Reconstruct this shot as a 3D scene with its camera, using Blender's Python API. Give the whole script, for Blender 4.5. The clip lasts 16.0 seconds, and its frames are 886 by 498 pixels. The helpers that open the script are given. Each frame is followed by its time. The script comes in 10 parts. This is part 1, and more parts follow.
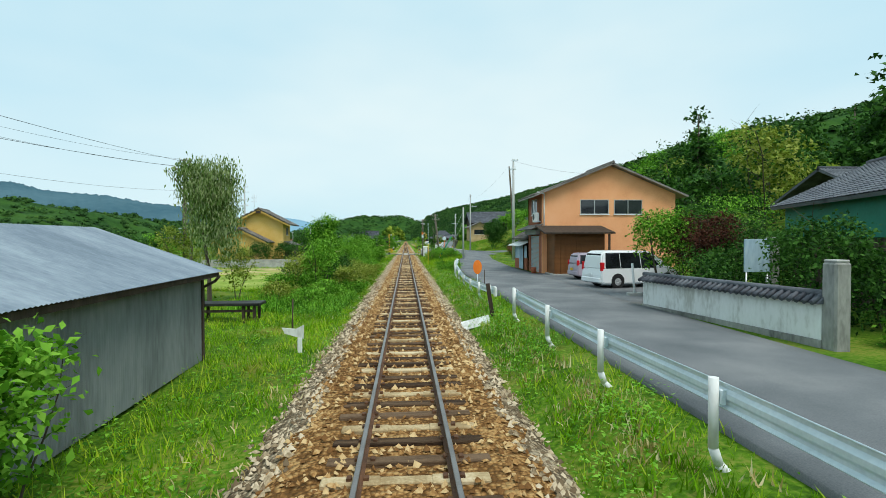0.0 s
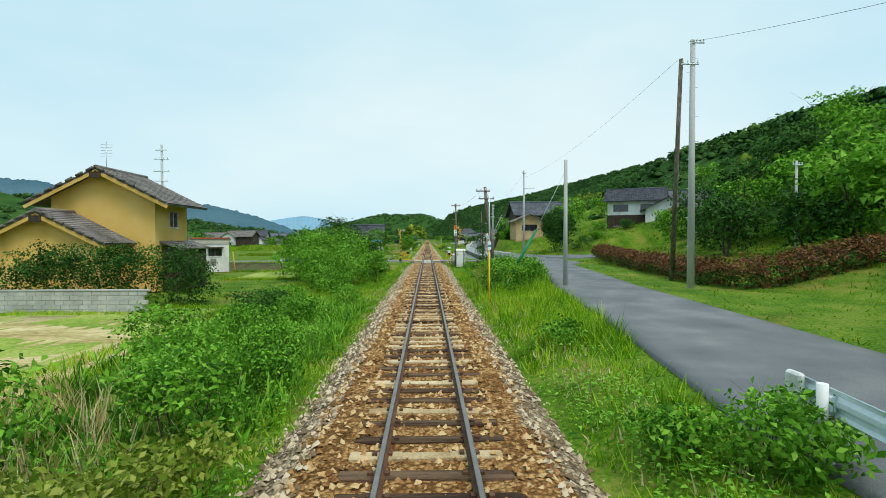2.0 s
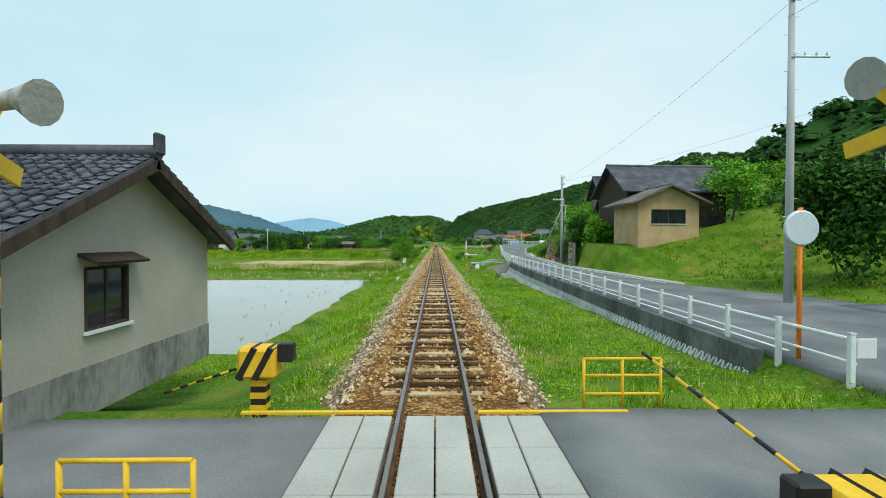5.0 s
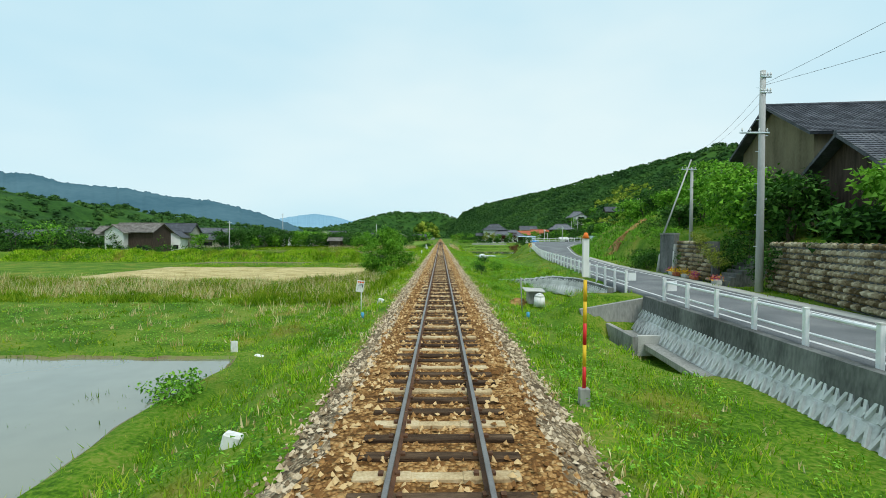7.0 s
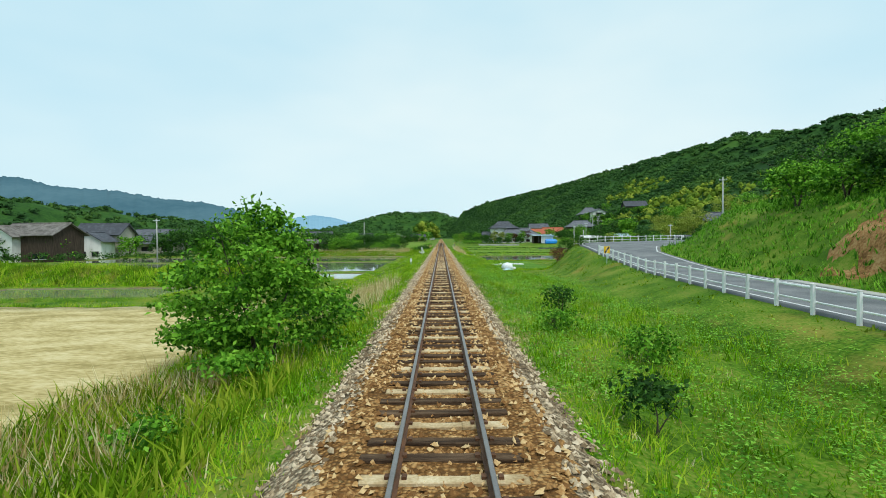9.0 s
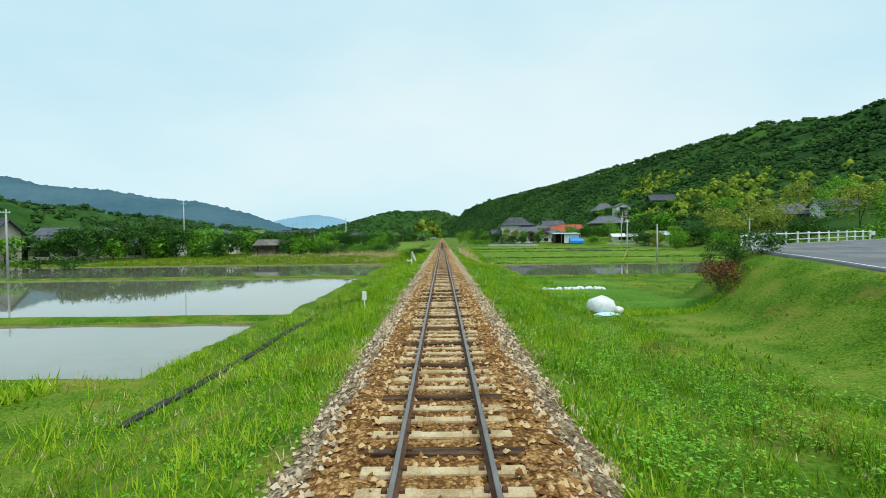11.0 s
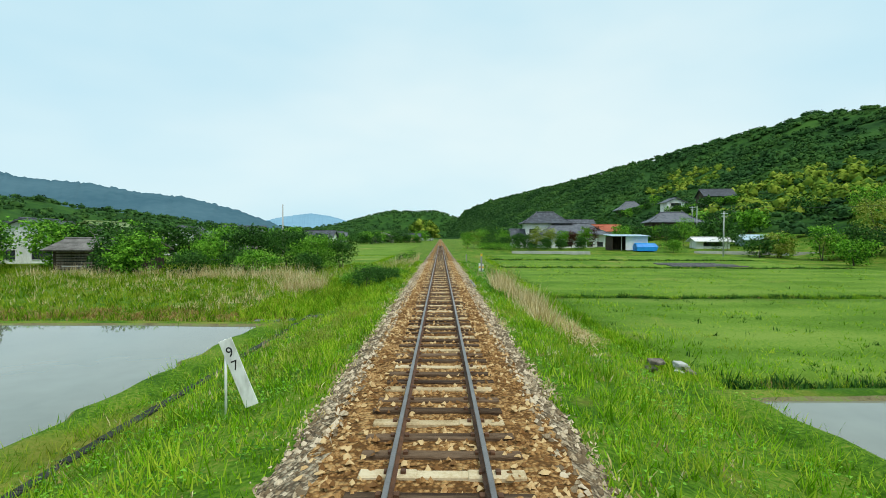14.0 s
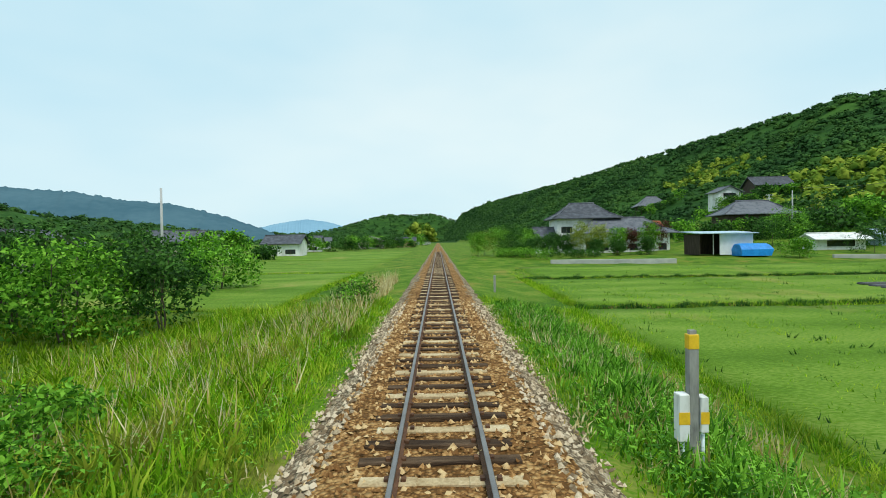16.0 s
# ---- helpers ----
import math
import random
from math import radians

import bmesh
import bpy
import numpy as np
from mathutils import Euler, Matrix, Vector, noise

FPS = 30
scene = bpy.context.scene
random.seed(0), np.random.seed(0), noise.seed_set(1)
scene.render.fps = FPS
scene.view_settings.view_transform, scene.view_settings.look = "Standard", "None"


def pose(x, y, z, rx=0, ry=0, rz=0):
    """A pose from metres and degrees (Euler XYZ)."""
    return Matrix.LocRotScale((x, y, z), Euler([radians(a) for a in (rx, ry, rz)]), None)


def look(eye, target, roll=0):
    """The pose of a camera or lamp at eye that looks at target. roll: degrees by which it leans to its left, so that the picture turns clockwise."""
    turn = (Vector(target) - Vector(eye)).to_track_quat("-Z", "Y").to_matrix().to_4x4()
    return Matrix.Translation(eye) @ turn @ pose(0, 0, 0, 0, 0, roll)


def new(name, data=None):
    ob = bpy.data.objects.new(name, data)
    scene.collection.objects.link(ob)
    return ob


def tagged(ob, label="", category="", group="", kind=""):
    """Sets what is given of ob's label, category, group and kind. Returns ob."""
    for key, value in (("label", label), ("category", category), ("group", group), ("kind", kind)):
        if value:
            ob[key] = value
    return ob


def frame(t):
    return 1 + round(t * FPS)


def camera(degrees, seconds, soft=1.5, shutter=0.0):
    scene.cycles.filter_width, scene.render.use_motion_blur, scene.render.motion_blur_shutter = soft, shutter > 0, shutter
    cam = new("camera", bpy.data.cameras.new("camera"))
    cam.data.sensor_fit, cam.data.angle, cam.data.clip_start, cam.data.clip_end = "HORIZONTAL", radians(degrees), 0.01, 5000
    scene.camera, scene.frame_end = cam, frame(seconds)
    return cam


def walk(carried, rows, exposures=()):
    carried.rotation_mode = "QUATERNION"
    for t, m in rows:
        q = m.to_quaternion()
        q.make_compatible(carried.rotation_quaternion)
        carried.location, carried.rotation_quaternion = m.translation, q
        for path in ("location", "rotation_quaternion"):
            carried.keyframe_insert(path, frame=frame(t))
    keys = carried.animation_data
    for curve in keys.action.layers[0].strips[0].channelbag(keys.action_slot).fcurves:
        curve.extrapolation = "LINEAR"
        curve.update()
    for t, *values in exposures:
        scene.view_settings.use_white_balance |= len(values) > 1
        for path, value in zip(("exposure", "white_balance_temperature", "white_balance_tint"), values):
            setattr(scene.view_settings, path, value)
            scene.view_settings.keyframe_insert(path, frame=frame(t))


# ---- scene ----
cam = camera(83.9, 16.0, soft=0.9)
PATH = [
    (0.0, pose(0, 0.00, 2.65, 88.95, 0.16, -4.32)),
    (0.5, pose(0, 9.29, 2.65, 88.89, -0.83, -3.34)),
    (1.0, pose(0, 18.51, 2.65, 88.93, -1.02, -2.62)),
    (1.5, pose(0, 27.74, 2.65, 88.82, -0.91, -2.17)),
    (2.0, pose(0, 37.00, 2.65, 88.81, 0.07, -1.82)),
    (2.5, pose(0, 46.12, 2.65, 88.79, 0.53, -1.42)),
    (3.0, pose(0, 55.15, 2.65, 89.01, -0.72, -1.19)),
    (3.5, pose(0, 64.20, 2.65, 88.99, -1.16, -0.86)),
    (4.0, pose(0, 73.30, 2.65, 89.07, 0.27, -0.90)),
    (4.5, pose(0, 82.44, 2.65, 89.02, 0.34, -0.93)),
    (4.7, pose(0, 86.06, 2.65, 89.10, -0.03, -0.92)),
    (6.8, pose(0, 123.93, 2.65, 88.73, 0.01, -0.36)),
    (7.0, pose(0, 127.52, 2.65, 88.68, -0.27, -0.30)),
    (7.5, pose(0, 136.50, 2.65, 88.79, 0.29, -0.39)),
    (8.0, pose(0, 145.49, 2.65, 88.75, 0.88, -0.26)),
    (8.5, pose(0, 154.51, 2.65, 88.74, 0.40, -0.31)),
    (9.0, pose(0, 163.57, 2.65, 88.69, 0.43, -0.24)),
    (9.2, pose(0, 167.21, 2.65, 88.58, 0.92, -0.14)),
    (11.3, pose(0, 205.37, 2.65, 88.60, 0.49, -0.11)),
    (11.5, pose(0, 209.04, 2.65, 88.60, 0.05, -0.07)),
    (12.0, pose(0, 218.31, 2.65, 88.64, -0.71, -0.24)),
    (12.5, pose(0, 227.78, 2.65, 88.63, -0.00, -0.23)),
    (13.0, pose(0, 237.43, 2.65, 88.67, 0.11, -0.28)),
    (13.5, pose(0, 247.08, 2.65, 88.73, -0.82, -0.32)),
    (14.0, pose(0, 256.63, 2.65, 88.72, -0.23, -0.30)),
    (14.5, pose(0, 266.11, 2.65, 88.73, 0.41, -0.37)),
    (15.0, pose(0, 275.52, 2.65, 88.86, -0.33, -0.44)),
    (15.5, pose(0, 284.93, 2.65, 89.05, -0.29, -0.45)),
    (16.0, pose(0, 294.33, 2.65, 89.14, 0.87, -0.57)),
]
walk(cam, PATH)

# ---------------------------------------------------------------- light
world = bpy.data.worlds.new("overcast_sky")
scene.world = world
world.use_nodes = True
wn, wl = world.node_tree.nodes, world.node_tree.links
wn.clear()
w_out = wn.new("ShaderNodeOutputWorld")
w_bg = wn.new("ShaderNodeBackground")
w_sky = wn.new("ShaderNodeTexSky")
w_sky.sky_type, w_sky.sun_disc = "NISHITA", False
w_sky.sun_elevation, w_sky.sun_rotation = radians(62), radians(150)
w_co = wn.new("ShaderNodeTexCoord")
w_map = wn.new("ShaderNodeMapping")
w_map.inputs["Scale"].default_value = (1.0, 1.0, 2.6)
w_noise = wn.new("ShaderNodeTexNoise")
w_noise.inputs["Scale"].default_value = 1.15
w_noise.inputs["Detail"].default_value = 4.0
w_ramp = wn.new("ShaderNodeValToRGB")
w_ramp.color_ramp.elements[0].position, w_ramp.color_ramp.elements[1].position = 0.34, 0.68
w_ramp.color_ramp.elements[0].color = (0.56, 0.845, 0.965, 1)
w_ramp.color_ramp.elements[1].color = (0.81, 0.975, 1.0, 1)
w_dim = wn.new("ShaderNodeVectorMath")
w_dim.operation = "SCALE"
w_dim.inputs["Scale"].default_value = 0.06
w_mix = wn.new("ShaderNodeMix")
w_mix.data_type = "RGBA"
w_mix.inputs["Factor"].default_value = 0.86
wl.new(w_co.outputs["Generated"], w_map.inputs["Vector"])
wl.new(w_map.outputs["Vector"], w_noise.inputs["Vector"])
wl.new(w_noise.outputs["Fac"], w_ramp.inputs["Fac"])
wl.new(w_sky.outputs["Color"], w_dim.inputs[0])
wl.new(w_dim.outputs["Vector"], w_mix.inputs["A"])
wl.new(w_ramp.outputs["Color"], w_mix.inputs["B"])
wl.new(w_mix.outputs["Result"], w_bg.inputs["Color"])
wl.new(w_bg.outputs["Background"], w_out.inputs["Surface"])
w_bg.inputs["Strength"].default_value = 1.06
sun = new("sun", bpy.data.lights.new("sun", "SUN"))
sun.data.energy, sun.data.angle, sun.data.color = 2.2, radians(22), (1.0, 0.96, 0.88)
sun.matrix_world = look((40, -60, 120), (0, 0, 0))


# ---------------------------------------------------------------- materials
def mat(name, *cols, scale=3.0, fine=30.0, rough=0.8, metal=0.0, bump=0.0, bump_scale=None, island=0.0, rnd=0.0,
        stretch=(1, 1, 1), translucent=0.0, spec=0.3, fine_amount=0.25, cells=0.0, blotch=None, dark=None):
    """A surface of one to three colours mixed by noise at two sizes, with relief."""
    m = bpy.data.materials.new(name)
    m.use_nodes = True
    nt = m.node_tree
    n, l = nt.nodes, nt.links
    n.clear()
    out, b = n.new("ShaderNodeOutputMaterial"), n.new("ShaderNodeBsdfPrincipled")
    b.inputs["Roughness"].default_value, b.inputs["Metallic"].default_value = rough, metal
    b.inputs["Specular IOR Level"].default_value = spec
    geo = n.new("ShaderNodeNewGeometry")
    mp = n.new("ShaderNodeMapping")
    mp.inputs["Scale"].default_value = stretch
    l.new(geo.outputs["Position"], mp.inputs["Vector"])
    big, small = n.new("ShaderNodeTexNoise"), n.new("ShaderNodeTexNoise")
    for t, s, d in ((big, scale, 3.0), (small, fine, 2.0)):
        t.inputs["Scale"].default_value, t.inputs["Detail"].default_value = s, d
        l.new(mp.outputs["Vector"], t.inputs["Vector"])
    mixv = n.new("ShaderNodeMath")
    mixv.operation = "MULTIPLY_ADD"
    l.new(small.outputs["Fac"], mixv.inputs[0])
    mixv.inputs[1].default_value = fine_amount * 2
    l.new(big.outputs["Fac"], mixv.inputs[2])
    val = mixv.outputs[0]
    shift = -fine_amount
    if cells:
        # broken stones: every cell its own tone, with sunken joints
        vor = n.new("ShaderNodeTexVoronoi")
        vor.inputs["Scale"].default_value = cells
        l.new(mp.outputs["Vector"], vor.inputs["Vector"])
        tone = n.new("ShaderNodeSeparateColor")
        l.new(vor.outputs["Color"], tone.inputs["Color"])
        a = n.new("ShaderNodeMath")
        a.operation = "MULTIPLY_ADD"
        l.new(tone.outputs["Red"], a.inputs[0])
        a.inputs[1].default_value = 0.5
        l.new(val, a.inputs[2])
        gap = n.new("ShaderNodeMath")
        gap.operation = "MULTIPLY_ADD"
        l.new(vor.outputs["Distance"], gap.inputs[0])
        gap.inputs[1].default_value = -0.55
        l.new(a.outputs[0], gap.inputs[2])
        val = gap.outputs[0]
        shift -= 0.02
    for amount, node, sock in ((island, "ShaderNodeNewGeometry", "Random Per Island"), (rnd, "ShaderNodeObjectInfo", "Random")):
        if amount:
            r = n.new(node)
            a = n.new("ShaderNodeMath")
            a.operation = "MULTIPLY_ADD"
            l.new(r.outputs[sock], a.inputs[0])
            a.inputs[1].default_value = amount
            l.new(val, a.inputs[2])
            val = a.outputs[0]
            shift -= amount / 2
    add = n.new("ShaderNodeMath")
    l.new(val, add.inputs[0])
    add.inputs[1].default_value = shift
    ramp = n.new("ShaderNodeValToRGB")
    l.new(add.outputs[0], ramp.inputs["Fac"])
    els = ramp.color_ramp.elements
    cols = [c if len(c) == 4 else (*c, 1) for c in cols]
    if len(cols) == 1:
        c = cols[0]
        cols = [tuple(v * 0.82 for v in c[:3]) + (1,), tuple(min(1, v * 1.15) for v in c[:3]) + (1,)]
    while len(els) < len(cols):
        els.new(0.5)
    for i, c in enumerate(cols):
        els[i].position, els[i].color = 0.28 + 0.44 * i / (len(cols) - 1), c
    colour = ramp.outputs["Color"]
    # withered or darker patches, some metres across
    for k, spot in enumerate((blotch, dark)):
        if spot:
            tint, size, edge, most = spot
            pn, pr, pm = n.new("ShaderNodeTexNoise"), n.new("ShaderNodeMapRange"), n.new("ShaderNodeMix")
            pn.inputs["Scale"].default_value, pn.inputs["Detail"].default_value = size, 5.0
            pn.inputs["Roughness"].default_value = 0.62
            shift_n = n.new("ShaderNodeVectorMath")
            shift_n.inputs[1].default_value = (17.0 * k, 5.0 * k, 0)
            flat_n = n.new("ShaderNodeVectorMath")
            flat_n.operation = "MULTIPLY"
            flat_n.inputs[1].default_value = (1, 0.6, 0)
            l.new(geo.outputs["Position"], flat_n.inputs[0])
            l.new(flat_n.outputs[0], shift_n.inputs[0])
            l.new(shift_n.outputs[0], pn.inputs["Vector"])
            l.new(pn.outputs["Fac"], pr.inputs["Value"])
            pr.inputs["From Min"].default_value, pr.inputs["From Max"].default_value = edge, edge + 0.13
            pr.inputs["To Max"].default_value = most
            pm.data_type = "RGBA"
            l.new(pr.outputs["Result"], pm.inputs["Factor"])
            l.new(colour, pm.inputs["A"])
            pm.inputs["B"].default_value = (*tint, 1)
            colour = pm.outputs["Result"]
    l.new(colour, b.inputs["Base Color"])
    if bump:
        bn = n.new("ShaderNodeTexNoise")
        bn.inputs["Scale"].default_value, bn.inputs["Detail"].default_value = bump_scale or fine, 3.0
        l.new(mp.outputs["Vector"], bn.inputs["Vector"])
        bp = n.new("ShaderNodeBump")
        bp.inputs["Strength"].default_value, bp.inputs["Distance"].default_value = min(1.0, bump), 0.05
        if cells:
            inv = n.new("ShaderNodeMath")
            inv.operation = "MULTIPLY"
            inv.inputs[1].default_value = -1.4
            l.new(vor.outputs["Distance"], inv.inputs[0])
            l.new(inv.outputs[0], bp.inputs["Height"])
        else:
            l.new(bn.outputs["Fac"], bp.inputs["Height"])
        l.new(bp.outputs["Normal"], b.inputs["Normal"])
    surface = b.outputs["BSDF"]
    if translucent:
        tr, ms = n.new("ShaderNodeBsdfTranslucent"), n.new("ShaderNodeMixShader")
        l.new(colour, tr.inputs["Color"])
        ms.inputs["Fac"].default_value = translucent
        l.new(surface, ms.inputs[1])
        l.new(tr.outputs["BSDF"], ms.inputs[2])
        surface = ms.outputs["Shader"]
    l.new(surface, out.inputs["Surface"])
    return m


M_SOIL = mat("grassy_soil", (0.038, 0.098, 0.006), (0.09, 0.19, 0.010), (0.185, 0.22, 0.035), scale=0.5, fine=11, fine_amount=0.5, bump=0.6, rough=0.95, spec=0.1, blotch=((0.30, 0.215, 0.055), 0.34, 0.565, 0.6), dark=((0.045, 0.12, 0.008), 0.22, 0.53, 0.6))
M_FLOOR = mat("woodland_floor_and_undergrowth", (0.016, 0.05, 0.012), (0.03, 0.085, 0.016), (0.05, 0.12, 0.02), scale=0.03, fine=0.4, bump=1.0, bump_scale=0.8, rough=0.95, spec=0.05)
M_BALLAST = mat("rusty_ballast", (0.145, 0.07, 0.023), (0.315, 0.162, 0.055), (0.50, 0.30, 0.12), scale=2.2, fine=26, fine_amount=0.2, cells=15.0, bump=1.0, rough=0.95, spec=0.1)
M_STONE = mat("rust_stained_stone", (0.18, 0.085, 0.028), (0.40, 0.22, 0.08), (0.62, 0.44, 0.22), scale=2, island=0.65, rough=0.9, spec=0.15)
M_GREYSTONE = mat("grey_stone", (0.17, 0.12, 0.07), (0.40, 0.31, 0.195), (0.62, 0.51, 0.36), scale=2, island=0.7, rough=0.9, spec=0.15)
M_BALLAST_G = mat("grey_shoulder_ballast", (0.13, 0.095, 0.06), (0.30, 0.23, 0.145), (0.48, 0.39, 0.27), scale=2.2, fine=26, fine_amount=0.2, cells=15.0, bump=1.0, rough=0.95, spec=0.1)
M_CONC_D = mat("dark_weathered_concrete", (0.055, 0.058, 0.055), (0.12, 0.125, 0.12), (0.21, 0.215, 0.205), scale=0.7, fine=12, stretch=(1, 1, 0.35), bump=0.3, rough=0.9)
M_GARDEN = mat("dark_dug_garden_soil", (0.05, 0.045, 0.02), (0.10, 0.085, 0.04), (0.07, 0.12, 0.02), scale=0.8, fine=8, fine_amount=0.4, stretch=(1.6, 0.3, 1), bump=0.8, rough=0.95, spec=0.1)
M_HAY = mat("uncut_hay_meadow", (0.15, 0.24, 0.03), (0.25, 0.34, 0.055), (0.38, 0.41, 0.12), scale=0.3, fine=7, fine_amount=0.4, bump=0.8, rough=0.95, spec=0.1)
M_OLIVE = mat("olive_brown_boarded_wall", (0.10, 0.085, 0.05), (0.17, 0.145, 0.09), (0.22, 0.19, 0.12), scale=0.5, fine=12, stretch=(2, 2, 0.4), rough=0.9)
M_SLEEPER = mat("old_creosoted_wood", (0.045, 0.028, 0.018), (0.11, 0.07, 0.042), (0.20, 0.13, 0.08), scale=3, fine=40, stretch=(0.3, 3, 3), rnd=0.3, bump=0.5, rough=0.9, spec=0.1)
M_PC = mat("weathered_concrete_sleeper", (0.34, 0.24, 0.12), (0.52, 0.40, 0.23), (0.66, 0.55, 0.36), scale=2, fine=25, rnd=0.25, bump=0.3, rough=0.9)
M_RUST = mat("rusted_steel", (0.07, 0.035, 0.02), (0.16, 0.075, 0.035), scale=5, fine=60, bump=0.2, rough=0.75)
M_RAILTOP = mat("worn_rail_head", (0.20, 0.18, 0.17), (0.31, 0.285, 0.27), scale=2, fine=40, rough=0.42, metal=0.75)
M_ASPHALT = mat("worn_asphalt", (0.105, 0.115, 0.122), (0.15, 0.16, 0.168), (0.215, 0.22, 0.222), scale=0.5, fine=45, bump=0.25, rough=0.85)
M_PAVE = mat("pale_concrete", (0.36, 0.36, 0.33), (0.48, 0.48, 0.44), scale=0.8, fine=20, bump=0.2, rough=0.9)
M_CONC = mat("stained_concrete", (0.13, 0.13, 0.12), (0.27, 0.27, 0.25), (0.37, 0.37, 0.34), scale=0.7, fine=12, stretch=(1, 1, 0.35), bump=0.3, rough=0.9)
M_CONC_L = mat("light_concrete_block", (0.36, 0.36, 0.34), (0.52, 0.52, 0.49), scale=1.5, fine=20, bump=0.2, rough=0.9, rnd=0.2)
M_WHITE = mat("white_paint", (0.70, 0.72, 0.73), (0.84, 0.86, 0.86), scale=1.2, fine=14, rough=0.45)
M_WHITE_D = mat("dirty_white_paint", (0.50, 0.50, 0.46), (0.76, 0.77, 0.75), (0.82, 0.83, 0.82), scale=1.6, fine=10, stretch=(1, 1, 0.4), rough=0.6)
M_LINE = mat("road_line_paint", (0.55, 0.56, 0.56), (0.74, 0.75, 0.75), scale=3, fine=25, rough=0.8)
M_GALV = mat("galvanised_steel", (0.56, 0.66, 0.71), (0.76, 0.84, 0.88), scale=1.0, fine=18, rough=0.4, metal=0.15)
M_YELLOW = mat("yellow_paint", (0.72, 0.42, 0.02), (0.88, 0.56, 0.03), scale=4, fine=30, rough=0.55)
M_BLACK = mat("black_paint", (0.012, 0.012, 0.012), (0.03, 0.03, 0.03), scale=4, fine=30, rough=0.5)
M_ORANGE = mat("orange_sign_paint", (0.85, 0.19, 0.02), (0.92, 0.25, 0.03), scale=4, rough=0.45)
M_POLE = mat("concrete_pole", (0.36, 0.37, 0.36), (0.50, 0.51, 0.50), scale=0.8, fine=18, stretch=(1, 1, 0.3), rough=0.85)
M_WOODPOLE = mat("weathered_wooden_pole", (0.085, 0.07, 0.055), (0.18, 0.15, 0.12), (0.27, 0.235, 0.195), scale=2, fine=25, stretch=(3, 3, 0.3), bump=0.4, rough=0.9)
M_DARKWOOD = mat("dark_timber", (0.035, 0.024, 0.017), (0.085, 0.06, 0.045), scale=2, fine=25, stretch=(3, 3, 0.4), rough=0.85)
M_BROWNDOOR = mat("brown_shutter", (0.12, 0.045, 0.012), (0.20, 0.075, 0.02), scale=1, fine=20, stretch=(0.3, 1, 4), rough=0.6)
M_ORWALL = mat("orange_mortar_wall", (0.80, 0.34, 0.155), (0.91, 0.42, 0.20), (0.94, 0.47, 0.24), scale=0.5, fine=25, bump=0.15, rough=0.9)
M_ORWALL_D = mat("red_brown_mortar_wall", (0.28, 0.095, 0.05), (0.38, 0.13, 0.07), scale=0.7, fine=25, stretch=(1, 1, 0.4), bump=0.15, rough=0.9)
M_YELWALL = mat("ochre_mortar_wall", (0.56, 0.34, 0.07), (0.70, 0.45, 0.12), (0.76, 0.52, 0.19), scale=0.45, fine=20, bump=0.15, rough=0.9)
M_PLASTER = mat("white_plaster", (0.58, 0.58, 0.55), (0.78, 0.79, 0.78), (0.84, 0.85, 0.84), scale=0.6, fine=12, stretch=(1, 1, 0.4), rough=0.85)
M_CREAM = mat("cream_plaster", (0.40, 0.37, 0.31), (0.52, 0.49, 0.42), scale=0.6, fine=14, bump=0.1, rough=0.9)
M_TANWALL = mat("tan_earth_wall", (0.42, 0.28, 0.14), (0.58, 0.42, 0.24), scale=0.8, fine=14, rough=0.9)
M_TILE = mat("grey_roof_tile", (0.05, 0.054, 0.066), (0.09, 0.097, 0.115), (0.15, 0.16, 0.18), scale=1.2, fine=10, rnd=0.3, island=0.35, rough=0.62, spec=0.25)
M_TILE_D = mat("old_brown_grey_tile", (0.085, 0.075, 0.065), (0.17, 0.155, 0.14), (0.25, 0.23, 0.21), scale=1.0, fine=8, island=0.35, rough=0.7)
M_TILE_RED = mat("red_roof_tile", (0.30, 0.07, 0.035), (0.46, 0.13, 0.06), scale=1, fine=8, rough=0.6)
M_MOSS = mat("moss_green_metal_roof", (0.13, 0.19, 0.05), (0.20, 0.27, 0.09), scale=0.5, fine=6, rough=0.6)
M_TIN = mat("blue_grey_metal_roof", (0.16, 0.205, 0.255), (0.23, 0.28, 0.335), (0.31, 0.365, 0.42), scale=0.6, fine=9, stretch=(0.5, 2, 1), rough=0.5, metal=0.15)
# taken darker: the shade on the shed wall is put into this grey
M_CORR = mat("grey_corrugated_sheet", (0.145, 0.165, 0.17), (0.21, 0.235, 0.24), (0.28, 0.305, 0.31), scale=0.7, fine=8, stretch=(1, 1, 0.25), rough=0.55, metal=0.1)
M_BLUETIN = mat("faded_blue_sheet", (0.25, 0.36, 0.45), (0.40, 0.54, 0.63), (0.55, 0.64, 0.68), scale=1, fine=8, stretch=(1, 1, 0.3), rough=0.6)
M_BLUEEDGE = mat("bright_blue_metal_eaves", (0.04, 0.25, 0.46), (0.09, 0.38, 0.60), scale=2, fine=20, rough=0.45)
M_SHUTTER = mat("grey_steel_shutter", (0.33, 0.35, 0.34), (0.42, 0.44, 0.43), scale=0.8, fine=12, rough=0.6)
M_GREEN = mat("green_painted_board", (0.01, 0.15, 0.10), (0.02, 0.22, 0.15), scale=0.8, fine=10, rough=0.6)
M_GREENPIPE = mat("green_painted_pipe", (0.01, 0.17, 0.075), (0.02, 0.24, 0.11), scale=3, rough=0.5)
M_TARP = mat("blue_tarpaulin", (0.01, 0.20, 0.62), (0.02, 0.30, 0.80), scale=1.5, fine=6, bump=0.4, bump_scale=4, rough=0.45)
M_CARWHITE = mat("white_car_paint", (0.80, 0.82, 0.83), (0.84, 0.86, 0.87), scale=0.4, rough=0.18, spec=0.6)
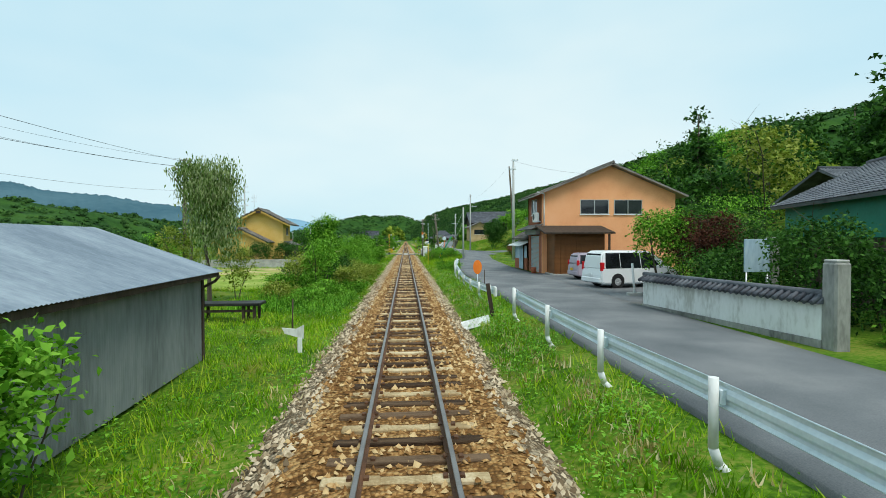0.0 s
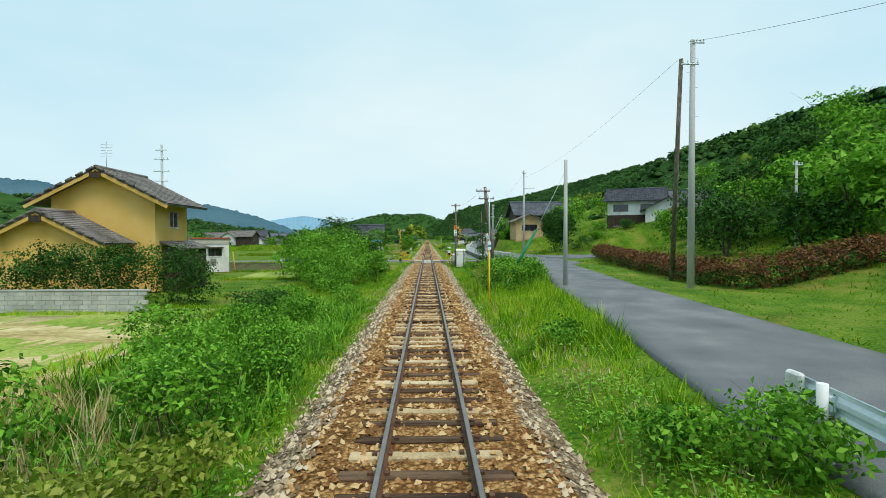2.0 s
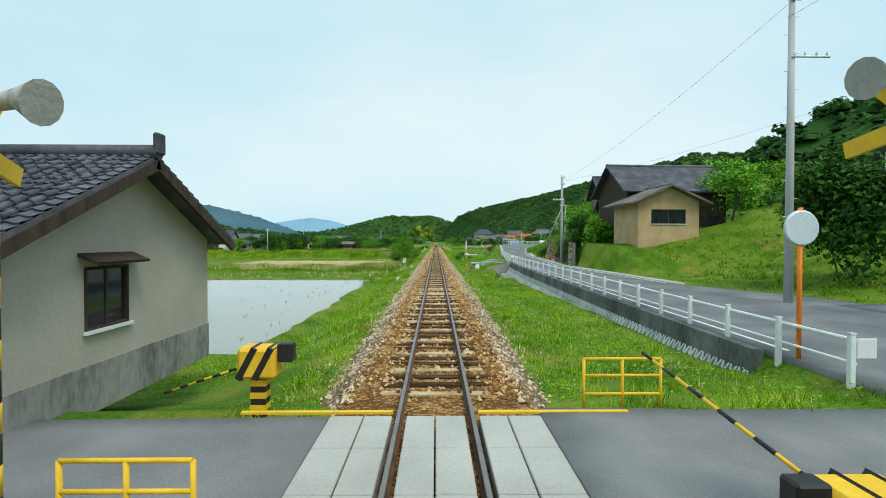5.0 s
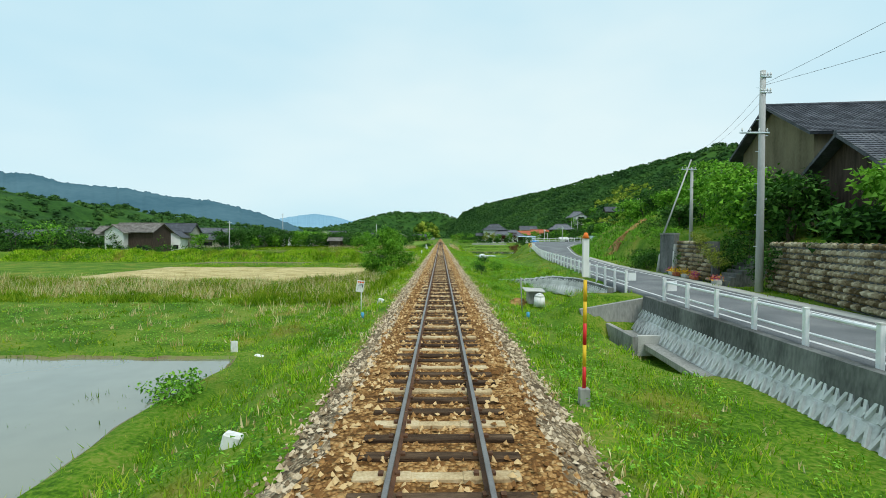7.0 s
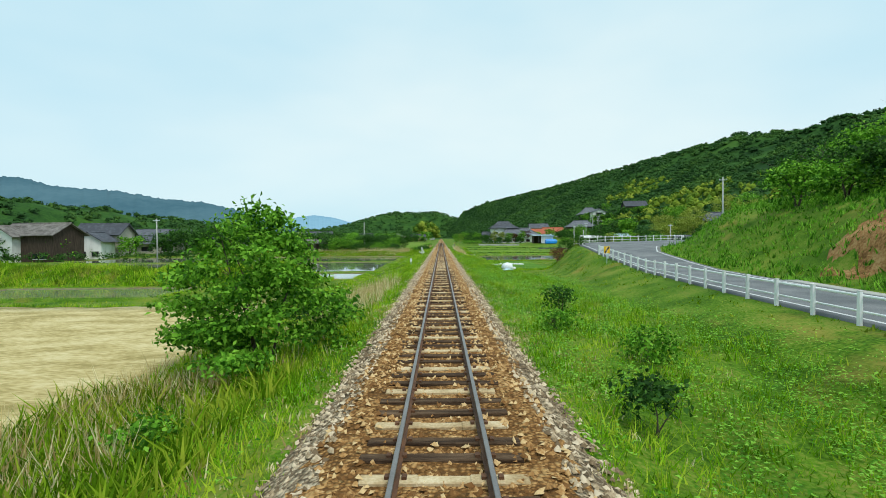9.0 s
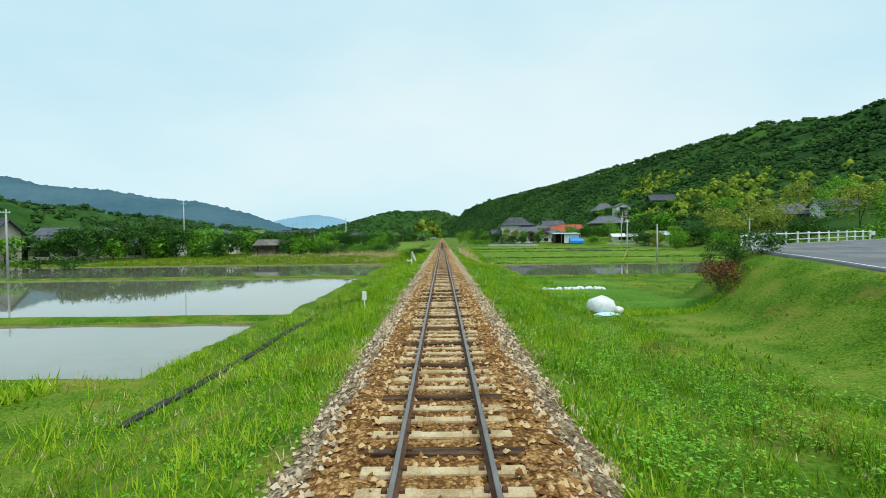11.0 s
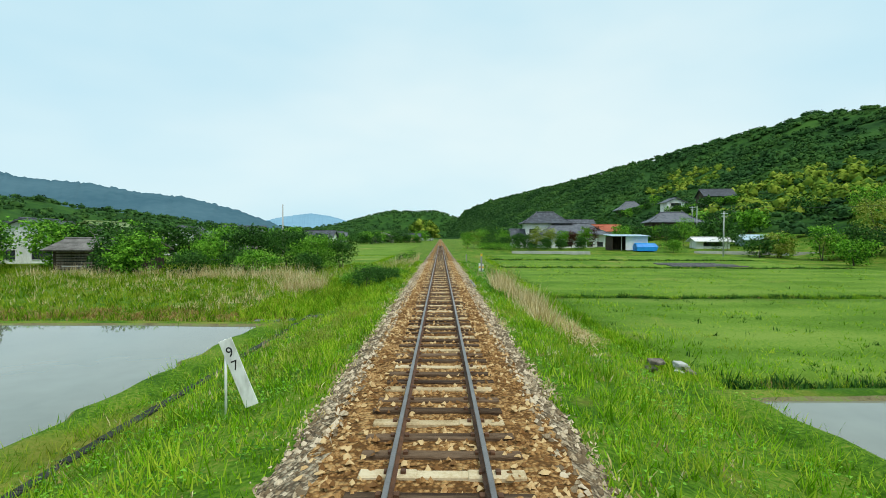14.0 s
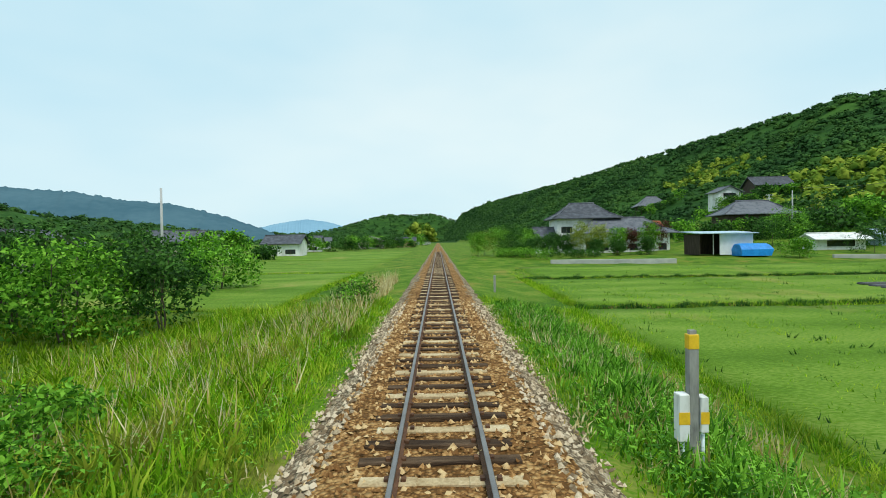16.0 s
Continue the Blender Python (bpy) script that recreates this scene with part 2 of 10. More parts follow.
M_CARPINK = mat("pale_mauve_car_paint", (0.42, 0.35, 0.42), (0.47, 0.40, 0.47), scale=0.4, rough=0.2, spec=0.6)
M_RUBBER = mat("tyre_rubber", (0.015, 0.015, 0.016), (0.03, 0.03, 0.03), scale=4, rough=0.85)
M_RIM = mat("alloy_wheel", (0.50, 0.51, 0.52), (0.65, 0.66, 0.67), scale=4, rough=0.3, metal=0.7)
M_TAIL = mat("red_lamp_lens", (0.55, 0.01, 0.015), (0.70, 0.02, 0.03), scale=4, rough=0.15, spec=0.6)
M_SIGNRED = mat("red_sign_paint", (0.6, 0.02, 0.02), (0.7, 0.03, 0.03), scale=4, rough=0.4)
M_LENS = mat("dark_signal_lens", (0.05, 0.008, 0.008), (0.09, 0.012, 0.012), scale=4, rough=0.12, spec=0.7)
M_TEAL = mat("teal_print", (0.01, 0.22, 0.18), (0.01, 0.26, 0.21), scale=4, rough=0.5)
M_GLASSDK = mat("dark_window_glass", (0.012, 0.015, 0.018), (0.035, 0.04, 0.045), scale=0.9, rough=0.06, spec=0.8)
M_ALU = mat("aluminium_frame", (0.42, 0.43, 0.43), (0.55, 0.56, 0.56), scale=2, rough=0.4, metal=0.5)
M_BARK = mat("bark", (0.05, 0.04, 0.03), (0.13, 0.105, 0.08), scale=4, fine=25, stretch=(2, 2, 0.4), bump=0.5, rough=0.95)
M_TANFIELD = mat("mown_straw_field", (0.30, 0.24, 0.09), (0.47, 0.38, 0.17), (0.60, 0.51, 0.28), scale=0.8, fine=7, stretch=(0.5, 1.2, 1), bump=0.7, fine_amount=0.4, rough=0.95, spec=0.1)
M_CROP = mat("young_crop_rows", (0.05, 0.145, 0.012), (0.085, 0.205, 0.018), (0.15, 0.27, 0.035), scale=0.25, fine=9, fine_amount=0.5, stretch=(0.7, 1.3, 1), bump=0.8, rough=0.95, spec=0.1)
M_CROP_Y = mat("pale_cut_grass_field", (0.075, 0.155, 0.012), (0.12, 0.225, 0.020), (0.19, 0.28, 0.045), scale=0.15, fine=9, fine_amount=0.5, stretch=(0.7, 2.2, 1), bump=0.6, rough=0.95, spec=0.1, blotch=((0.34, 0.29, 0.09), 0.10, 0.58, 0.7), dark=((0.07, 0.16, 0.012), 0.16, 0.54, 0.6))
M_MUD = mat("wet_bank_mud", (0.10, 0.08, 0.04), (0.18, 0.16, 0.07), (0.15, 0.22, 0.04), scale=1.2, fine=14, bump=0.6, rough=0.9)
M_LEAF = mat("mid_green_leaves", (0.042, 0.145, 0.0088), (0.12, 0.335, 0.0198), (0.25, 0.52, 0.05), scale=0.7, fine=3, island=0.75, rough=0.65, spec=0.12, translucent=0.3)
M_LEAF_L = mat("bright_green_leaves", (0.0688, 0.21, 0.011), (0.1591, 0.41, 0.0275), (0.2838, 0.56, 0.066), scale=0.7, fine=3, island=0.75, rough=0.65, spec=0.12, translucent=0.35)
M_LEAF_D = mat("dark_green_leaves", (0.0155, 0.055, 0.0088), (0.0387, 0.12, 0.0154), (0.0774, 0.2, 0.0308), scale=0.7, fine=3, island=0.7, rough=0.65, spec=0.12, translucent=0.25)
M_LEAF_Y = mat("yellow_green_leaves", (0.15, 0.22, 0.02), (0.28, 0.36, 0.045), (0.42, 0.46, 0.10), scale=0.7, fine=3, island=0.75, rough=0.65, spec=0.12, translucent=0.35)
M_LEAF_W = mat("silvery_willow_leaves", (0.10, 0.19, 0.04), (0.24, 0.35, 0.10), (0.42, 0.50, 0.24), scale=0.6, fine=3, island=0.7, rough=0.65, spec=0.12, translucent=0.35)
M_LEAF_R = mat("dark_red_maple_leaves", (0.03, 0.012, 0.008), (0.085, 0.028, 0.018), (0.13, 0.05, 0.03), scale=0.9, fine=3, island=0.7, rough=0.65, spec=0.12, translucent=0.25)
M_HEDGE = mat("russet_hedge_leaves", (0.06, 0.035, 0.012), (0.16, 0.06, 0.02), (0.26, 0.11, 0.035), scale=0.9, fine=3, island=0.8, rough=0.6, translucent=0.2)
M_STRAW = mat("dry_reed_blades", (0.42, 0.31, 0.11), (0.64, 0.51, 0.23), (0.80, 0.70, 0.42), scale=0.9, fine=3, island=0.8, rough=0.8, translucent=0.3)
M_GRASS = mat("verge_grass_blades", (0.10, 0.235, 0.005), (0.22, 0.49, 0.010), (0.49, 0.61, 0.05), scale=0.33, fine=2.5, fine_amount=0.35, island=0.6, rough=0.7, spec=0.08, translucent=0.35, blotch=((0.30, 0.215, 0.055), 0.34, 0.565, 0.6), dark=((0.045, 0.12, 0.008), 0.22, 0.53, 0.6))
M_GRASS_D = mat("rank_dark_grass_blades", (0.08, 0.17, 0.004), (0.165, 0.32, 0.008), (0.34, 0.42, 0.035), scale=0.4, fine=2.5, island=0.6, rough=0.7, spec=0.08, translucent=0.3, blotch=((0.30, 0.215, 0.055), 0.34, 0.565, 0.6), dark=((0.045, 0.12, 0.008), 0.22, 0.53, 0.6))
M_FOREST = mat("wooded_hill_crowns", (0.024, 0.066, 0.020), (0.040, 0.104, 0.026), (0.072, 0.155, 0.032), scale=0.03, fine=0.35, fine_amount=0.35, island=0.16, rough=0.95, spec=0.05, dark=((0.018, 0.05, 0.018), 0.02, 0.52, 0.6))
M_FOREST_Y = mat("bamboo_and_oak_crowns", (0.055, 0.125, 0.014), (0.145, 0.22, 0.022), (0.27, 0.33, 0.042), scale=0.06, fine=0.3, fine_amount=0.4, island=0.3, rough=0.95, spec=0.05)
M_FLOWER = mat("white_blossom", (0.6, 0.6, 0.55), (0.75, 0.75, 0.7), scale=3, rough=0.7, translucent=0.2)
M_PINK = mat("red_and_magenta_flowers", (0.5, 0.02, 0.05), (0.55, 0.05, 0.35), (0.75, 0.45, 0.02), scale=1.5, fine=9, island=0.9, rough=0.6)
M_ROCK = mat("mossy_wall_stone", (0.12, 0.09, 0.045), (0.30, 0.24, 0.14), (0.52, 0.45, 0.31), scale=1.2, fine=14, rnd=0.55, bump=0.5, rough=0.95, spec=0.1)
# haze is put into these two base colours: bluer and paler with distance
M_FAR = mat("haze_tinted_wooded_ridge", (0.055, 0.12, 0.155), (0.085, 0.16, 0.195), scale=0.006, fine=0.05, rough=1.0, spec=0.0)
M_FARTHEST = mat("haze_blue_far_ridge", (0.19, 0.34, 0.45), (0.23, 0.39, 0.50), scale=0.004, fine=0.03, rough=1.0, spec=0.0)
M_WATER = mat("flooded_paddy_water", (0.165, 0.17, 0.125), (0.225, 0.23, 0.175), scale=0.12, fine=1.0, rough=0.03, spec=0.85, bump=0.014, bump_scale=1.4)
M_LATTICE = mat("pale_lattice_concrete", (0.40, 0.41, 0.40), (0.55, 0.56, 0.55), (0.66, 0.67, 0.66), scale=1.5, fine=14, stretch=(1, 1, 0.5), bump=0.25, rough=0.9, rnd=0.2)
M_RUSSET = mat("russet_dry_grass", (0.22, 0.13, 0.04), (0.40, 0.25, 0.09), (0.52, 0.40, 0.16), scale=0.6, fine=3, island=0.7, rough=0.8, spec=0.08, translucent=0.25)
M_MULCH = mat("black_mulch_film", (0.02, 0.02, 0.022), (0.05, 0.05, 0.055), scale=2, fine=12, bump=0.3, rough=0.45, spec=0.4)
M_CUT = mat("bare_orange_earth", (0.16, 0.08, 0.03), (0.33, 0.17, 0.065), (0.45, 0.28, 0.12), scale=0.9, fine=7, fine_amount=0.45, bump=0.9, rough=0.95, spec=0.05)
M_SHEETBLUE = mat("pale_blue_plastic_sheet", (0.45, 0.68, 0.80), (0.62, 0.80, 0.88), scale=2, fine=9, bump=0.4, rough=0.5)
M_BAG = mat("white_sandbag_cloth", (0.62, 0.64, 0.66), (0.85, 0.87, 0.88), scale=3, fine=12, bump=0.5, rough=0.6)


# ---------------------------------------------------------------- builders
def link(name, bm_or_mesh, material, parent=None, label="", smooth=False):
    if isinstance(bm_or_mesh, bmesh.types.BMesh):
        me = bpy.data.meshes.new(name)
        bm_or_mesh.to_mesh(me)
        bm_or_mesh.free()
    else:
        me = bm_or_mesh
    mats = material if isinstance(material, (list, tuple)) else [material]
    if not me.materials:
        for m in mats:
            me.materials.append(m)
    if smooth:
        me.shade_smooth()
    ob = new(name, me)
    if parent is not None:
        ob.parent = parent
    if label:
        ob["label"] = label
    return ob


def part(name, bm, material, parent, label="", smooth=False):
    return link(name, bm, material, parent, label, smooth)


def thing(name, loc, label, category, group="", turn=0.0):
    ob = new(name)
    ob.matrix_basis = pose(*loc, 0, 0, turn)
    return tagged(ob, label, category, group)


def setting(name, bm, material, label="", smooth=False):
    ob = link(name, bm, material, None, label, smooth)
    ob["kind"] = "structure"
    return ob


def stuff(name, mesh, material, label, category, parent=None):
    ob = link(name, mesh, material, parent)
    return tagged(ob, label, category, kind="stuff")


def box(bm, x0, x1, y0, y1, z0, z1, bevel=0.0, mi=0):
    vs = [bm.verts.new((x, y, z)) for x in (x0, x1) for y in (y0, y1) for z in (z0, z1)]
    fs = [bm.faces.new([vs[i] for i in f]) for f in ((0, 1, 3, 2), (4, 6, 7, 5), (0, 4, 5, 1), (2, 3, 7, 6), (0, 2, 6, 4), (1, 5, 7, 3))]
    for f in fs:
        f.material_index = mi
    if bevel:
        es = list({e for f in fs for e in f.edges})
        bmesh.ops.bevel(bm, geom=es, offset=bevel, segments=1, affect="EDGES")
    return bm


def bx(*a, **k):
    return box(bmesh.new(), *a, **k)


def tube(bm, a, b, r0, r1=None, n=10, caps=True):
    """A straight, tapering round bar from a to b."""
    a, b = Vector(a), Vector(b)
    r1 = r0 if r1 is None else r1
    d = (b - a).normalized()
    u = d.orthogonal().normalized()
    v = d.cross(u)
    rings = []
    for p, r in ((a, r0), (b, r1)):
        rings.append([bm.verts.new(p + (u * math.cos(t) + v * math.sin(t)) * r) for t in (2 * math.pi * i / n for i in range(n))])
    for i in range(n):
        f = bm.faces.new([rings[0][i], rings[0][(i + 1) % n], rings[1][(i + 1) % n], rings[1][i]])
        f.smooth = True
    if caps:
        bm.faces.new(rings[0][::-1])
        bm.faces.new(rings[1])
    return bm


def rod(a, b, r0, r1=None, n=10):
    return tube(bmesh.new(), a, b, r0, r1, n)


def prism(bm, profile, axis, a, b, mi=0):
    """A closed outline, drawn in the two other axes, drawn out along an axis from a to b."""
    def at(p, s):
        return (s, p[0], p[1]) if axis == "x" else ((p[0], s, p[1]) if axis == "y" else (p[0], p[1], s))
    r0 = [bm.verts.new(at(p, a)) for p in profile]
    r1 = [bm.verts.new(at(p, b)) for p in profile]
    n = len(profile)
    fs = [bm.faces.new([r0[i], r0[(i + 1) % n], r1[(i + 1) % n], r1[i]]) for i in range(n)]
    fs += [bm.faces.new(r0[::-1]), bm.faces.new(r1)]
    for f in fs:
        f.material_index = mi
    bmesh.ops.recalc_face_normals(bm, faces=fs)
    return bm


def mesh_from(name, verts, faces, smooth=False):
    """A mesh from arrays: verts (n, 3) and faces (m, k), all with k corners."""
    me = bpy.data.meshes.new(name)
    verts, faces = np.asarray(verts, np.float32), np.asarray(faces, np.int32)
    m, k = faces.shape
    me.vertices.add(len(verts))
    me.vertices.foreach_set("co", verts.ravel())
    me.loops.add(m * k)
    me.loops.foreach_set("vertex_index", faces.ravel())
    me.polygons.add(m)
    me.polygons.foreach_set("loop_start", np.arange(0, m * k, k, dtype=np.int32))
    me.update(calc_edges=True)
    if smooth:
        me.shade_smooth()
    return me


rng = np.random.default_rng(7)


def lerp_table(table, y):
    t = np.asarray(table, float)
    return np.interp(y, t[:, 0], t[:, 1])


# ---------------------------------------------------------------- lie of the land
ROAD_L = [(-60, 3.95), (44, 4.4), (53, 5.7), (63, 6.8), (74, 8.9), (85, 9.4), (92, 8.6), (100, 7.9), (137, 8.3), (150, 9.0),
          (160, 9.8), (172, 11.2), (185, 12.5), (203, 14.8), (215, 16.2), (226, 17.6), (231, 19), (236, 25), (240, 31), (246, 40), (256, 54), (270, 70), (290, 95), (320, 125)]
ROAD_R = [(-60, 8.9), (20, 9.0), (32, 9.6), (45, 9.7), (63, 11.2), (75, 12.9), (85, 14.2), (91, 17), (113, 17.5), (120, 14.4), (141, 12.6),
          (158, 14.4), (172, 15.6), (185, 17.6), (203, 20.6), (215, 23), (222, 26), (226, 30), (230, 38), (236, 49), (246, 66), (256, 80), (270, 96), (290, 122), (320, 150)]
ROAD_Z = [(-60, 0.12), (80, 0.12), (94, 0.0), (104, 0.05), (137, 0.2), (170, 0.18), (198, 0.22), (210, 0.75), (222, 1.4), (232, 1.8), (250, 2.0), (320, 2.4)]
FLAT_L = [(-60, -0.6), (90, -0.6), (94, -0.2), (99.4, -0.2), (104, -1.5), (125, -1.6), (170, -1.45), (200, -1.45), (225, -1.85), (284, -1.85),
          (294, -1.15), (360, -0.9), (600, -0.3)]
FOOT_L = [(-60, 3.2), (90, 3.2), (104, 6.1), (170, 6.3), (215, 7.2), (284, 8.7), (300, 8.7), (600, 7)]
FLAT_R = [(-60, 0.0), (70, -0.1), (84, -0.6), (92.2, -0.7), (94.2, -0.12), (99.4, -0.12), (104, -0.6), (135, -1.0), (152, -0.95), (171, -1.0), (178, -0.55), (200, -0.8),
          (220, -1.5), (300, -1.45), (345, -1.2), (358, -0.7), (366, 0.0), (600, 0.2)]
FOOT_R = [(-60, 3.4), (90, 3.2), (104, 4.0), (135, 4.8), (200, 4.6), (220, 6.8), (400, 6.5)]
BANK_R = [(-60, 0.4), (44, 0.5), (60, 2.0), (90, 1.5), (102, 0.15), (156.5, 0.15), (158, 0.8), (163, 2.9), (169, 4.6), (177, 3.2), (203, 4), (275, 6)]
HILL_X0 = [(-200, 15), (130, 18.5), (165, 17), (185, 20), (230, 36), (260, 58), (300, 70), (350, 73), (600, 84), (1000, 50), (1800, 25), (3200, 10)]
RIDGE_X = [(-200, 330), (560, 300), (694, 285), (790, 243), (1000, 195), (1500, 130), (1900, 80), (3200, 40)]
RIDGE_Z = [(-200, 62), (300, 72), (480, 81), (551, 88), (600, 91), (694, 101), (790, 92), (1000, 88), (1500, 96), (1900, 90), (2250, 40), (2500, 0), (3200, 0)]
TERRACE = [(116, 20), (127, 16), (140, 13.95), (152, 17.0), (162, 19.4), (172, 19.0), (196, 22)]
HILL_L = [(-100, 45), (300, 52), (560, 52), (820, 38), (1300, 24), (2000, 30), (3200, 40)]


def smooth(t):
    t = np.clip(t, 0, 1)
    return t * t * (3 - 2 * t)


def ripple(x, y):
    return np.sin(x * 0.9 + 1.7 * np.sin(y * 0.31)) * np.cos(y * 0.53 + 1.3 * np.sin(x * 0.41))


def ground(x, y):
    """Height of the land."""
    x, y = np.broadcast_arrays(np.asarray(x, float), np.asarray(y, float))
    T = lerp_table
    left = -0.5 + (T(FLAT_L, y) + 0.5) * smooth((-x - 2.1) / (T(FOOT_L, y) - 2.1))
    rl, rr, rz = T(ROAD_L, y), T(ROAD_R, y), T(ROAD_Z, y) - 0.07
    right = -0.5 + (T(FLAT_R, y) + 0.5) * smooth((x - 2.1) / (T(FOOT_R, y) - 2.1))
    near_road = smooth((x - (rl - 0.1 - T(BANK_R, y))) / T(BANK_R, y))
    right = np.where(y < 318, right + (rz - right) * near_road, right)
    z = np.where(x < 0, left, right)
    # the level crossing lies flat, close below its road
    cross = smooth((y - 93.6) / 1.0) * smooth((100.2 - y) / 1.0) * (np.abs(x) > 1.9) * smooth((32 + x) / 8)
    z = z + (np.minimum(-0.12, z + 5) - z) * cross * (x < 8.5)
    # terrace behind the roadside walls, and the grass causeway over the culvert
    z = z + 2.3 * smooth((x - T(TERRACE, y)) / 1.0) * smooth((y - 127) / 9) * smooth((196 - y) / 14)
    z = z + 1.6 * smooth((x - 23) / 7) * smooth((y - 112) / 7) * smooth((140 - y) / 8)
    z = z + 6 * smooth((x - 28) / 26) * smooth((y - 62) / 26) * smooth((122 - y) / 20)
    z = z + 12 * smooth((x - 44) / 40) * smooth((y - 112) / 30) * smooth((232 - y) / 45)
    z = z + 4.0 * smooth((x - rr - 0.8) / 8) * smooth((y - 178) / 14) * smooth((262 - y) / 25)
    # shoulders of the hill that carry the houses
    for hx, hy, hz, hr_ in ((66, 399, 3.4, 13), (123, 479, 3.6, 13), (91, 451, 7.0, 13), (127, 588, 4.6, 16)):
        z = z + hz * np.exp(-((x - hx) ** 2 + (y - hy) ** 2) / (2 * hr_ ** 2)) * (y > 340)
    plug = smooth((y - 148.2) / 0.3) * smooth((151.9 - y) / 0.6) * smooth((x - 4.6) / 2.2) * (x < rl)
    z = z + (0.12 - z) * plug
    z = z - 0.75 * smooth((y - 140.5) / 2.5) * smooth((148.5 - y) / 0.5) * smooth((x - 6.1) / 0.9) * smooth((rl - 0.3 - x) / 0.3)
    x0, rx, hr = T(HILL_X0, y), T(RIDGE_X, y), T(RIDGE_Z, y)
    u = np.clip((x - x0) / (rx - x0), 0, 1)
    over = np.clip((x - rx) / 260, 0, 1)
    z = z + hr * (0.82 * u + 0.18 * smooth(u)) * (1 - 0.6 * over)
    z = z + T(HILL_L, y) * smooth((-x - 200) / 280)
    z = z + 112 * np.exp(-(((x + 215) / 190) ** 2 + ((y - 2430) / 260) ** 2))
    z = z + 88 * np.exp(-(((x - 10) / 130) ** 2 + ((y - 2500) / 240) ** 2))
    # grass bank across the valley floor
    z = z + (1.55 + 0.3 * np.sin(x * 0.5) * np.sin(x * 0.17)) * smooth((y - 205.2) / 3.5) * smooth((214.3 - y) / 2.5) * smooth((-x - 10) / 5) * smooth((x + 110) / 14)
    # level strip for the side road
    lane = smooth((y - 96) / 4) * smooth((115 - y) / 4) * smooth((x - 12) / 3) * smooth((62 - x) / 14)
    z = z + (0.0 + 0.012 * np.clip(x - 16, 0, 60) - z) * lane
    rough = ripple(x * 1.3, y * 1.3) * 0.05 * smooth((np.abs(x) - 2.6) / 2) * (np.abs(x) < 60)
    far = (ripple(x * 0.045, y * 0.05) * 5 + ripple(x * 0.13, y * 0.11) * 2) * smooth((np.abs(x - 20) - 150) / 120)
    on_road = (x > rl - 0.4) * (x < rr + 0.4) * (y < 320)
    return z + rough * (1 - on_road) + far


def steps(*runs):
    return np.unique(np.round(np.concatenate([np.arange(a, b, s) for a, b, s in runs]), 3))


gx = steps((-3400, -500, 160), (-500, -130, 16), (-130, -44, 4), (-44, -13, 1.4), (-13, 17, 0.5), (17, 44, 1), (44, 130, 4), (130, 500, 14), (500, 3400, 160))
gy = steps((-420, -40, 20), (-40, 330, 1.5), (330, 700, 5), (700, 3400, 40))
GX, GY = np.meshgrid(gx, gy)
GZ = ground(GX, GY)
nx, ny = len(gx), len(gy)
i0 = (np.arange(ny - 1)[:, None] * nx + np.arange(nx - 1)).ravel()
ob = link("ground", mesh_from("ground", np.stack([GX, GY, GZ], -1).reshape(-1, 3), np.stack([i0, i0 + 1, i0 + nx + 1, i0 + nx], -1), True), [M_SOIL, M_FLOOR])
cx, cy = GX.ravel()[i0], GY.ravel()[i0]
cu = (cx - lerp_table(HILL_X0, cy)) / (lerp_table(RIDGE_X, cy) - lerp_table(HILL_X0, cy))
wooded = ((cu > np.where(cy > 240, 0.05, 0.09)) & ~((cx < 60) & (cy > 165) & (cy < 235))) | (-cx > 190 + 60 * np.sin(cy * 0.01) + 0.08 * cy) | (cy > 1300) | ((cx > 42) & (cy > 118) & (cy < 165))
ob.data.polygons.foreach_set("material_index", wooded.astype(np.int32))
tagged(ob, "grassy valley floor rising to wooded hills", "ground", kind="structure")


def sheet(name, x_of, y0, y1, z_of, material, label, step=1.0, across=10, lift=0.03):
    """A ground cover between two edges, x_of(y) -> left, right."""
    ys = np.arange(y0, y1 + step * 0.5, step)
    vs = []
    for y in ys:
        a, b = x_of(y)
        for k in range(across + 1):
            x = a + (b - a) * k / across
            vs.append((x, y, z_of(x, y) + lift))
    w = across + 1
    i = (np.arange(len(ys) - 1)[:, None] * w + np.arange(across)).ravel()
    fs = np.stack([i, i + 1, i + w + 1, i + w], -1)
    # the edge turns down into the ground
    m = len(ys)
    rim = list(range(w)) + [k * w + w - 1 for k in range(1, m)] + [(m - 1) * w + k for k in range(w - 2, -1, -1)] + [k * w for k in range(m - 2, 0, -1)]
    base = len(vs)
    vs += [(vs[k][0], vs[k][1], vs[k][2] - 0.3) for k in rim]
    n = len(rim)
    fs = np.concatenate([fs, [(rim[k], base + k, base + (k + 1) % n, rim[(k + 1) % n]) for k in range(n)]])
    ob = link(name, mesh_from(name, vs, fs, across < 3), material)
    return tagged(ob, label, name.split("_")[0], kind="structure")


T = lerp_table
road_z = lambda x, y: float(T(ROAD_Z, y))
sheet("road", lambda y: (T(ROAD_L, y), T(ROAD_R, y)), -60, 256, road_z, M_ASPHALT, "worn grey asphalt village road")
sheet("road_line", lambda y: (T(ROAD_L, y) + 0.35, T(ROAD_L, y) + 0.47), 103, 255, road_z, M_LINE, "white painted edge line on the road", across=1, lift=0.036)
sheet("road_line", lambda y: (T(ROAD_R, y) - 0.47, T(ROAD_R, y) - 0.35), 121, 255, road_z, M_LINE, "white painted edge line on the road", across=1, lift=0.036)
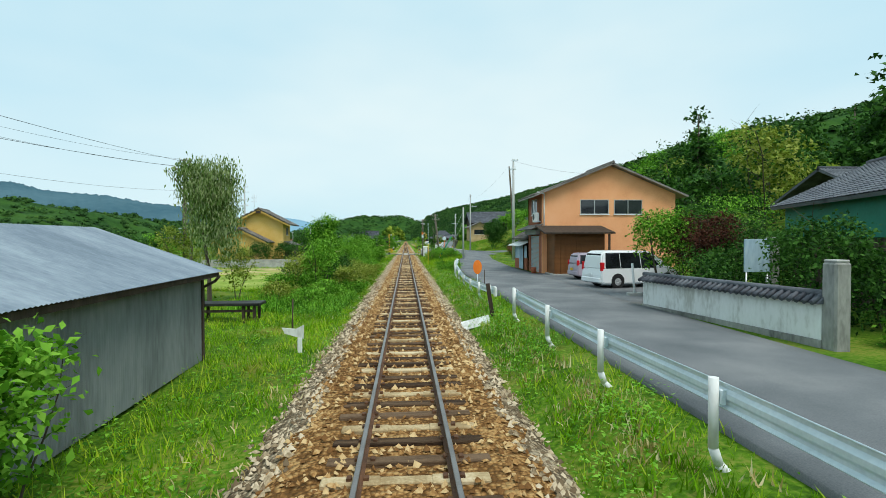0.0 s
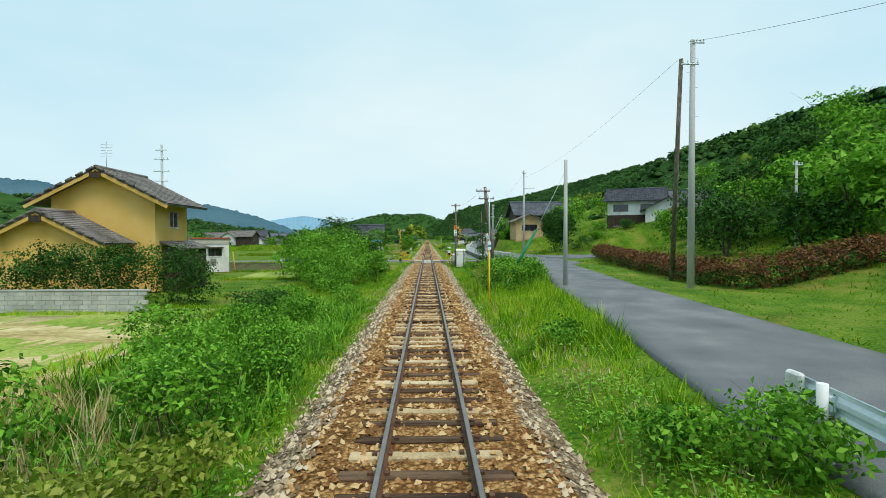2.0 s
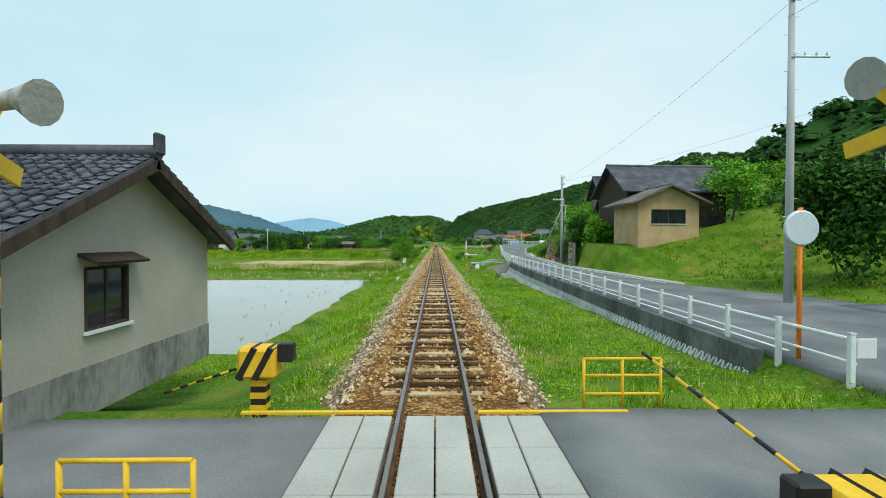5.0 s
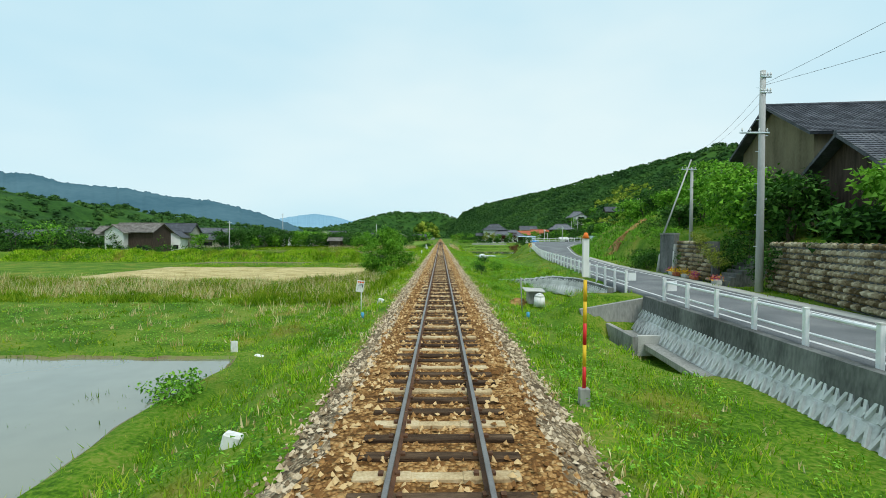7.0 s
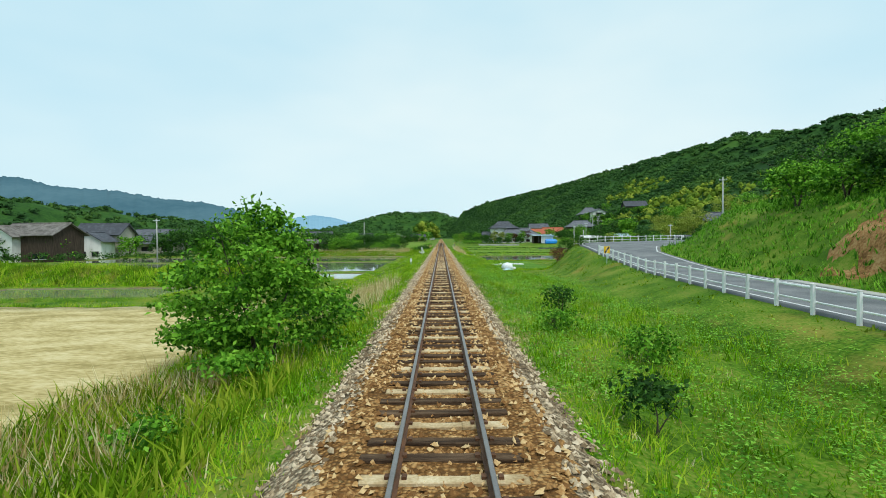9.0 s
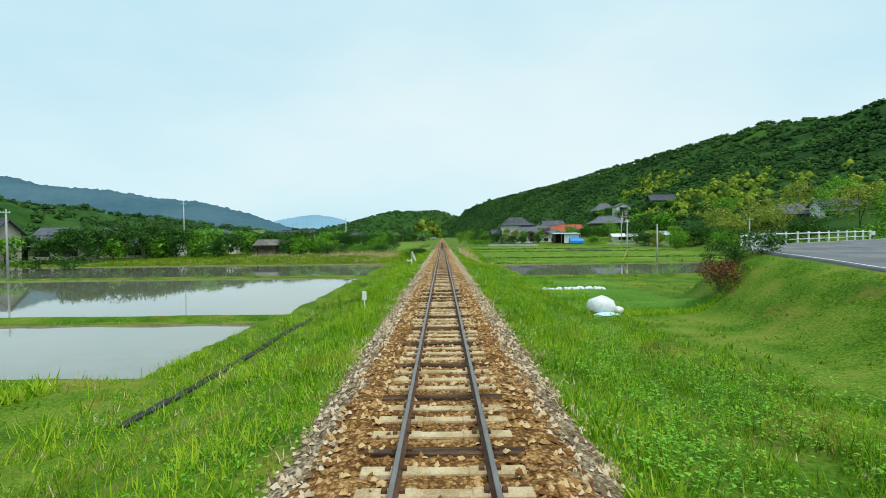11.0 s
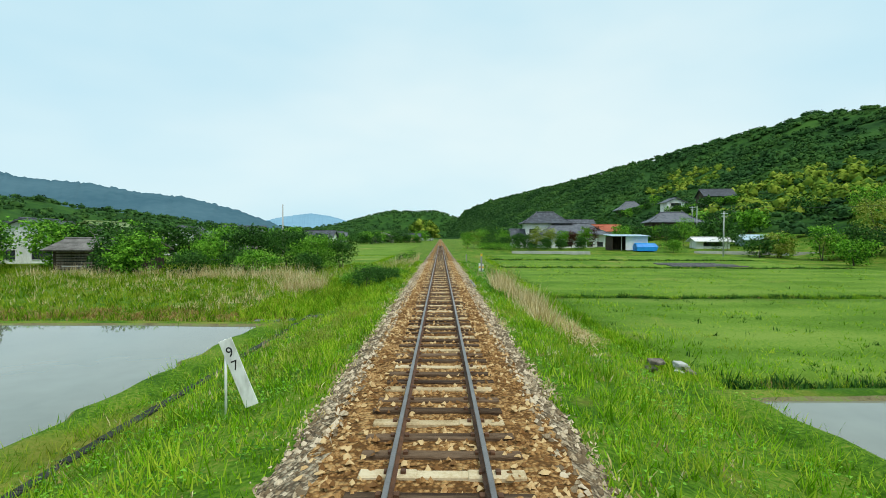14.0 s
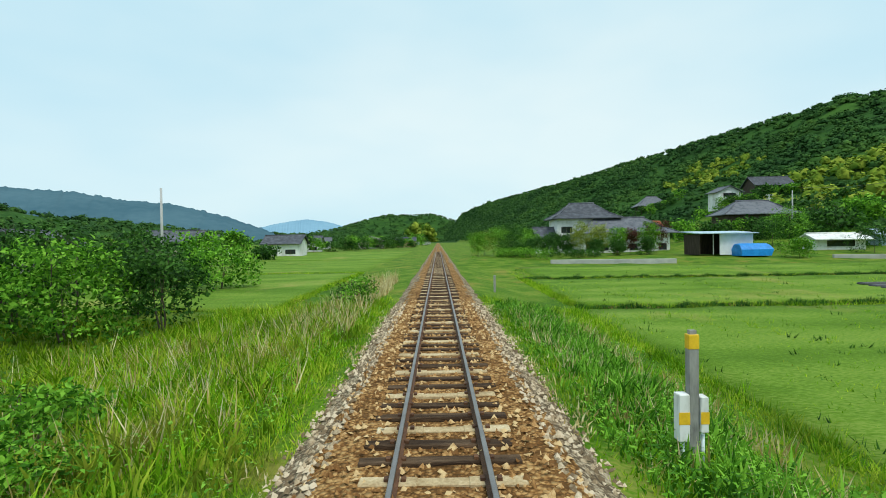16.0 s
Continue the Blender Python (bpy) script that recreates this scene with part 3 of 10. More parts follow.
sheet("road_forecourt", lambda y: (T(ROAD_R, y) - 0.4, 21 if y > 19.5 else 10), 19, 36, road_z, M_ASPHALT, "asphalt forecourt beside the orange house", lift=0.026)
sheet("road_side", lambda y: (16, 60), 101, 111, lambda x, y: float(ground(x, y)) + 0.1, M_ASPHALT, "asphalt side road climbing past the farmhouses", across=24)
M_LANE = mat("pale_worn_asphalt", (0.14, 0.145, 0.148), (0.19, 0.195, 0.198), (0.25, 0.25, 0.245), scale=0.6, fine=35, bump=0.25, rough=0.9)
cross_z = lambda x, y: -0.03 if abs(x) < 4 else -0.06
sheet("road_crossing", lambda y: (-34, -1.62), 95.6, 98.9, cross_z, M_LANE, "asphalt lane over the level crossing", step=0.55)
sheet("road_crossing", lambda y: (1.62, 10), 95.4, 99.2, cross_z, M_LANE, "asphalt lane over the level crossing", step=0.55)
sheet("pavement_apron", lambda y: (-13.5, -6.2), 97.2, 99.0, lambda x, y: 0.0, M_PAVE, "pale concrete apron before the hut", step=0.6)
sheet("pavement_gutter", lambda y: (T(ROAD_R, y) - 0.02, T(ROAD_R, y) + 0.75), 121, 190, road_z, M_PAVE, "pale concrete gutter beside the road", across=2, lift=0.04)


sheet("ground_cut", lambda y: (22.6 - 2.2 * math.sqrt(max(0.02, 1 - ((y - 188.5) / 3.2) ** 2)) + 0.3 * math.sin(y * 3), 22.6 + 2.2 * math.sqrt(max(0.02, 1 - ((y - 188.5) / 3.2) ** 2)) + 0.4 * math.sin(y * 2.3)), 185.3, 191.7, lambda x, y: float(ground(x, y)) + 0.05 * math.sin(x * 7) * math.sin(y * 5), M_CUT, "bare orange earth where the bank has slipped", step=0.4, across=12, lift=0.1)


def flat(name, x0, x1, y0, y1, z, material, label, wob=0.5, n=120, cat="water"):
    """A level sheet with a slightly uneven outline."""
    r = np.random.default_rng(int(abs(x0 * 7 + y0 * 3)))
    bm = bmesh.new()
    pts = []
    for k in range(n):
        t = k / n * 4
        s, f = int(t), t - int(t)
        p = [(x0 + (x1 - x0) * f, y0), (x1, y0 + (y1 - y0) * f), (x1 + (x0 - x1) * f, y1), (x0, y1 + (y0 - y1) * f)][s]
        pts.append((p[0] + r.uniform(-wob, wob), p[1] + r.uniform(-wob, wob) * 0.6, z))
    bm.faces.new([bm.verts.new(p) for p in pts])
    ob = link(name, bm, material)
    # a low earth bank runs round the water
    cx, cy = (x0 + x1) / 2, (y0 + y1) / 2
    sx, sy = abs(x1 - x0) / 2, abs(y1 - y0) / 2
    ring = []
    for px_, py_, pz_ in pts:
        ox = (1 if px_ > cx else -1) if abs(px_ - cx) > sx - 1.2 else 0
        oy = (1 if py_ > cy else -1) if abs(py_ - cy) > sy - 1.2 else 0
        for off, dz in ((-0.12, -0.06), (0.08, 0.07), (0.42, 0.12), (0.9, 0.02), (1.5, -0.5)):
            ring.append((px_ + ox * off + r.uniform(-0.05, 0.05), py_ + oy * off, z + dz + r.uniform(-0.02, 0.025)))
    k = np.arange(n)
    fs = [np.stack([k * 5 + j, k * 5 + j + 1, (k + 1) % n * 5 + j + 1, (k + 1) % n * 5 + j], -1) for j in range(4)]
    bank = link("ground_bank", mesh_from("ground_bank", ring, np.concatenate(fs), True), [M_MUD, M_SOIL])
    bank.data.polygons.foreach_set("material_index", [0] * n + [1] * (3 * n))
    tagged(bank, "low muddy grass bank round the paddy", "bank", kind="structure")
    return tagged(ob, label, cat, kind="structure")


WET = [(-30, -6.7, 109, 143.8, -1.42), (-36, -19.8, 197.5, 204.6, -1.38), (-50, -9.3, 215, 224.6, -1.66), (-70, -9.0, 227.8, 253.4, -1.72), (-75, -8.9, 256.6, 281, -1.72), (8.0, 39, 249.0, 268.8, -1.36)]
for x0, x1, y0, y1, z in WET:
    flat("water_paddy", x0, x1, y0, y1, z, M_WATER, "still brown water of a flooded rice paddy", 0.22)
DRY = [(-36, -8.6, 173, 193.5, M_TANFIELD, "freshly mown straw-coloured field"), (7.4, 14.5, 226, 247.5, M_CROP, "bright green field of young rice"),
       (7.6, 58, 270.6, 290, M_CROP_Y, "pale green young crop field"), (7.8, 56, 291, 322, M_CROP_Y, "pale green young crop field"), (8.6, 54, 323.5, 342, M_CROP_Y, "pale green cut field"),
       (10, 60, 343.5, 356, M_CROP_Y, "pale cut field before the farmhouse"), (-60, -9.5, 322, 352, M_CROP_Y, "pale green striped crop field"),
       (-75, -9, 354, 392, M_CROP_Y, "broad green crop field"), (-90, -9, 394, 470, M_CROP_Y, "pale green striped crop field"), 
       (-24, -9.5, 33, 60, M_HAY, "uncut yellow-green hay meadow"), (-16, -8, 77, 85.5, M_HAY, "rough yellow-green grass meadow"),
       (-24, -9.3, 86.5, 94.2, M_GARDEN, "dug vegetable plot beside the lane"),
       (-26, -8, 46.5, 58, M_TANFIELD, "patch of dry mown grass")]
for x0, x1, y0, y1, m, lab in DRY:
    sheet("field", lambda y: (x0, x1), y0, y1, lambda x, y: float(ground(x, y)), m, lab, step=(y1 - y0) / max(4, int((y1 - y0) / 2)), across=30, lift=0.05)


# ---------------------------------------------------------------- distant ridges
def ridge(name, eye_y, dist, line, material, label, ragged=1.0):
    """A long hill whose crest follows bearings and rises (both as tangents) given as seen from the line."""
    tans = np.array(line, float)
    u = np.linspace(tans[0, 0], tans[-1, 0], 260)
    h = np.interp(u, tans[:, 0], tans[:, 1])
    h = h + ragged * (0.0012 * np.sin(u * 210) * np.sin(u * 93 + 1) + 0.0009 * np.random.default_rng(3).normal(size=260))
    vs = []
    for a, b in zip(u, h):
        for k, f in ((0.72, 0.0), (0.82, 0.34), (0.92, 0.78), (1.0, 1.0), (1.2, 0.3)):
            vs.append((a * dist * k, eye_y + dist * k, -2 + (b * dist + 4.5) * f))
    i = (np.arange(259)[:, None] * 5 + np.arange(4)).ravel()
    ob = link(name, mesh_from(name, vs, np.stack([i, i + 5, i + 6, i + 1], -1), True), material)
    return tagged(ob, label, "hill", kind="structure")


# both ridges carry the haze of distance in their blue colour
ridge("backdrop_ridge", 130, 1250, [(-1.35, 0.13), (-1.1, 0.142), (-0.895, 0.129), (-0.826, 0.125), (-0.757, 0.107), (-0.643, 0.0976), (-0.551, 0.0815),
                                    (-0.459, 0.0723), (-0.379, 0.0528), (-0.339, 0.039), (-0.29, 0.02), (-0.26, 0.0)], M_FAR, "wooded mountain ridge tinted dark blue-green for haze")
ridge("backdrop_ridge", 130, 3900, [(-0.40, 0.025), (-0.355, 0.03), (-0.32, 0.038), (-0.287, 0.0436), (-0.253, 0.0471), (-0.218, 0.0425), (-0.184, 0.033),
                                    (-0.14, 0.03), (-0.10, 0.02)], M_FARTHEST, "far mountain tinted pale blue for haze", 0.25)

# ---------------------------------------------------------------- railway
track = thing("railway_track", (0, 0, 0), "single rusty rural railway track on ballast", "railway track")
SPACING = 0.545


def bed():
    prof = [(-2.45, -0.62), (-2.2, -0.5), (-1.75, -0.3), (-1.45, -0.205), (-1.1, -0.19), (-0.8, -0.2), (-0.3, -0.2), (0.3, -0.2), (0.8, -0.2), (1.1, -0.19),
            (1.45, -0.205), (1.75, -0.3), (2.2, -0.5), (2.45, -0.62)]
    ys = steps((-60, 330, 0.3), (330, 1500, 6))
    r = np.random.default_rng(11)
    P = np.array(prof)
    X = P[None, :, 0] + r.normal(0, 0.05, (len(ys), len(P))) * (np.abs(P[:, 0]) > 1.3)
    Z = P[None, :, 1] + r.normal(0, 0.014, (len(ys), len(P)))
    V = np.stack([X, np.repeat(ys[:, None], len(P), 1), Z], -1).reshape(-1, 3)
    w = len(P)
    i = (np.arange(len(ys) - 1)[:, None] * w + np.arange(w - 1)).ravel()
    return mesh_from("ballast_bed", V, np.stack([i, i + 1, i + w + 1, i + w], -1))


ob = tagged(link("ballast_bed", bed(), [M_BALLAST, M_BALLAST_G], track), kind="stuff")
ob.data.polygons.foreach_set("material_index", [int(abs(p.center.x) > 1.62) for p in ob.data.polygons])
RAIL = [(-0.064, -0.153), (0.064, -0.153), (0.064, -0.140), (0.012, -0.122), (0.010, -0.045), (0.033, -0.034), (0.033, -0.008), (0.026, 0.0), (-0.026, 0.0),
        (-0.033, -0.008), (-0.033, -0.034), (-0.010, -0.045), (-0.012, -0.122), (-0.064, -0.140)]
for side in (-1, 1):
    bm = bmesh.new()
    prism(bm, [(side * 0.566 + p[0], p[1]) for p in RAIL], "y", -60, 1500)
    for f in bm.faces:
        f.material_index = 1 if f.calc_center_median().z > -0.009 else 0
    part("rail", bm, [M_RUST, M_RAILTOP], track, "rusty rail with a worn bright head")


def sleeper_mesh(name, w, length, h, m, pc):
    bm = bmesh.new()
    if pc:
        # concrete: waisted, with a lower middle
        for sx in (-1, 1):
            box(bm, sx * 0.30, sx * length / 2, -w / 2, w / 2, -0.32, -0.152, 0.018) if sx > 0 else box(bm, -length / 2, -0.30, -w / 2, w / 2, -0.32, -0.152, 0.018)
        box(bm, -0.31, 0.31, -w / 2 + 0.015, w / 2 - 0.015, -0.32, -0.163, 0.012)
    else:
        box(bm, -length / 2, length / 2, -w / 2, w / 2, -0.32, -0.153, 0.012)
    for sx in (-0.566, 0.566):
        for dx in (-0.1, 0.1):
            box(bm, sx + dx - 0.03, sx + dx + 0.03, -0.045, 0.045, -0.156, -0.118, mi=1)
    me = bpy.data.meshes.new(name)
    bm.to_mesh(me)
    bm.free()
    me.materials.append(m)
    me.materials.append(M_RUST)
    return me


ME_WOOD = sleeper_mesh("wooden_sleeper", 0.20, 2.1, 0.14, M_SLEEPER, False)
ME_PC = sleeper_mesh("concrete_sleeper", 0.205, 2.0, 0.15, M_PC, True)
r = random.Random(5)
kinds = []
n_sleepers = int((430 + 40) / SPACING)
near_start = int(40 / SPACING) + 4
for k in range(n_sleepers):
    y = -40 + k * SPACING + r.uniform(-0.035, 0.035)
    run = 2 if (205 < y < 222 or 226 < y < 234 or 50 < y < 57 or 116 < y < 121) else 3
    kinds.append((y, (k % 3 == 0) if run == 3 else (k % 4 != 0), r.uniform(-0.04, 0.04), r.uniform(-1.2, 1.2)))
built = 0
rest_v, rest_f, rest_m = [], [], []
for k, (y, pc, dx, yaw) in enumerate(kinds):
    if 93.8 < y < 100.5:
        continue
    if (0 <= y < 92 or 222 <= y < 292) and built < 300:
        ob = new("sleeper", ME_PC if pc else ME_WOOD)
        ob.parent = track
        ob.matrix_basis = pose(dx, y, 0 if pc else r.uniform(-0.012, 0.004), 0, 0, yaw)
        built += 1
    else:
        rest_m.append((y, pc, dx, yaw))
for pc, me0, m in ((True, ME_PC, M_PC), (False, ME_WOOD, M_SLEEPER)):
    bm = bmesh.new()
    V0 = np.array([v.co[:] for v in me0.vertices])
    F0 = [tuple(p.vertices) for p in me0.polygons]
    I0 = [p.material_index for p in me0.polygons]
    V, Fs, Is = [], [], []
    for y, q, dx, yaw in rest_m:
        if q != pc:
            continue
        c, s = math.cos(radians(yaw)), math.sin(radians(yaw))
        base = len(V) * len(V0)
        V.append(np.stack([V0[:, 0] * c - V0[:, 1] * s + dx, V0[:, 0] * s + V0[:, 1] * c + y, V0[:, 2]], -1))
        Fs += [tuple(base + i for i in f) for f in F0]
        Is += I0
    bm.free()
    me = bpy.data.meshes.new("sleeper_run")
    me.from_pydata(np.concatenate(V).tolist(), [], Fs)
    me.materials.append(m)
    me.materials.append(M_RUST)
    me.polygons.foreach_set("material_index", Is)
    ob = new("sleeper_run", me)
    ob.parent = track
    tagged(ob, kind="stuff")


def pebbles(n, x_of, y0, y1, size, seed):
    """Loose broken stones, each an uneven lump of eight faces."""
    r = np.random.default_rng(seed)
    y = r.uniform(y0, y1, n)
    x, z = x_of(r, y)
    keep = ~((y > 94) & (y < 100.2) & (np.abs(x) < 1.7))
    x, y, z = x[keep], y[keep], z[keep]
    n = len(x)
    base = np.array([(1, 0, -0.3), (-1, 0, -0.3), (0, 1, -0.3), (0, -1, -0.3), (0, 0, 1)], float)
    s = r.uniform(size * 0.55, size * 1.25, (n, 1, 1)) * 0.5 * r.uniform(0.6, 1.3, (n, 5, 1))
    V = base[None] * s * np.array([1, 1, 0.75]) + r.normal(0, size * 0.12, (n, 5, 3))
    a = r.uniform(0, 6.28, n)
    c, sn = np.cos(a)[:, None], np.sin(a)[:, None]
    V = np.stack([V[..., 0] * c - V[..., 1] * sn, V[..., 0] * sn + V[..., 1] * c, V[..., 2]], -1)
    V += np.stack([x, y, z], -1)[:, None]
    F = np.array([(0, 2, 4), (2, 1, 4), (1, 3, 4), (3, 0, 4)])
    return mesh_from("ballast_layer", V.reshape(-1, 3), (F[None] + np.arange(n)[:, None, None] * 5).reshape(-1, 3))


def mid(r, y):
    x = r.uniform(-1.72, 1.72, len(y))
    # stones lie in the cribs between the sleepers
    f = ((y + 40) / SPACING + 0.5) % 1.0
    ends = 0.05 * (np.abs(x) > 0.78) * (np.abs(x) < 1.3)
    return x, -0.19 + 0.02 * r.random(len(y)) + ends * r.random(len(y)) - np.clip(np.abs(x) - 1.42, 0, 1) * 0.3 - 0.03 * (np.abs(f - 0.5) < 0.2) * (np.abs(x) < 0.8)


def shoulder(r, y):
    s = r.choice([-1, 1], len(y))
    a = 1.5 + 0.95 * r.power(0.9, len(y))
    return s * a, np.interp(a, [1.35, 1.5, 1.75, 2.2, 2.5], [-0.2, -0.21, -0.3, -0.5, -0.58]) + 0.02


tagged(link("ballast_layer", pebbles(46000, mid, -6, 318, 0.105, 1), M_STONE, track), kind="stuff")
tagged(link("ballast_layer", pebbles(42000, shoulder, -6, 318, 0.105, 2), M_GREYSTONE, track), kind="stuff")


# ---------------------------------------------------------------- greenery
def leaves(name, blobs, n, leaf, seed, shell=0.55, droop=0.0, slim=0.55):
    """A crown of many small leaves, bunched into twigs within a few uneven lobes (x, y, z, radius across, half height)."""
    r = np.random.default_rng(seed)
    B = np.array(blobs, float)
    wgt = B[:, 3] ** 2 * B[:, 4] ** 0.5
    V = []
    twigs = max(12, n // 14)
    which = r.choice(len(B), twigs, p=wgt / wgt.sum())
    d = r.normal(size=(twigs, 3))
    d /= np.linalg.norm(d, axis=1)[:, None]
    d[:, 2] = np.abs(d[:, 2]) * np.where(r.random(twigs) < 0.72, 1, -1)
    rad = shell + (1.08 - shell) * r.random(twigs) ** 0.6
    size = np.stack([B[which, 3], B[which, 3], B[which, 4]], -1)
    c = B[which, :3] + d * rad[:, None] * size
    per = n // twigs + 1
    spread = np.maximum(leaf * 1.1, 0.16 * B[which, 3])[:, None, None]
    P = c[:, None] + r.normal(size=(twigs, per, 3)) * spread * np.array([1, 1, 0.6])
    P[..., 2] -= droop * r.random((twigs, per)) * B[which, 4][:, None]
    P = P.reshape(-1, 3)
    m = len(P)
    out = np.repeat(d, per, 0) * 0.5 + r.normal(size=(m, 3)) * 0.7 + np.array([0, 0, 0.55])
    out /= np.linalg.norm(out, axis=1)[:, None]
    u = np.cross(out, r.normal(size=(m, 3)))
    if droop:
        u = u * 0.3 + np.array([0, 0, -1.0])
    u /= np.linalg.norm(u, axis=1)[:, None]
    v = np.cross(out, u)
    L = leaf * r.uniform(0.6, 1.35, (m, 1))
    tip = P + u * L
    mid_p = P + u * L * 0.45 + out * L * 0.10
    if leaf >= 0.25:
        V = np.stack([P - v * L * slim * 0.75, P + v * L * slim * 0.75, tip], 1).reshape(-1, 3)
        return mesh_from(name, V, np.arange(m * 3).reshape(-1, 3))
    V = np.stack([P, mid_p + v * L * slim * 0.5, tip - out * L * 0.08, mid_p - v * L * slim * 0.5], 1).reshape(-1, 3)
    return mesh_from(name, V, np.arange(m * 4).reshape(-1, 4))


def stems(h, spread, n, r0, seed, lean=0.0):
    """A tapered trunk or several stems with limbs."""
    r = random.Random(seed)
    bm = bmesh.new()
    for k in range(n):
        a = r.uniform(0, 6.28)
        p = Vector((0.08 * math.cos(a) * n * 0.5, 0.08 * math.sin(a) * n * 0.5, -0.15))
        d = Vector((math.cos(a) * 0.22 * (n > 1) + lean, math.sin(a) * 0.22 * (n > 1), 1)).normalized()
        rad = r0 * r.uniform(0.7, 1.1)
        for s in range(4):
            q = p + d * h * 0.27
            tube(bm, p, q, rad, rad * 0.72, 6, caps=False)
            if s > 0:
                for _ in range(2):
                    b = r.uniform(0, 6.28)
                    e = q + Vector((math.cos(b), math.sin(b), r.uniform(0.3, 0.9))) * spread * r.uniform(0.45, 0.8)
                    tube(bm, q, e, rad * 0.45, rad * 0.12, 4, caps=False)
            p, rad = q, rad * 0.72
            d = (d + Vector((r.uniform(-0.25, 0.25), r.uniform(-0.25, 0.25), 0))).normalized()
    return bm


def tree(name, x, y, h, rad, m, label, n=2600, leaf=0.14, lobes=5, seed=1, low=0.25, stem=1, r0=0.09, group="", z=None, shell=0.5, droop=0.0, slim=0.55, lean=0.0):
    z = float(ground(x, y)) if z is None else z
    t = thing(name, (x, y, z), label, "tree" if "tree" in name else "bush", group)
    r = random.Random(seed * 31 + 5)
    bl = [(0, 0, h * (low + 1) / 2, rad * 0.78, h * (1 - low) / 2 * 0.9)]
    for k in range(lobes):
        a = k * 2.4 + r.uniform(-0.5, 0.5)
        f = r.uniform(0.35, 0.75)
        zz = h * r.uniform(low + 0.12, 0.86)
        bl.append((math.cos(a) * rad * f, math.sin(a) * rad * f, zz, rad * r.uniform(0.32, 0.55), min(h - zz, h * 0.5) * r.uniform(0.6, 1.0)))
    part("trunk", stems(h * 0.9, rad * 0.7, stem, r0, seed, lean), M_BARK, t)
    ob = link("crown", leaves("crown", bl, n, leaf, seed, shell, droop, slim), m, t)
    return t


def conifer(name, x, y, h, rad, m, label, n=2600, leaf=0.3, seed=1, tiers=9):
    """A conifer: tiers of drooping boughs that narrow upwards."""
    z = float(ground(x, y))
    t = thing(name, (x, y, z), label, "tree")
    part("trunk", rod((0, 0, -0.2), (0, 0, h * 0.95), h * 0.02, h * 0.004, 8), M_BARK, t)
    r = random.Random(seed)
    bl = []
    for k in range(tiers):
        f = k / (tiers - 1)
        for j in range(4):
            a = r.uniform(0, 6.28)
            rr = rad * (1 - f) ** 0.75
            bl.append((math.cos(a) * rr * 0.5, math.sin(a) * rr * 0.5, h * (0.2 + 0.76 * f), max(0.3, rr * 0.55), h * 0.055))
    link("crown", leaves("crown", bl, n, leaf, seed, 0.3), m, t)
    return t


def blades(n_tufts, per, where, hgt, width, seed, lie=0.35, plain=False):
    """Grass: tufts of bent blades. where(r, n) gives x, y; hgt(x, y, r) the length."""
    r = np.random.default_rng(seed)
    x, y = where(r, n_tufts)
    z = ground(x, y)
    H = hgt(x, y, r)
    ok = H > 0.02
    x, y, z, H = x[ok], y[ok], z[ok], H[ok]
    n = len(x)
    bx_ = np.repeat(x, per) + r.normal(0, 0.10, n * per)
    by_ = np.repeat(y, per) + r.normal(0, 0.10, n * per)
    bz_ = np.repeat(z, per) - 0.03
    L = np.repeat(H, per) * r.uniform(0.55, 1.3, n * per)
    a = r.uniform(0, 2 * np.pi, n * per)
    d = np.stack([np.cos(a), np.sin(a)], -1)
    w = width * r.uniform(0.6, 1.4, n * per)
    b = r.uniform(0, 2 * np.pi, n * per)
    s = np.stack([np.cos(b), np.sin(b)], -1) * w[:, None] * 0.5
    bend = lie * r.uniform(0.3, 1.6, n * per)
    m = len(L)
    base = np.stack([bx_, by_, bz_], -1)
    midp = base + np.concatenate([d * (L * bend * 0.3)[:, None], (L * 0.5)[:, None]], 1)
    tip = base + np.concatenate([d * (L * bend)[:, None], (L * np.sqrt(np.maximum(0.15, 1 - bend ** 2 * 0.6)))[:, None]], 1)
    s3 = np.concatenate([s, np.zeros((m, 1))], 1)
    if plain:
        return mesh_from("grass", np.stack([base - s3, base + s3, tip], 1).reshape(-1, 3), np.arange(m * 3).reshape(-1, 3))
    V = np.stack([base, midp + s3, tip, midp - s3], 1).reshape(-1, 3)
    F = np.array([(0, 1, 3), (3, 1, 2)])
    return mesh_from("grass", V, (F[None] + np.arange(m)[:, None, None] * 4).reshape(-1, 3))


def bare(x, y):
    """Where no tall grass stands: rails, roads, water, fields, yards."""
    T = lerp_table
    b = np.abs(x) < 2.05
    b |= (x > T(ROAD_L, y) - 0.12) & (x < T(ROAD_R, y) + 0.3) & (y < 320)
    b |= (x > 15.5) & (x < 60) & (y > 100) & (y < 112)
    b |= (y > 95.2) & (y < 99.3) & (x > -34)
    for x0, x1, y0, y1, z in WET:
        b |= (x > x0 - 0.1) & (x < x1 + 0.1) & (y > y0 - 0.1) & (y < y1 + 0.1)
    for x0, x1, y0, y1, m, lab in DRY:
        if m is not M_HAY and not (m is M_CROP and x0 > 0):
            b |= (x > x0 + 0.2) & (x < x1 - 0.2) & (y > y0 + 0.2) & (y < y1 - 0.2)
    b |= (x < -5.2) & (x > -14) & (y < 13.8)
    b |= (x > 9) & (y < 46)
    b |= (x < -3.2) & (x > -13.6) & (y > 88) & (y < 106)
    b |= (x > 7.0) & (x < 8.9) & (y > 101) & (y < 153)
    b |= (x > 6.2) & (x < 8.9) & (y > 141) & (y < 148.5)
    return b


def patch(x, y, s=0.25):
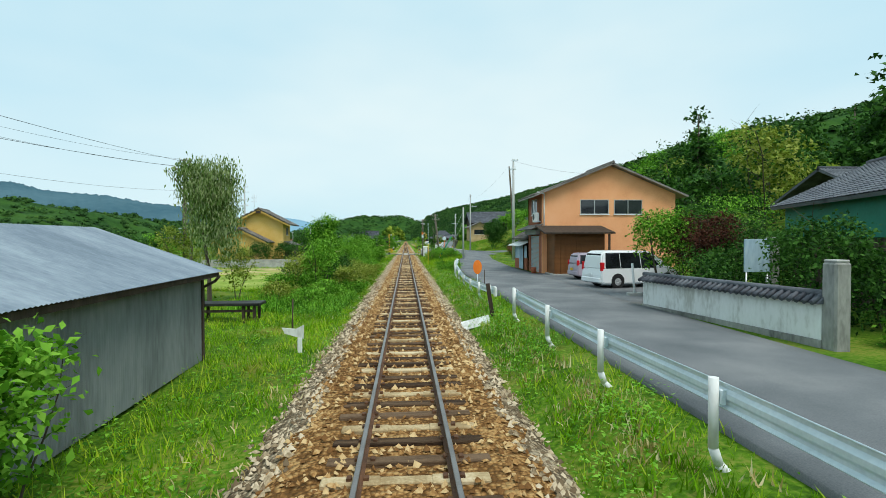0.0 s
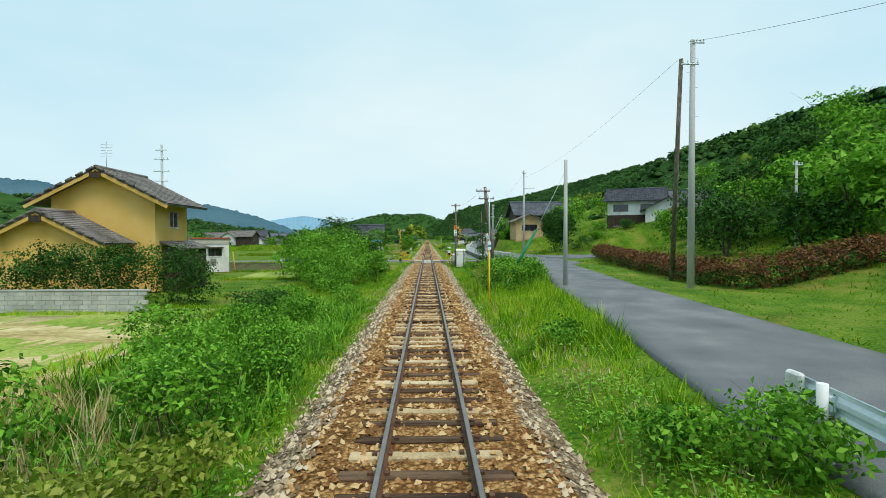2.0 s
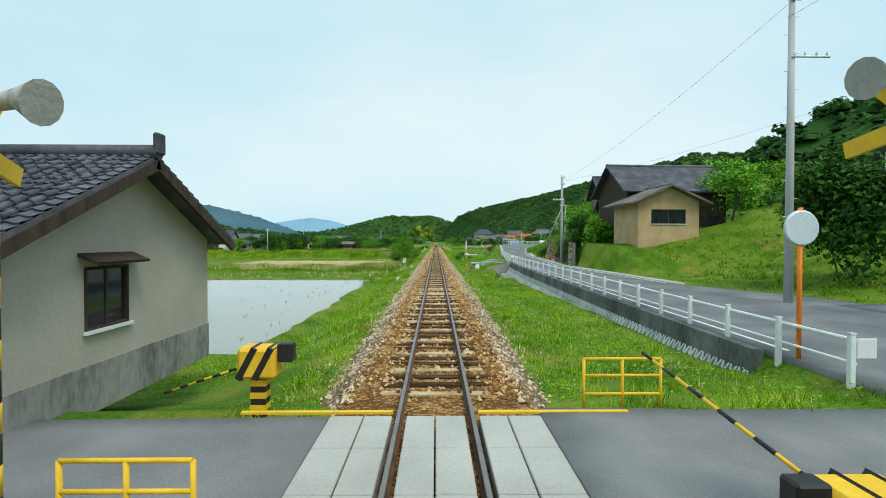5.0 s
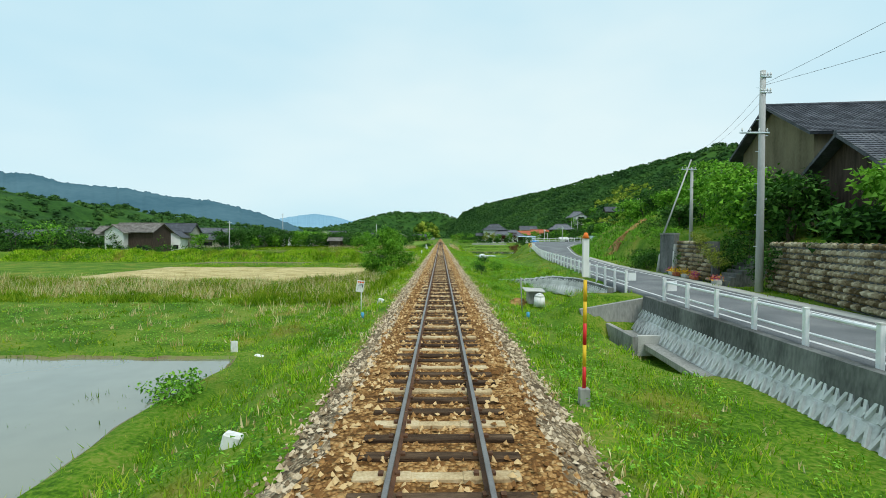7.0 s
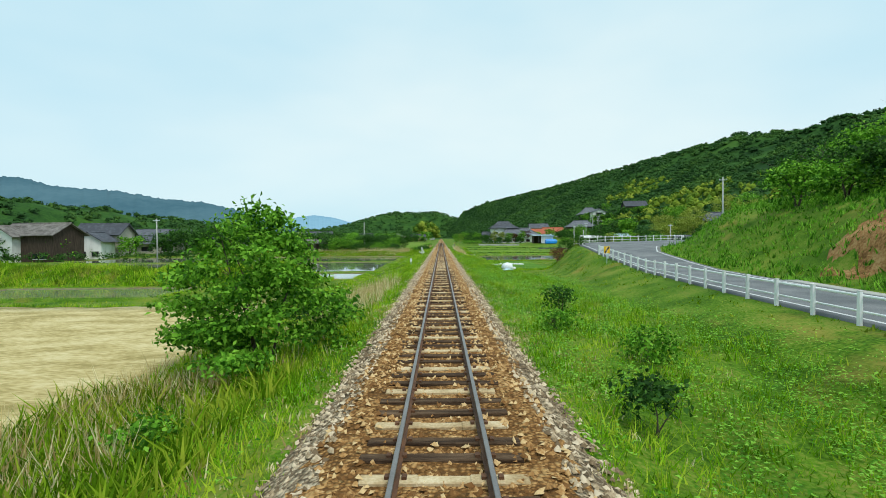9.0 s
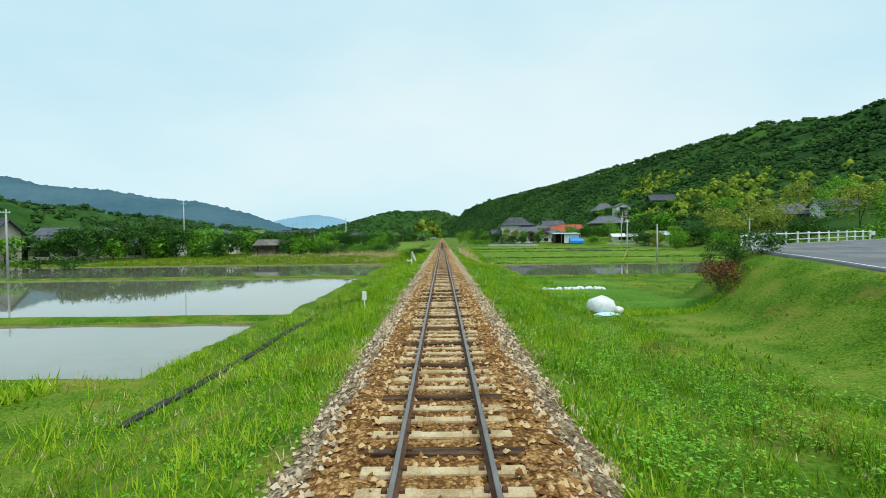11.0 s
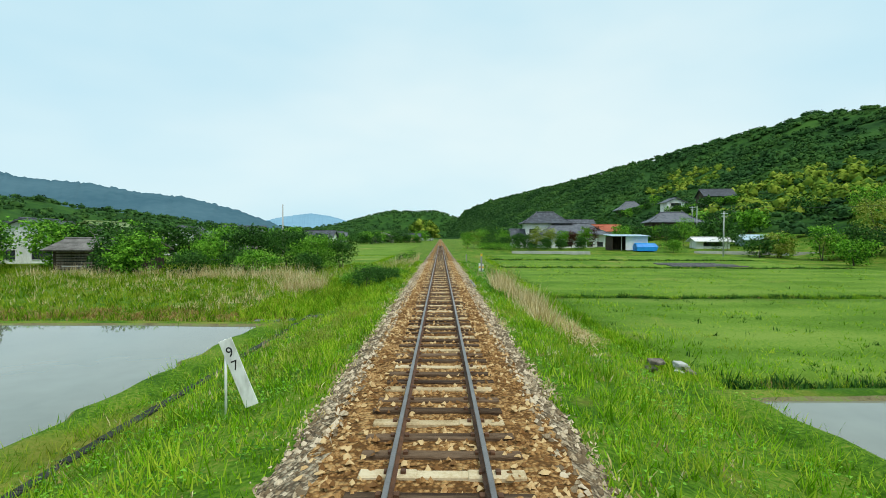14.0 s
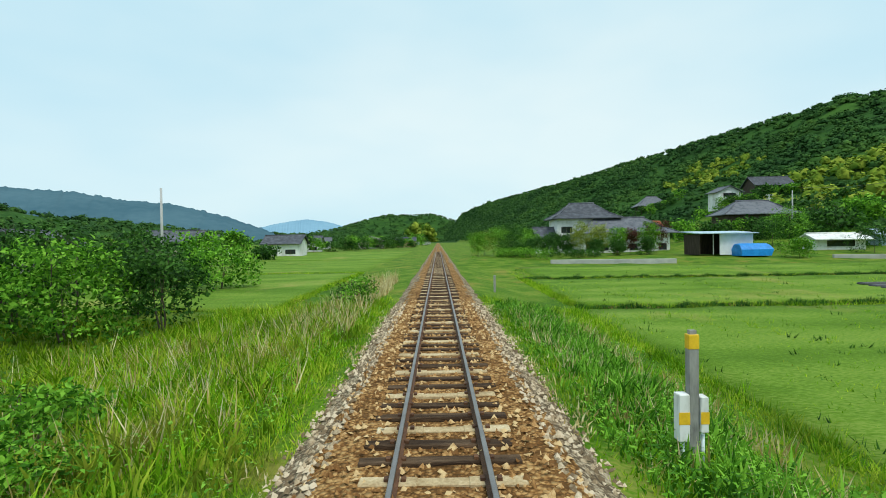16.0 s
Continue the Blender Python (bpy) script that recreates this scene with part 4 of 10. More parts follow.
    return 0.5 + 0.5 * np.sin(x * 1.9 * s * 3 + 2.1 * np.sin(y * s * 1.3)) * np.sin(y * s * 2.2 + 1.7 * np.sin(x * s * 2.0))


def verge(r, n):
    y = r.uniform(-5, 322, n)
    side = r.choice([-1, 1], n)
    a = 2.05 + 7.4 * r.power(0.7, n)
    return side * a, y


def verge_h(x, y, r):
    a = np.abs(x)
    h = 0.05 + 0.15 * patch(x, y) + 0.22 * patch(x + 3, y, 0.8) ** 2.5 + 0.11 * r.random(len(x))
    h *= np.clip((a - 1.9) / 0.9, 0.3, 1)
    low = (y > 100) & (y < 160)
    h = np.where((y > 205) & (y < 285), h * 1.2, h)
    h = np.where(low, h * 0.75, h)
    tall = (x > 2.2) & (y > 48) & (y < 83)
    h = np.where(tall, h * 1.9, h)
    tall_l = (x < -2.6) & (((y > 165) & (y < 205)) | (y > 288))
    h = np.where(tall_l, h * 1.45, h)
    return np.where(bare(x, y), 0, h)


stuff("grass", blades(84000, 6, verge, verge_h, 0.032, 21, 0.5, True), M_GRASS, "bright green verge grass beside the track", "grass")


def outer(r, n):
    y = r.uniform(-5, 330, n)
    x = np.where(r.random(n) < 0.6, r.uniform(-34, -8, n), r.uniform(8, 26, n))
    return x, y


stuff("grass", blades(6000, 5, lambda r, n: (r.uniform(18, 48, n), r.uniform(62, 134, n)), lambda x, y, r: np.where(bare(x, y), 0, 0.15 + 0.35 * patch(x, y, 0.2) * r.random(len(x))), 0.09, 23, 0.5, True), M_GRASS_D, "rough grass on the terraces", "grass")


def fringe(r, n):
    """Along the edges of fields and water."""
    E = [(x0, x1, y0, y1) for x0, x1, y0, y1, *_ in WET + DRY if y0 < 330]
    k = r.integers(0, len(E), n)
    B = np.array(E)[k]
    s, f = r.integers(0, 4, n), r.random(n)
    reach = np.minimum(30, B[:, 1] - B[:, 0])
    near = np.where(B[:, 0] > 0, B[:, 0], B[:, 1])
    xx = np.where(B[:, 0] > 0, near + reach * f, near - reach * f)
    out = r.uniform(0.1, 0.75, n)
    side = np.where(B[:, 0] > 0, near - out, near + out)
    x = np.where(s < 2, side, xx)
    y = np.where(s < 2, B[:, 2] + (B[:, 3] - B[:, 2]) * f, np.where(s == 2, B[:, 2] - out, B[:, 3] + out))
    return x, y


stuff("grass", blades(24000, 6, fringe, lambda x, y, r: np.where((np.abs(x) < 2.3), 0, 0.12 + 0.26 * r.random(len(x))), 0.04, 24, 0.55, True), M_GRASS, "ragged grass fringing the fields and paddies", "grass")
stuff("dry_grass", blades(9000, 5, lambda r, n: (r.choice([-1, 1], n) * (2.0 + 1.3 * r.power(0.6, n)), r.uniform(-5, 318, n)), lambda x, y, r: np.where(bare(x, y) | (patch(x, y, 0.5) < 0.5), 0, 0.08 + 0.16 * r.random(len(x))), 0.026, 25, 0.6),
      M_STRAW, "dry brown grass at the edge of the ballast", "grass")


def bund(r, n):
    """Grown-over ridges between the fields."""
    line = r.choice([269.6, 290.5, 322.8, 342.8, 342.8], n)
    x = 8 + 48 * r.power(0.8, n)
    return x, line + 0.9 * np.sin(x * 0.21 + line) * 0.35 + r.normal(0, 0.28, n)


def bund_h(x, y, r):
    return 0.14 + 0.36 * r.random(len(x)) * patch(x, y, 0.5)


def sward(r, n):
    """Over the crop fields beside the line, thinner with distance."""
    return 8 + 48 * r.power(0.75, n), 270.8 + 84 * r.power(0.6, n)


stuff("grass", blades(26000, 4, sward, lambda x, y, r: (0.05 + 0.20 * r.random(len(x)) ** 2) * (0.5 + patch(x, y, 0.12)), 0.05, 34, 0.6, True), M_GRASS, "uneven young grass over the fields", "grass")
stuff("weeds", blades(1500, 7, sward, lambda x, y, r: np.where(patch(x, y, 0.22) < 0.55, 0, 0.12 + 0.22 * r.random(len(x))), 0.06, 36, 0.6, True), M_LEAF_D, "dark weed tufts scattered over the fields", "weeds")
stuff("dry_grass", blades(700, 8, lambda r, n: (5.2 + r.normal(0, 0.35, n), 277 + r.normal(0, 1.3, n)), lambda x, y, r: 0.12 + 0.25 * r.random(len(x)), 0.04, 44, 1.5), M_STRAW, "flattened mat of pale dead reed stalks", "grass")
stuff("weeds", blades(2600, 6, lambda r, n: (-4.3 + r.normal(0, 0.7, n), 275 + r.normal(0, 3.6, n)), lambda x, y, r: np.where(patch(x, y, 0.6) < 0.35, 0, 0.08 + 0.16 * r.random(len(x))), 0.05, 45, 0.7, True), M_LEAF_Y, "yellowing low weeds on the bank", "weeds")
stuff("grass", blades(11000, 5, bund, bund_h, 0.06, 26, 0.5, True), M_LEAF_D, "dark rank grass on the field ridges", "grass")
stuff("dry_grass", blades(2000, 5, bund, lambda x, y, r: np.where(patch(x, y, 0.3) < 0.55, 0, 0.08 + 0.2 * r.random(len(x))), 0.05, 27, 0.6, True), M_RUSSET, "dry brown grass on the field ridges", "grass")
stuff("dry_grass", blades(5200, 5, lambda r, n: (-8.2 - 42 * r.power(0.8, n), 284.6 + r.normal(0, 0.9, n)), lambda x, y, r: 0.10 + 0.28 * r.random(len(x)) * patch(x, y, 0.3), 0.05, 28, 0.6, True),
      M_RUSSET, "russet dry grass along the top of the paddy bank", "grass")
stuff("grass", blades(30000, 4, outer, lambda x, y, r: np.where(bare(x, y), 0, 0.10 + 0.2 * patch(x, y, 0.12) * r.random(len(x))), 0.07, 22, 0.6, True), M_GRASS_D, "rank grass on the valley floor", "grass")


def band(x0, x1, y0, y1):
    return lambda r, n: (r.uniform(x0, x1, n), r.uniform(y0, y1, n))


REEDS = [(-66, -12, 286, 293, 260, 0.42), (-10, -3.2, 150, 176, 200, 0.5), (-12, -3, 150, 182, 110, 0.3), (-40, -9, 292, 303, 340, 0.5), (-11.2, -8.4, 290.5, 294, 150, 1.35), (-24, -12, 300, 304, 160, 1.2), (3.4, 4.5, 284.5, 291, 150, 1.35), (4.2, 5.2, 280.6, 286, 150, 1.05), (-9, -3, 300, 316, 190, 0.75), (-40, -12, 302, 306, 260, 1.0), (3, 6.5, 293, 318, 330, 0.5), (-40, -10, 160, 172, 700, 0.85), (-13, -4, 176, 199, 420, 0.55), (-26, -8, 146, 158, 110, 0.35), (-10, -4.6, 158, 173, 300, 0.9), (-8.6, -5.2, 171, 178, 220, 0.7), (3.7, 5.6, 276, 287, 200, 0.8), (-16, -9.5, 286, 290, 120, 0.35), (-34, -10, 214, 225, 500, 0.35), (-9, -5, 205, 284, 380, 0.22), (3, 7, 100, 280, 550, 0.16), (-6, -2.6, 100, 200, 380, 0.18), (2.6, 3.9, 3, 60, 500, 0.2), (-11, -4.2, 297, 312, 150, 0.8), (-14, -9, 288, 300, 120, 0.75),
         (-6, -3, 186, 200, 260, 0.8), (-5.5, -3.2, 311, 335, 320, 0.9), (4.2, 6, 289, 300, 200, 0.6), (-8, -4, 37, 47, 260, 0.8), (-30, -10, 160, 172, 220, 0.7)]
for k, (x0, x1, y0, y1, n, h) in enumerate(REEDS):
    stuff("dry_reeds", blades(n, 7, band(x0, x1, y0, y1), lambda x, y, r: np.where(bare(x, y), 0, h * (0.5 + 0.8 * r.random(len(x)))), 0.04, 40 + k, 0.4, True),
          M_STRAW, "pale dry reeds standing in the grass", "reeds")
WEEDS = [(2.9, 6.2, 62, 84, 2200, 0.6), (2.6, 10.0, 158, 214, 4600, 0.42), (-6, -2.6, 20, 62, 2200, 0.5), (2.3, 3.6, 2, 50, 1200, 0.38), (2.4, 7, 205, 250, 1500, 0.42),
         (2.3, 9, 100, 290, 5200, 0.2), (-9, -2.3, 100, 290, 5600, 0.2), (2.3, 4.2, 0, 95, 1600, 0.22), (-6, -2.3, 0, 95, 2200, 0.24),
         (-9, -2.7, 284, 318, 1500, 0.5), (2.6, 6.4, 286, 318, 1800, 0.5), (-34, -8, 146, 172, 2500, 0.45)]


stuff("tall_weeds", blades(1300, 7, band(-11, -2.7, 283, 320), lambda x, y, r: np.where(bare(x, y), 0, (0.35 + 0.5 * r.random(len(x))) * np.clip((np.abs(x) - 2.2) / 1.5, 0.3, 1)), 0.05, 27, 0.5), M_GRASS_D, "rank green weeds on the bank", "weeds")
stuff("tall_weeds", blades(4200, 6, band(19, 42, 178, 234), lambda x, y, r: np.where(bare(x, y), 0, 0.25 + 0.5 * patch(x, y, 0.2) * r.random(len(x))), 0.10, 35, 0.5, True), M_LEAF, "rough green growth on the roadside bank", "weeds")
stuff("tall_grass", blades(4600, 7, band(-11, -2.7, 283, 320), lambda x, y, r: np.where(bare(x, y), 0, (0.3 + 0.4 * r.random(len(x))) * np.clip((np.abs(x) - 2.2) / 1.5, 0.3, 1)), 0.035, 33, 0.5), M_GRASS, "tall green grass on the bank", "grass")
stuff("tall_weeds", blades(2600, 7, band(2.6, 5.6, 284, 320), lambda x, y, r: np.where(bare(x, y), 0, (0.25 + 0.35 * r.random(len(x))) * np.clip((np.abs(x) - 2.2) / 1.5, 0.3, 1)), 0.05, 28, 0.5), M_LEAF, "green rank weeds on the bank", "weeds")
stuff("tall_weeds", blades(2600, 7, band(-8, -2.8, 22, 60), lambda x, y, r: np.where(bare(x, y), 0, 0.25 + 0.4 * r.random(len(x))), 0.05, 29, 0.5), M_LEAF, "green rank weeds on the bank", "weeds")
stuff("tall_weeds", blades(9500, 6, band(-62, -10, 282.5, 318), lambda x, y, r: np.where(bare(x, y), 0, 0.25 + 0.45 * r.random(len(x)) * patch(x, y, 0.2)), 0.08, 31, 0.5, True), M_GRASS_D, "rank weeds under the bushes", "weeds")


for k, (x0, x1, y0, y1, wz) in enumerate((WET[0], WET[-1])):
    stuff("rice_seedlings", blades(420, 4, band(max(x0, -22), min(x1, 30), y0 + 0.6, y1 - 0.6), lambda x, y, r: np.where(patch(x, y, 0.15) > 0.45, wz - ground(x, y) + 0.05 + 0.10 * r.random(len(x)), 0), 0.025, 90 + k, 0.3), M_GRASS_D, "thin rice seedlings standing in the water", "rice")
stuff("tall_grass", blades(9000, 6, band(-46, -6, 158, 172.5), lambda x, y, r: np.where(bare(x, y), 0, (0.12 + 0.62 * patch(x, y, 0.12)) * r.uniform(0.6, 1.1, len(x))), 0.07, 38, 0.5, True), M_GRASS_D, "tall rank grass before the mown field", "grass")
stuff("tall_grass", blades(6500, 6, band(-70, -11, 205.5, 214), lambda x, y, r: np.where(bare(x, y), 0, 0.25 + 0.5 * patch(x, y, 0.25)), 0.09, 39, 0.5, True), M_GRASS, "lush grass mounds on the bank", "grass")
stuff("tall_weeds", blades(2600, 7, band(-12, -3.6, 157, 176), lambda x, y, r: np.where(bare(x, y), 0, 0.35 + 0.45 * r.random(len(x))), 0.05, 37, 0.5), M_GRASS_D, "tall green grass among the reeds", "weeds")


def weed_mesh(x0, x1, y0, y1, n, h, seed):
    """Low broad-leaved weeds: short bunches of leaves."""
    r = np.random.default_rng(seed)
    x, y = r.uniform(x0, x1, n), r.uniform(y0, y1, n)
    ok = ~bare(x, y) & (patch(x, y, 0.3) > 0.35)
    x, y = x[ok], y[ok]
    z = ground(x, y)
    per = 13
    P = np.stack([x, y, z], -1)[:, None] + np.stack([r.normal(0, 0.16, (len(x), per)), r.normal(0, 0.16, (len(x), per)), h * r.random((len(x), per)) ** 0.7 * r.uniform(0.5, 1.2, (len(x), 1))], -1)
    P = P.reshape(-1, 3)
    m = len(P)
    a = r.uniform(0, 6.28, m)
    L = r.uniform(0.035, 0.095, (m, 1))
    u = np.stack([np.cos(a), np.sin(a), r.uniform(-0.2, 0.5, m)], -1) * L
    v = np.stack([-np.sin(a), np.cos(a), r.uniform(-0.3, 0.3, m)], -1) * L * 0.3
    V = np.stack([P, P + u + v * 1.2, P + u * 0.9 - v * 1.2], 1).reshape(-1, 3)
    return mesh_from("weeds", V, np.arange(m * 3).reshape(-1, 3))


for k, (x0, x1, y0, y1, n, h) in enumerate(WEEDS):
    stuff("weeds", weed_mesh(x0, x1, y0, y1, n, h, 60 + k), M_LEAF_L if k % 2 else M_LEAF, "broad-leaved weeds among the grass", "weeds")

# single bushes and trees: x, y, height, radius, leaves, leaf length, leaf colour, stems
BUSHES = [
    (-4.7, 6.0, 2.25, 0.72, 1500, 0.15, M_LEAF_L, 3), (-5.7, 35.0, 5.0, 1.15, 4200, 0.17, M_LEAF, 2), (-4.5, 31.7, 1.6, 1.1, 2000, 0.13, M_LEAF_D, 4), (-6.0, 33.8, 2.1, 1.3, 2400, 0.13, M_LEAF_D, 4), (-5.2, 36.2, 2.3, 1.2, 2200, 0.13, M_LEAF_D, 4), (-4.3, 33.0, 2.0, 1.3, 3200, 0.12, M_LEAF_D, 4), (-4.9, 28.8, 3.3, 1.05, 3000, 0.14, M_LEAF_L, 4), (-6.3, 30.6, 2.6, 1.3, 2400, 0.14, M_LEAF_Y, 4), (-3.7, 30.4, 1.7, 0.9, 1900, 0.12, M_LEAF_Y, 4), (-3.1, 37.0, 1.5, 0.95, 2300, 0.10, M_LEAF_Y, 4), (-2.9, 41.8, 1.2, 0.8, 1800, 0.10, M_LEAF_Y, 4), (-5.9, 32.4, 1.7, 1.3, 2600, 0.13, M_LEAF_D, 4), (-3.5, 35.0, 1.65, 1.1, 2800, 0.11, M_LEAF_Y, 4), (-3.2, 29.3, 0.8, 0.8, 1200, 0.11, M_LEAF, 4), (-4.9, 24.5, 0.9, 1.0, 1500, 0.11, M_LEAF_L, 4), (-6.6, 26.5, 1.1, 1.2, 1500, 0.12, M_LEAF_Y, 4), (-7.5, 30.5, 1.3, 1.4, 1700, 0.12, M_LEAF, 4), (-7.6, 35.5, 1.8, 1.5, 2000, 0.13, M_LEAF_D, 4),
    (-4.3, 27.5, 1.1, 1.1, 1500, 0.12, M_LEAF_L, 3), (-5.6, 30, 1.3, 1.2, 1500, 0.12, M_LEAF, 3), (-3.6, 31.5, 0.9, 0.9, 1200, 0.11, M_LEAF_L, 3),
    (-4.6, 36.5, 1.7, 1.5, 2600, 0.11, M_LEAF_D, 4), (-3.3, 38.5, 1.4, 0.8, 1500, 0.10, M_LEAF_Y, 4), (-6.8, 38.5, 1.9, 1.6, 2400, 0.12, M_LEAF_D, 4),
    (-4.4, 41, 1.7, 1.4, 2200, 0.11, M_LEAF_Y, 4), (-6.2, 43, 1.9, 1.6, 2200, 0.12, M_LEAF, 4), (-3.7, 44.5, 1.5, 1.0, 1600, 0.11, M_LEAF, 4), (-8.6, 41, 1.4, 1.6, 1500, 0.13, M_LEAF_Y, 4),
    (-5.8, 53.0, 1.2, 1.4, 2300, 0.11, M_LEAF, 4), (-4.5, 51.4, 0.95, 1.0, 1700, 0.10, M_LEAF_L, 4), (-4.9, 56.0, 1.1, 1.0, 1700, 0.11, M_LEAF, 4), (-6.7, 56.6, 1.25, 1.1, 1600, 0.11, M_LEAF_D, 4), (-8.0, 52, 1.3, 1.3, 1400, 0.12, M_LEAF, 4), (-3.6, 51.5, 0.7, 0.7, 900, 0.10, M_LEAF_L, 3), (-4.7, 46.6, 1.15, 1.1, 2000, 0.11, M_LEAF_L, 4), (-3.5, 48.0, 0.9, 0.8, 1500, 0.10, M_LEAF, 4), (-5.8, 48.6, 1.25, 1.2, 2000, 0.11, M_LEAF_L, 4), (-4.2, 49.6, 1.0, 0.9, 1500, 0.10, M_LEAF, 4), (-6.6, 59.8, 1.1, 1.3, 1500, 0.12, M_LEAF, 4),
    (-4.2, 62, 0.9, 0.9, 1000, 0.11, M_LEAF_L, 3), (-5.4, 65.5, 1.3, 1.2, 1400, 0.12, M_LEAF, 3), (-6.4, 67.6, 2.0, 1.4, 1900, 0.13, M_LEAF, 3),
    (-6.3, 75.3, 4.3, 2.1, 5200, 0.17, M_LEAF_L, 3), (-4.9, 77.6, 3.7, 1.25, 2600, 0.15, M_LEAF_D, 2), (-8.6, 74.6, 4.2, 2.0, 4400, 0.18, M_LEAF_L, 3), (-5.3, 71.6, 2.0, 1.3, 2200, 0.14, M_LEAF_L, 3),
    (-7.2, 79.8, 5.2, 1.9, 4600, 0.17, M_LEAF_D, 3), (-10.0, 75.5, 3.6, 1.5, 2400, 0.18, M_LEAF_L, 3), (-12.6, 81, 2.4, 1.5, 1500, 0.17, M_LEAF_L, 3),
    (-17.9, 61.6, 3.1, 1.5, 4200, 0.14, M_LEAF_D, 3), (-14.8, 61.6, 3.1, 1.7, 4200, 0.14, M_LEAF_D, 3), (-12.0, 61.5, 3.1, 1.5, 4200, 0.13, M_LEAF_D, 4), (-20.4, 62.0, 2.6, 1.4, 1600, 0.15, M_LEAF_D, 3), (-27, 68, 2.2, 1.8, 1300, 0.17, M_LEAF_Y, 3),
    (-28.5, 62, 3.0, 2.0, 1300, 0.2, M_LEAF, 3),
    (3.6, 61.8, 1.5, 0.9, 1700, 0.12, M_LEAF, 4), (4.6, 63.6, 1.9, 1.1, 2200, 0.12, M_LEAF, 4), (5.7, 64.8, 1.7, 1.1, 1900, 0.12, M_LEAF_L, 4), (4.2, 66.2, 1.9, 1.0, 1900, 0.12, M_LEAF, 4), (5.5, 67.4, 1.7, 1.1, 1900, 0.12, M_LEAF_L, 4), (3.3, 69.2, 0.7, 0.55, 800, 0.10, M_LEAF, 4), (6.3, 66.2, 1.4, 0.9, 1300, 0.12, M_LEAF_L, 4), (3.3, 64.6, 1.3, 0.7, 1000, 0.11, M_LEAF_Y, 4), (3.4, 49.5, 0.6, 0.6, 800, 0.10, M_LEAF, 4), (4.1, 42.4, 0.9, 0.8, 1700, 0.10, M_LEAF_L, 4), (3.1, 43.0, 0.6, 0.5, 900, 0.10, M_LEAF, 4),
    (4.6, 72.8, 1.5, 1.0, 1700, 0.11, M_LEAF_L, 4), (5.9, 70.6, 1.35, 1.2, 2600, 0.11, M_LEAF_L, 4), (7.1, 71.6, 1.2, 1.1, 1700, 0.12, M_LEAF_L, 4), (5.2, 75.5, 1.7, 1.0, 1300, 0.12, M_LEAF_D, 4), (3.7, 77.5, 1.2, 0.8, 1000, 0.11, M_LEAF, 4),
    (4.2, 68.0, 0.9, 0.9, 1100, 0.11, M_LEAF, 4),
    (21.3, 117, 6.9, 2.9, 8500, 0.26, M_LEAF_D, 2), (24.5, 113.5, 2.2, 1.6, 900, 0.2, M_LEAF_D, 3), (35, 104, 2.6, 2.4, 1400, 0.22, M_LEAF_L, 3), (40, 101, 2.2, 2.2, 1200, 0.22, M_LEAF, 3),
    (-4.2, 181.5, 1.6, 1.2, 1000, 0.14, M_LEAF_D, 3), (-5.2, 172.2, 0.9, 0.7, 700, 0.12, M_LEAF, 3), (-6.6, 139.6, 0.7, 0.8, 700, 0.11, M_LEAF_L, 3),
    (3.6, 172, 1.0, 0.6, 600, 0.12, M_LEAF_D, 2), (4.9, 184, 1.2, 0.8, 700, 0.12, M_LEAF_D, 3), (5.6, 176.5, 0.9, 0.8, 800, 0.12, M_LEAF, 3), (3.9, 180, 0.8, 0.7, 700, 0.12, M_LEAF, 3), (14.9, 226.0, 1.6, 1.3, 2000, 0.12, M_HEDGE, 4), (16.6, 228.8, 1.5, 1.3, 1500, 0.12, M_LEAF_D, 4), (17.6, 227.4, 1.4, 1.2, 1300, 0.13, M_LEAF_D, 4),
    (-4.7, 289.5, 1.6, 1.5, 2600, 0.12, M_LEAF_D, 4), (-6.2, 291.6, 1.3, 1.2, 1500, 0.12, M_LEAF, 4), (-4.0, 293.2, 1.0, 1.2, 2200, 0.10, M_LEAF_D, 4), (-5.5, 295.0, 1.0, 1.3, 2200, 0.11, M_LEAF_D, 4), (-3.8, 296.8, 0.85, 0.9, 1400, 0.10, M_LEAF, 4), (-5.9, 300.6, 1.1, 1.3, 1900, 0.11, M_LEAF, 4), (-7.4, 303, 1.2, 1.2, 1200, 0.13, M_LEAF, 4), (-3.9, 318, 1.7, 0.9, 900, 0.14, M_LEAF, 3), (-4.8, 320, 1.3, 1.1, 900, 0.14, M_LEAF_D, 3),
    (4.3, 297.5, 0.9, 1.2, 1600, 0.12, M_LEAF_L, 4), (5.3, 299.5, 0.9, 1.0, 1300, 0.12, M_LEAF_L, 4), (4.1, 293, 0.6, 0.7, 700, 0.11, M_LEAF, 4),
    (-14.5, 313.5, 4.2, 2.6, 3000, 0.22, M_LEAF_D, 3), (-18.5, 316, 4.8, 3.0, 3200, 0.24, M_LEAF, 3), (-23.5, 318, 5.2, 3.2, 3000, 0.26, M_LEAF, 3), (-29, 322, 5.2, 3.4, 2600, 0.28, M_LEAF_L, 3), (-16.3, 321, 4.4, 2.4, 2000, 0.24, M_LEAF_D, 3),
    (-35, 325, 5.6, 3.6, 2400, 0.3, M_LEAF, 3), (-26, 310, 3.4, 2.4, 1800, 0.24, M_LEAF_D, 3), (-21, 308, 2.8, 2.2, 1600, 0.22, M_LEAF_L, 3), (-43, 318, 5.5, 3.8, 2200, 0.32, M_LEAF_D, 3), (-52, 312, 6.5, 4.2, 2200, 0.36, M_LEAF, 3),
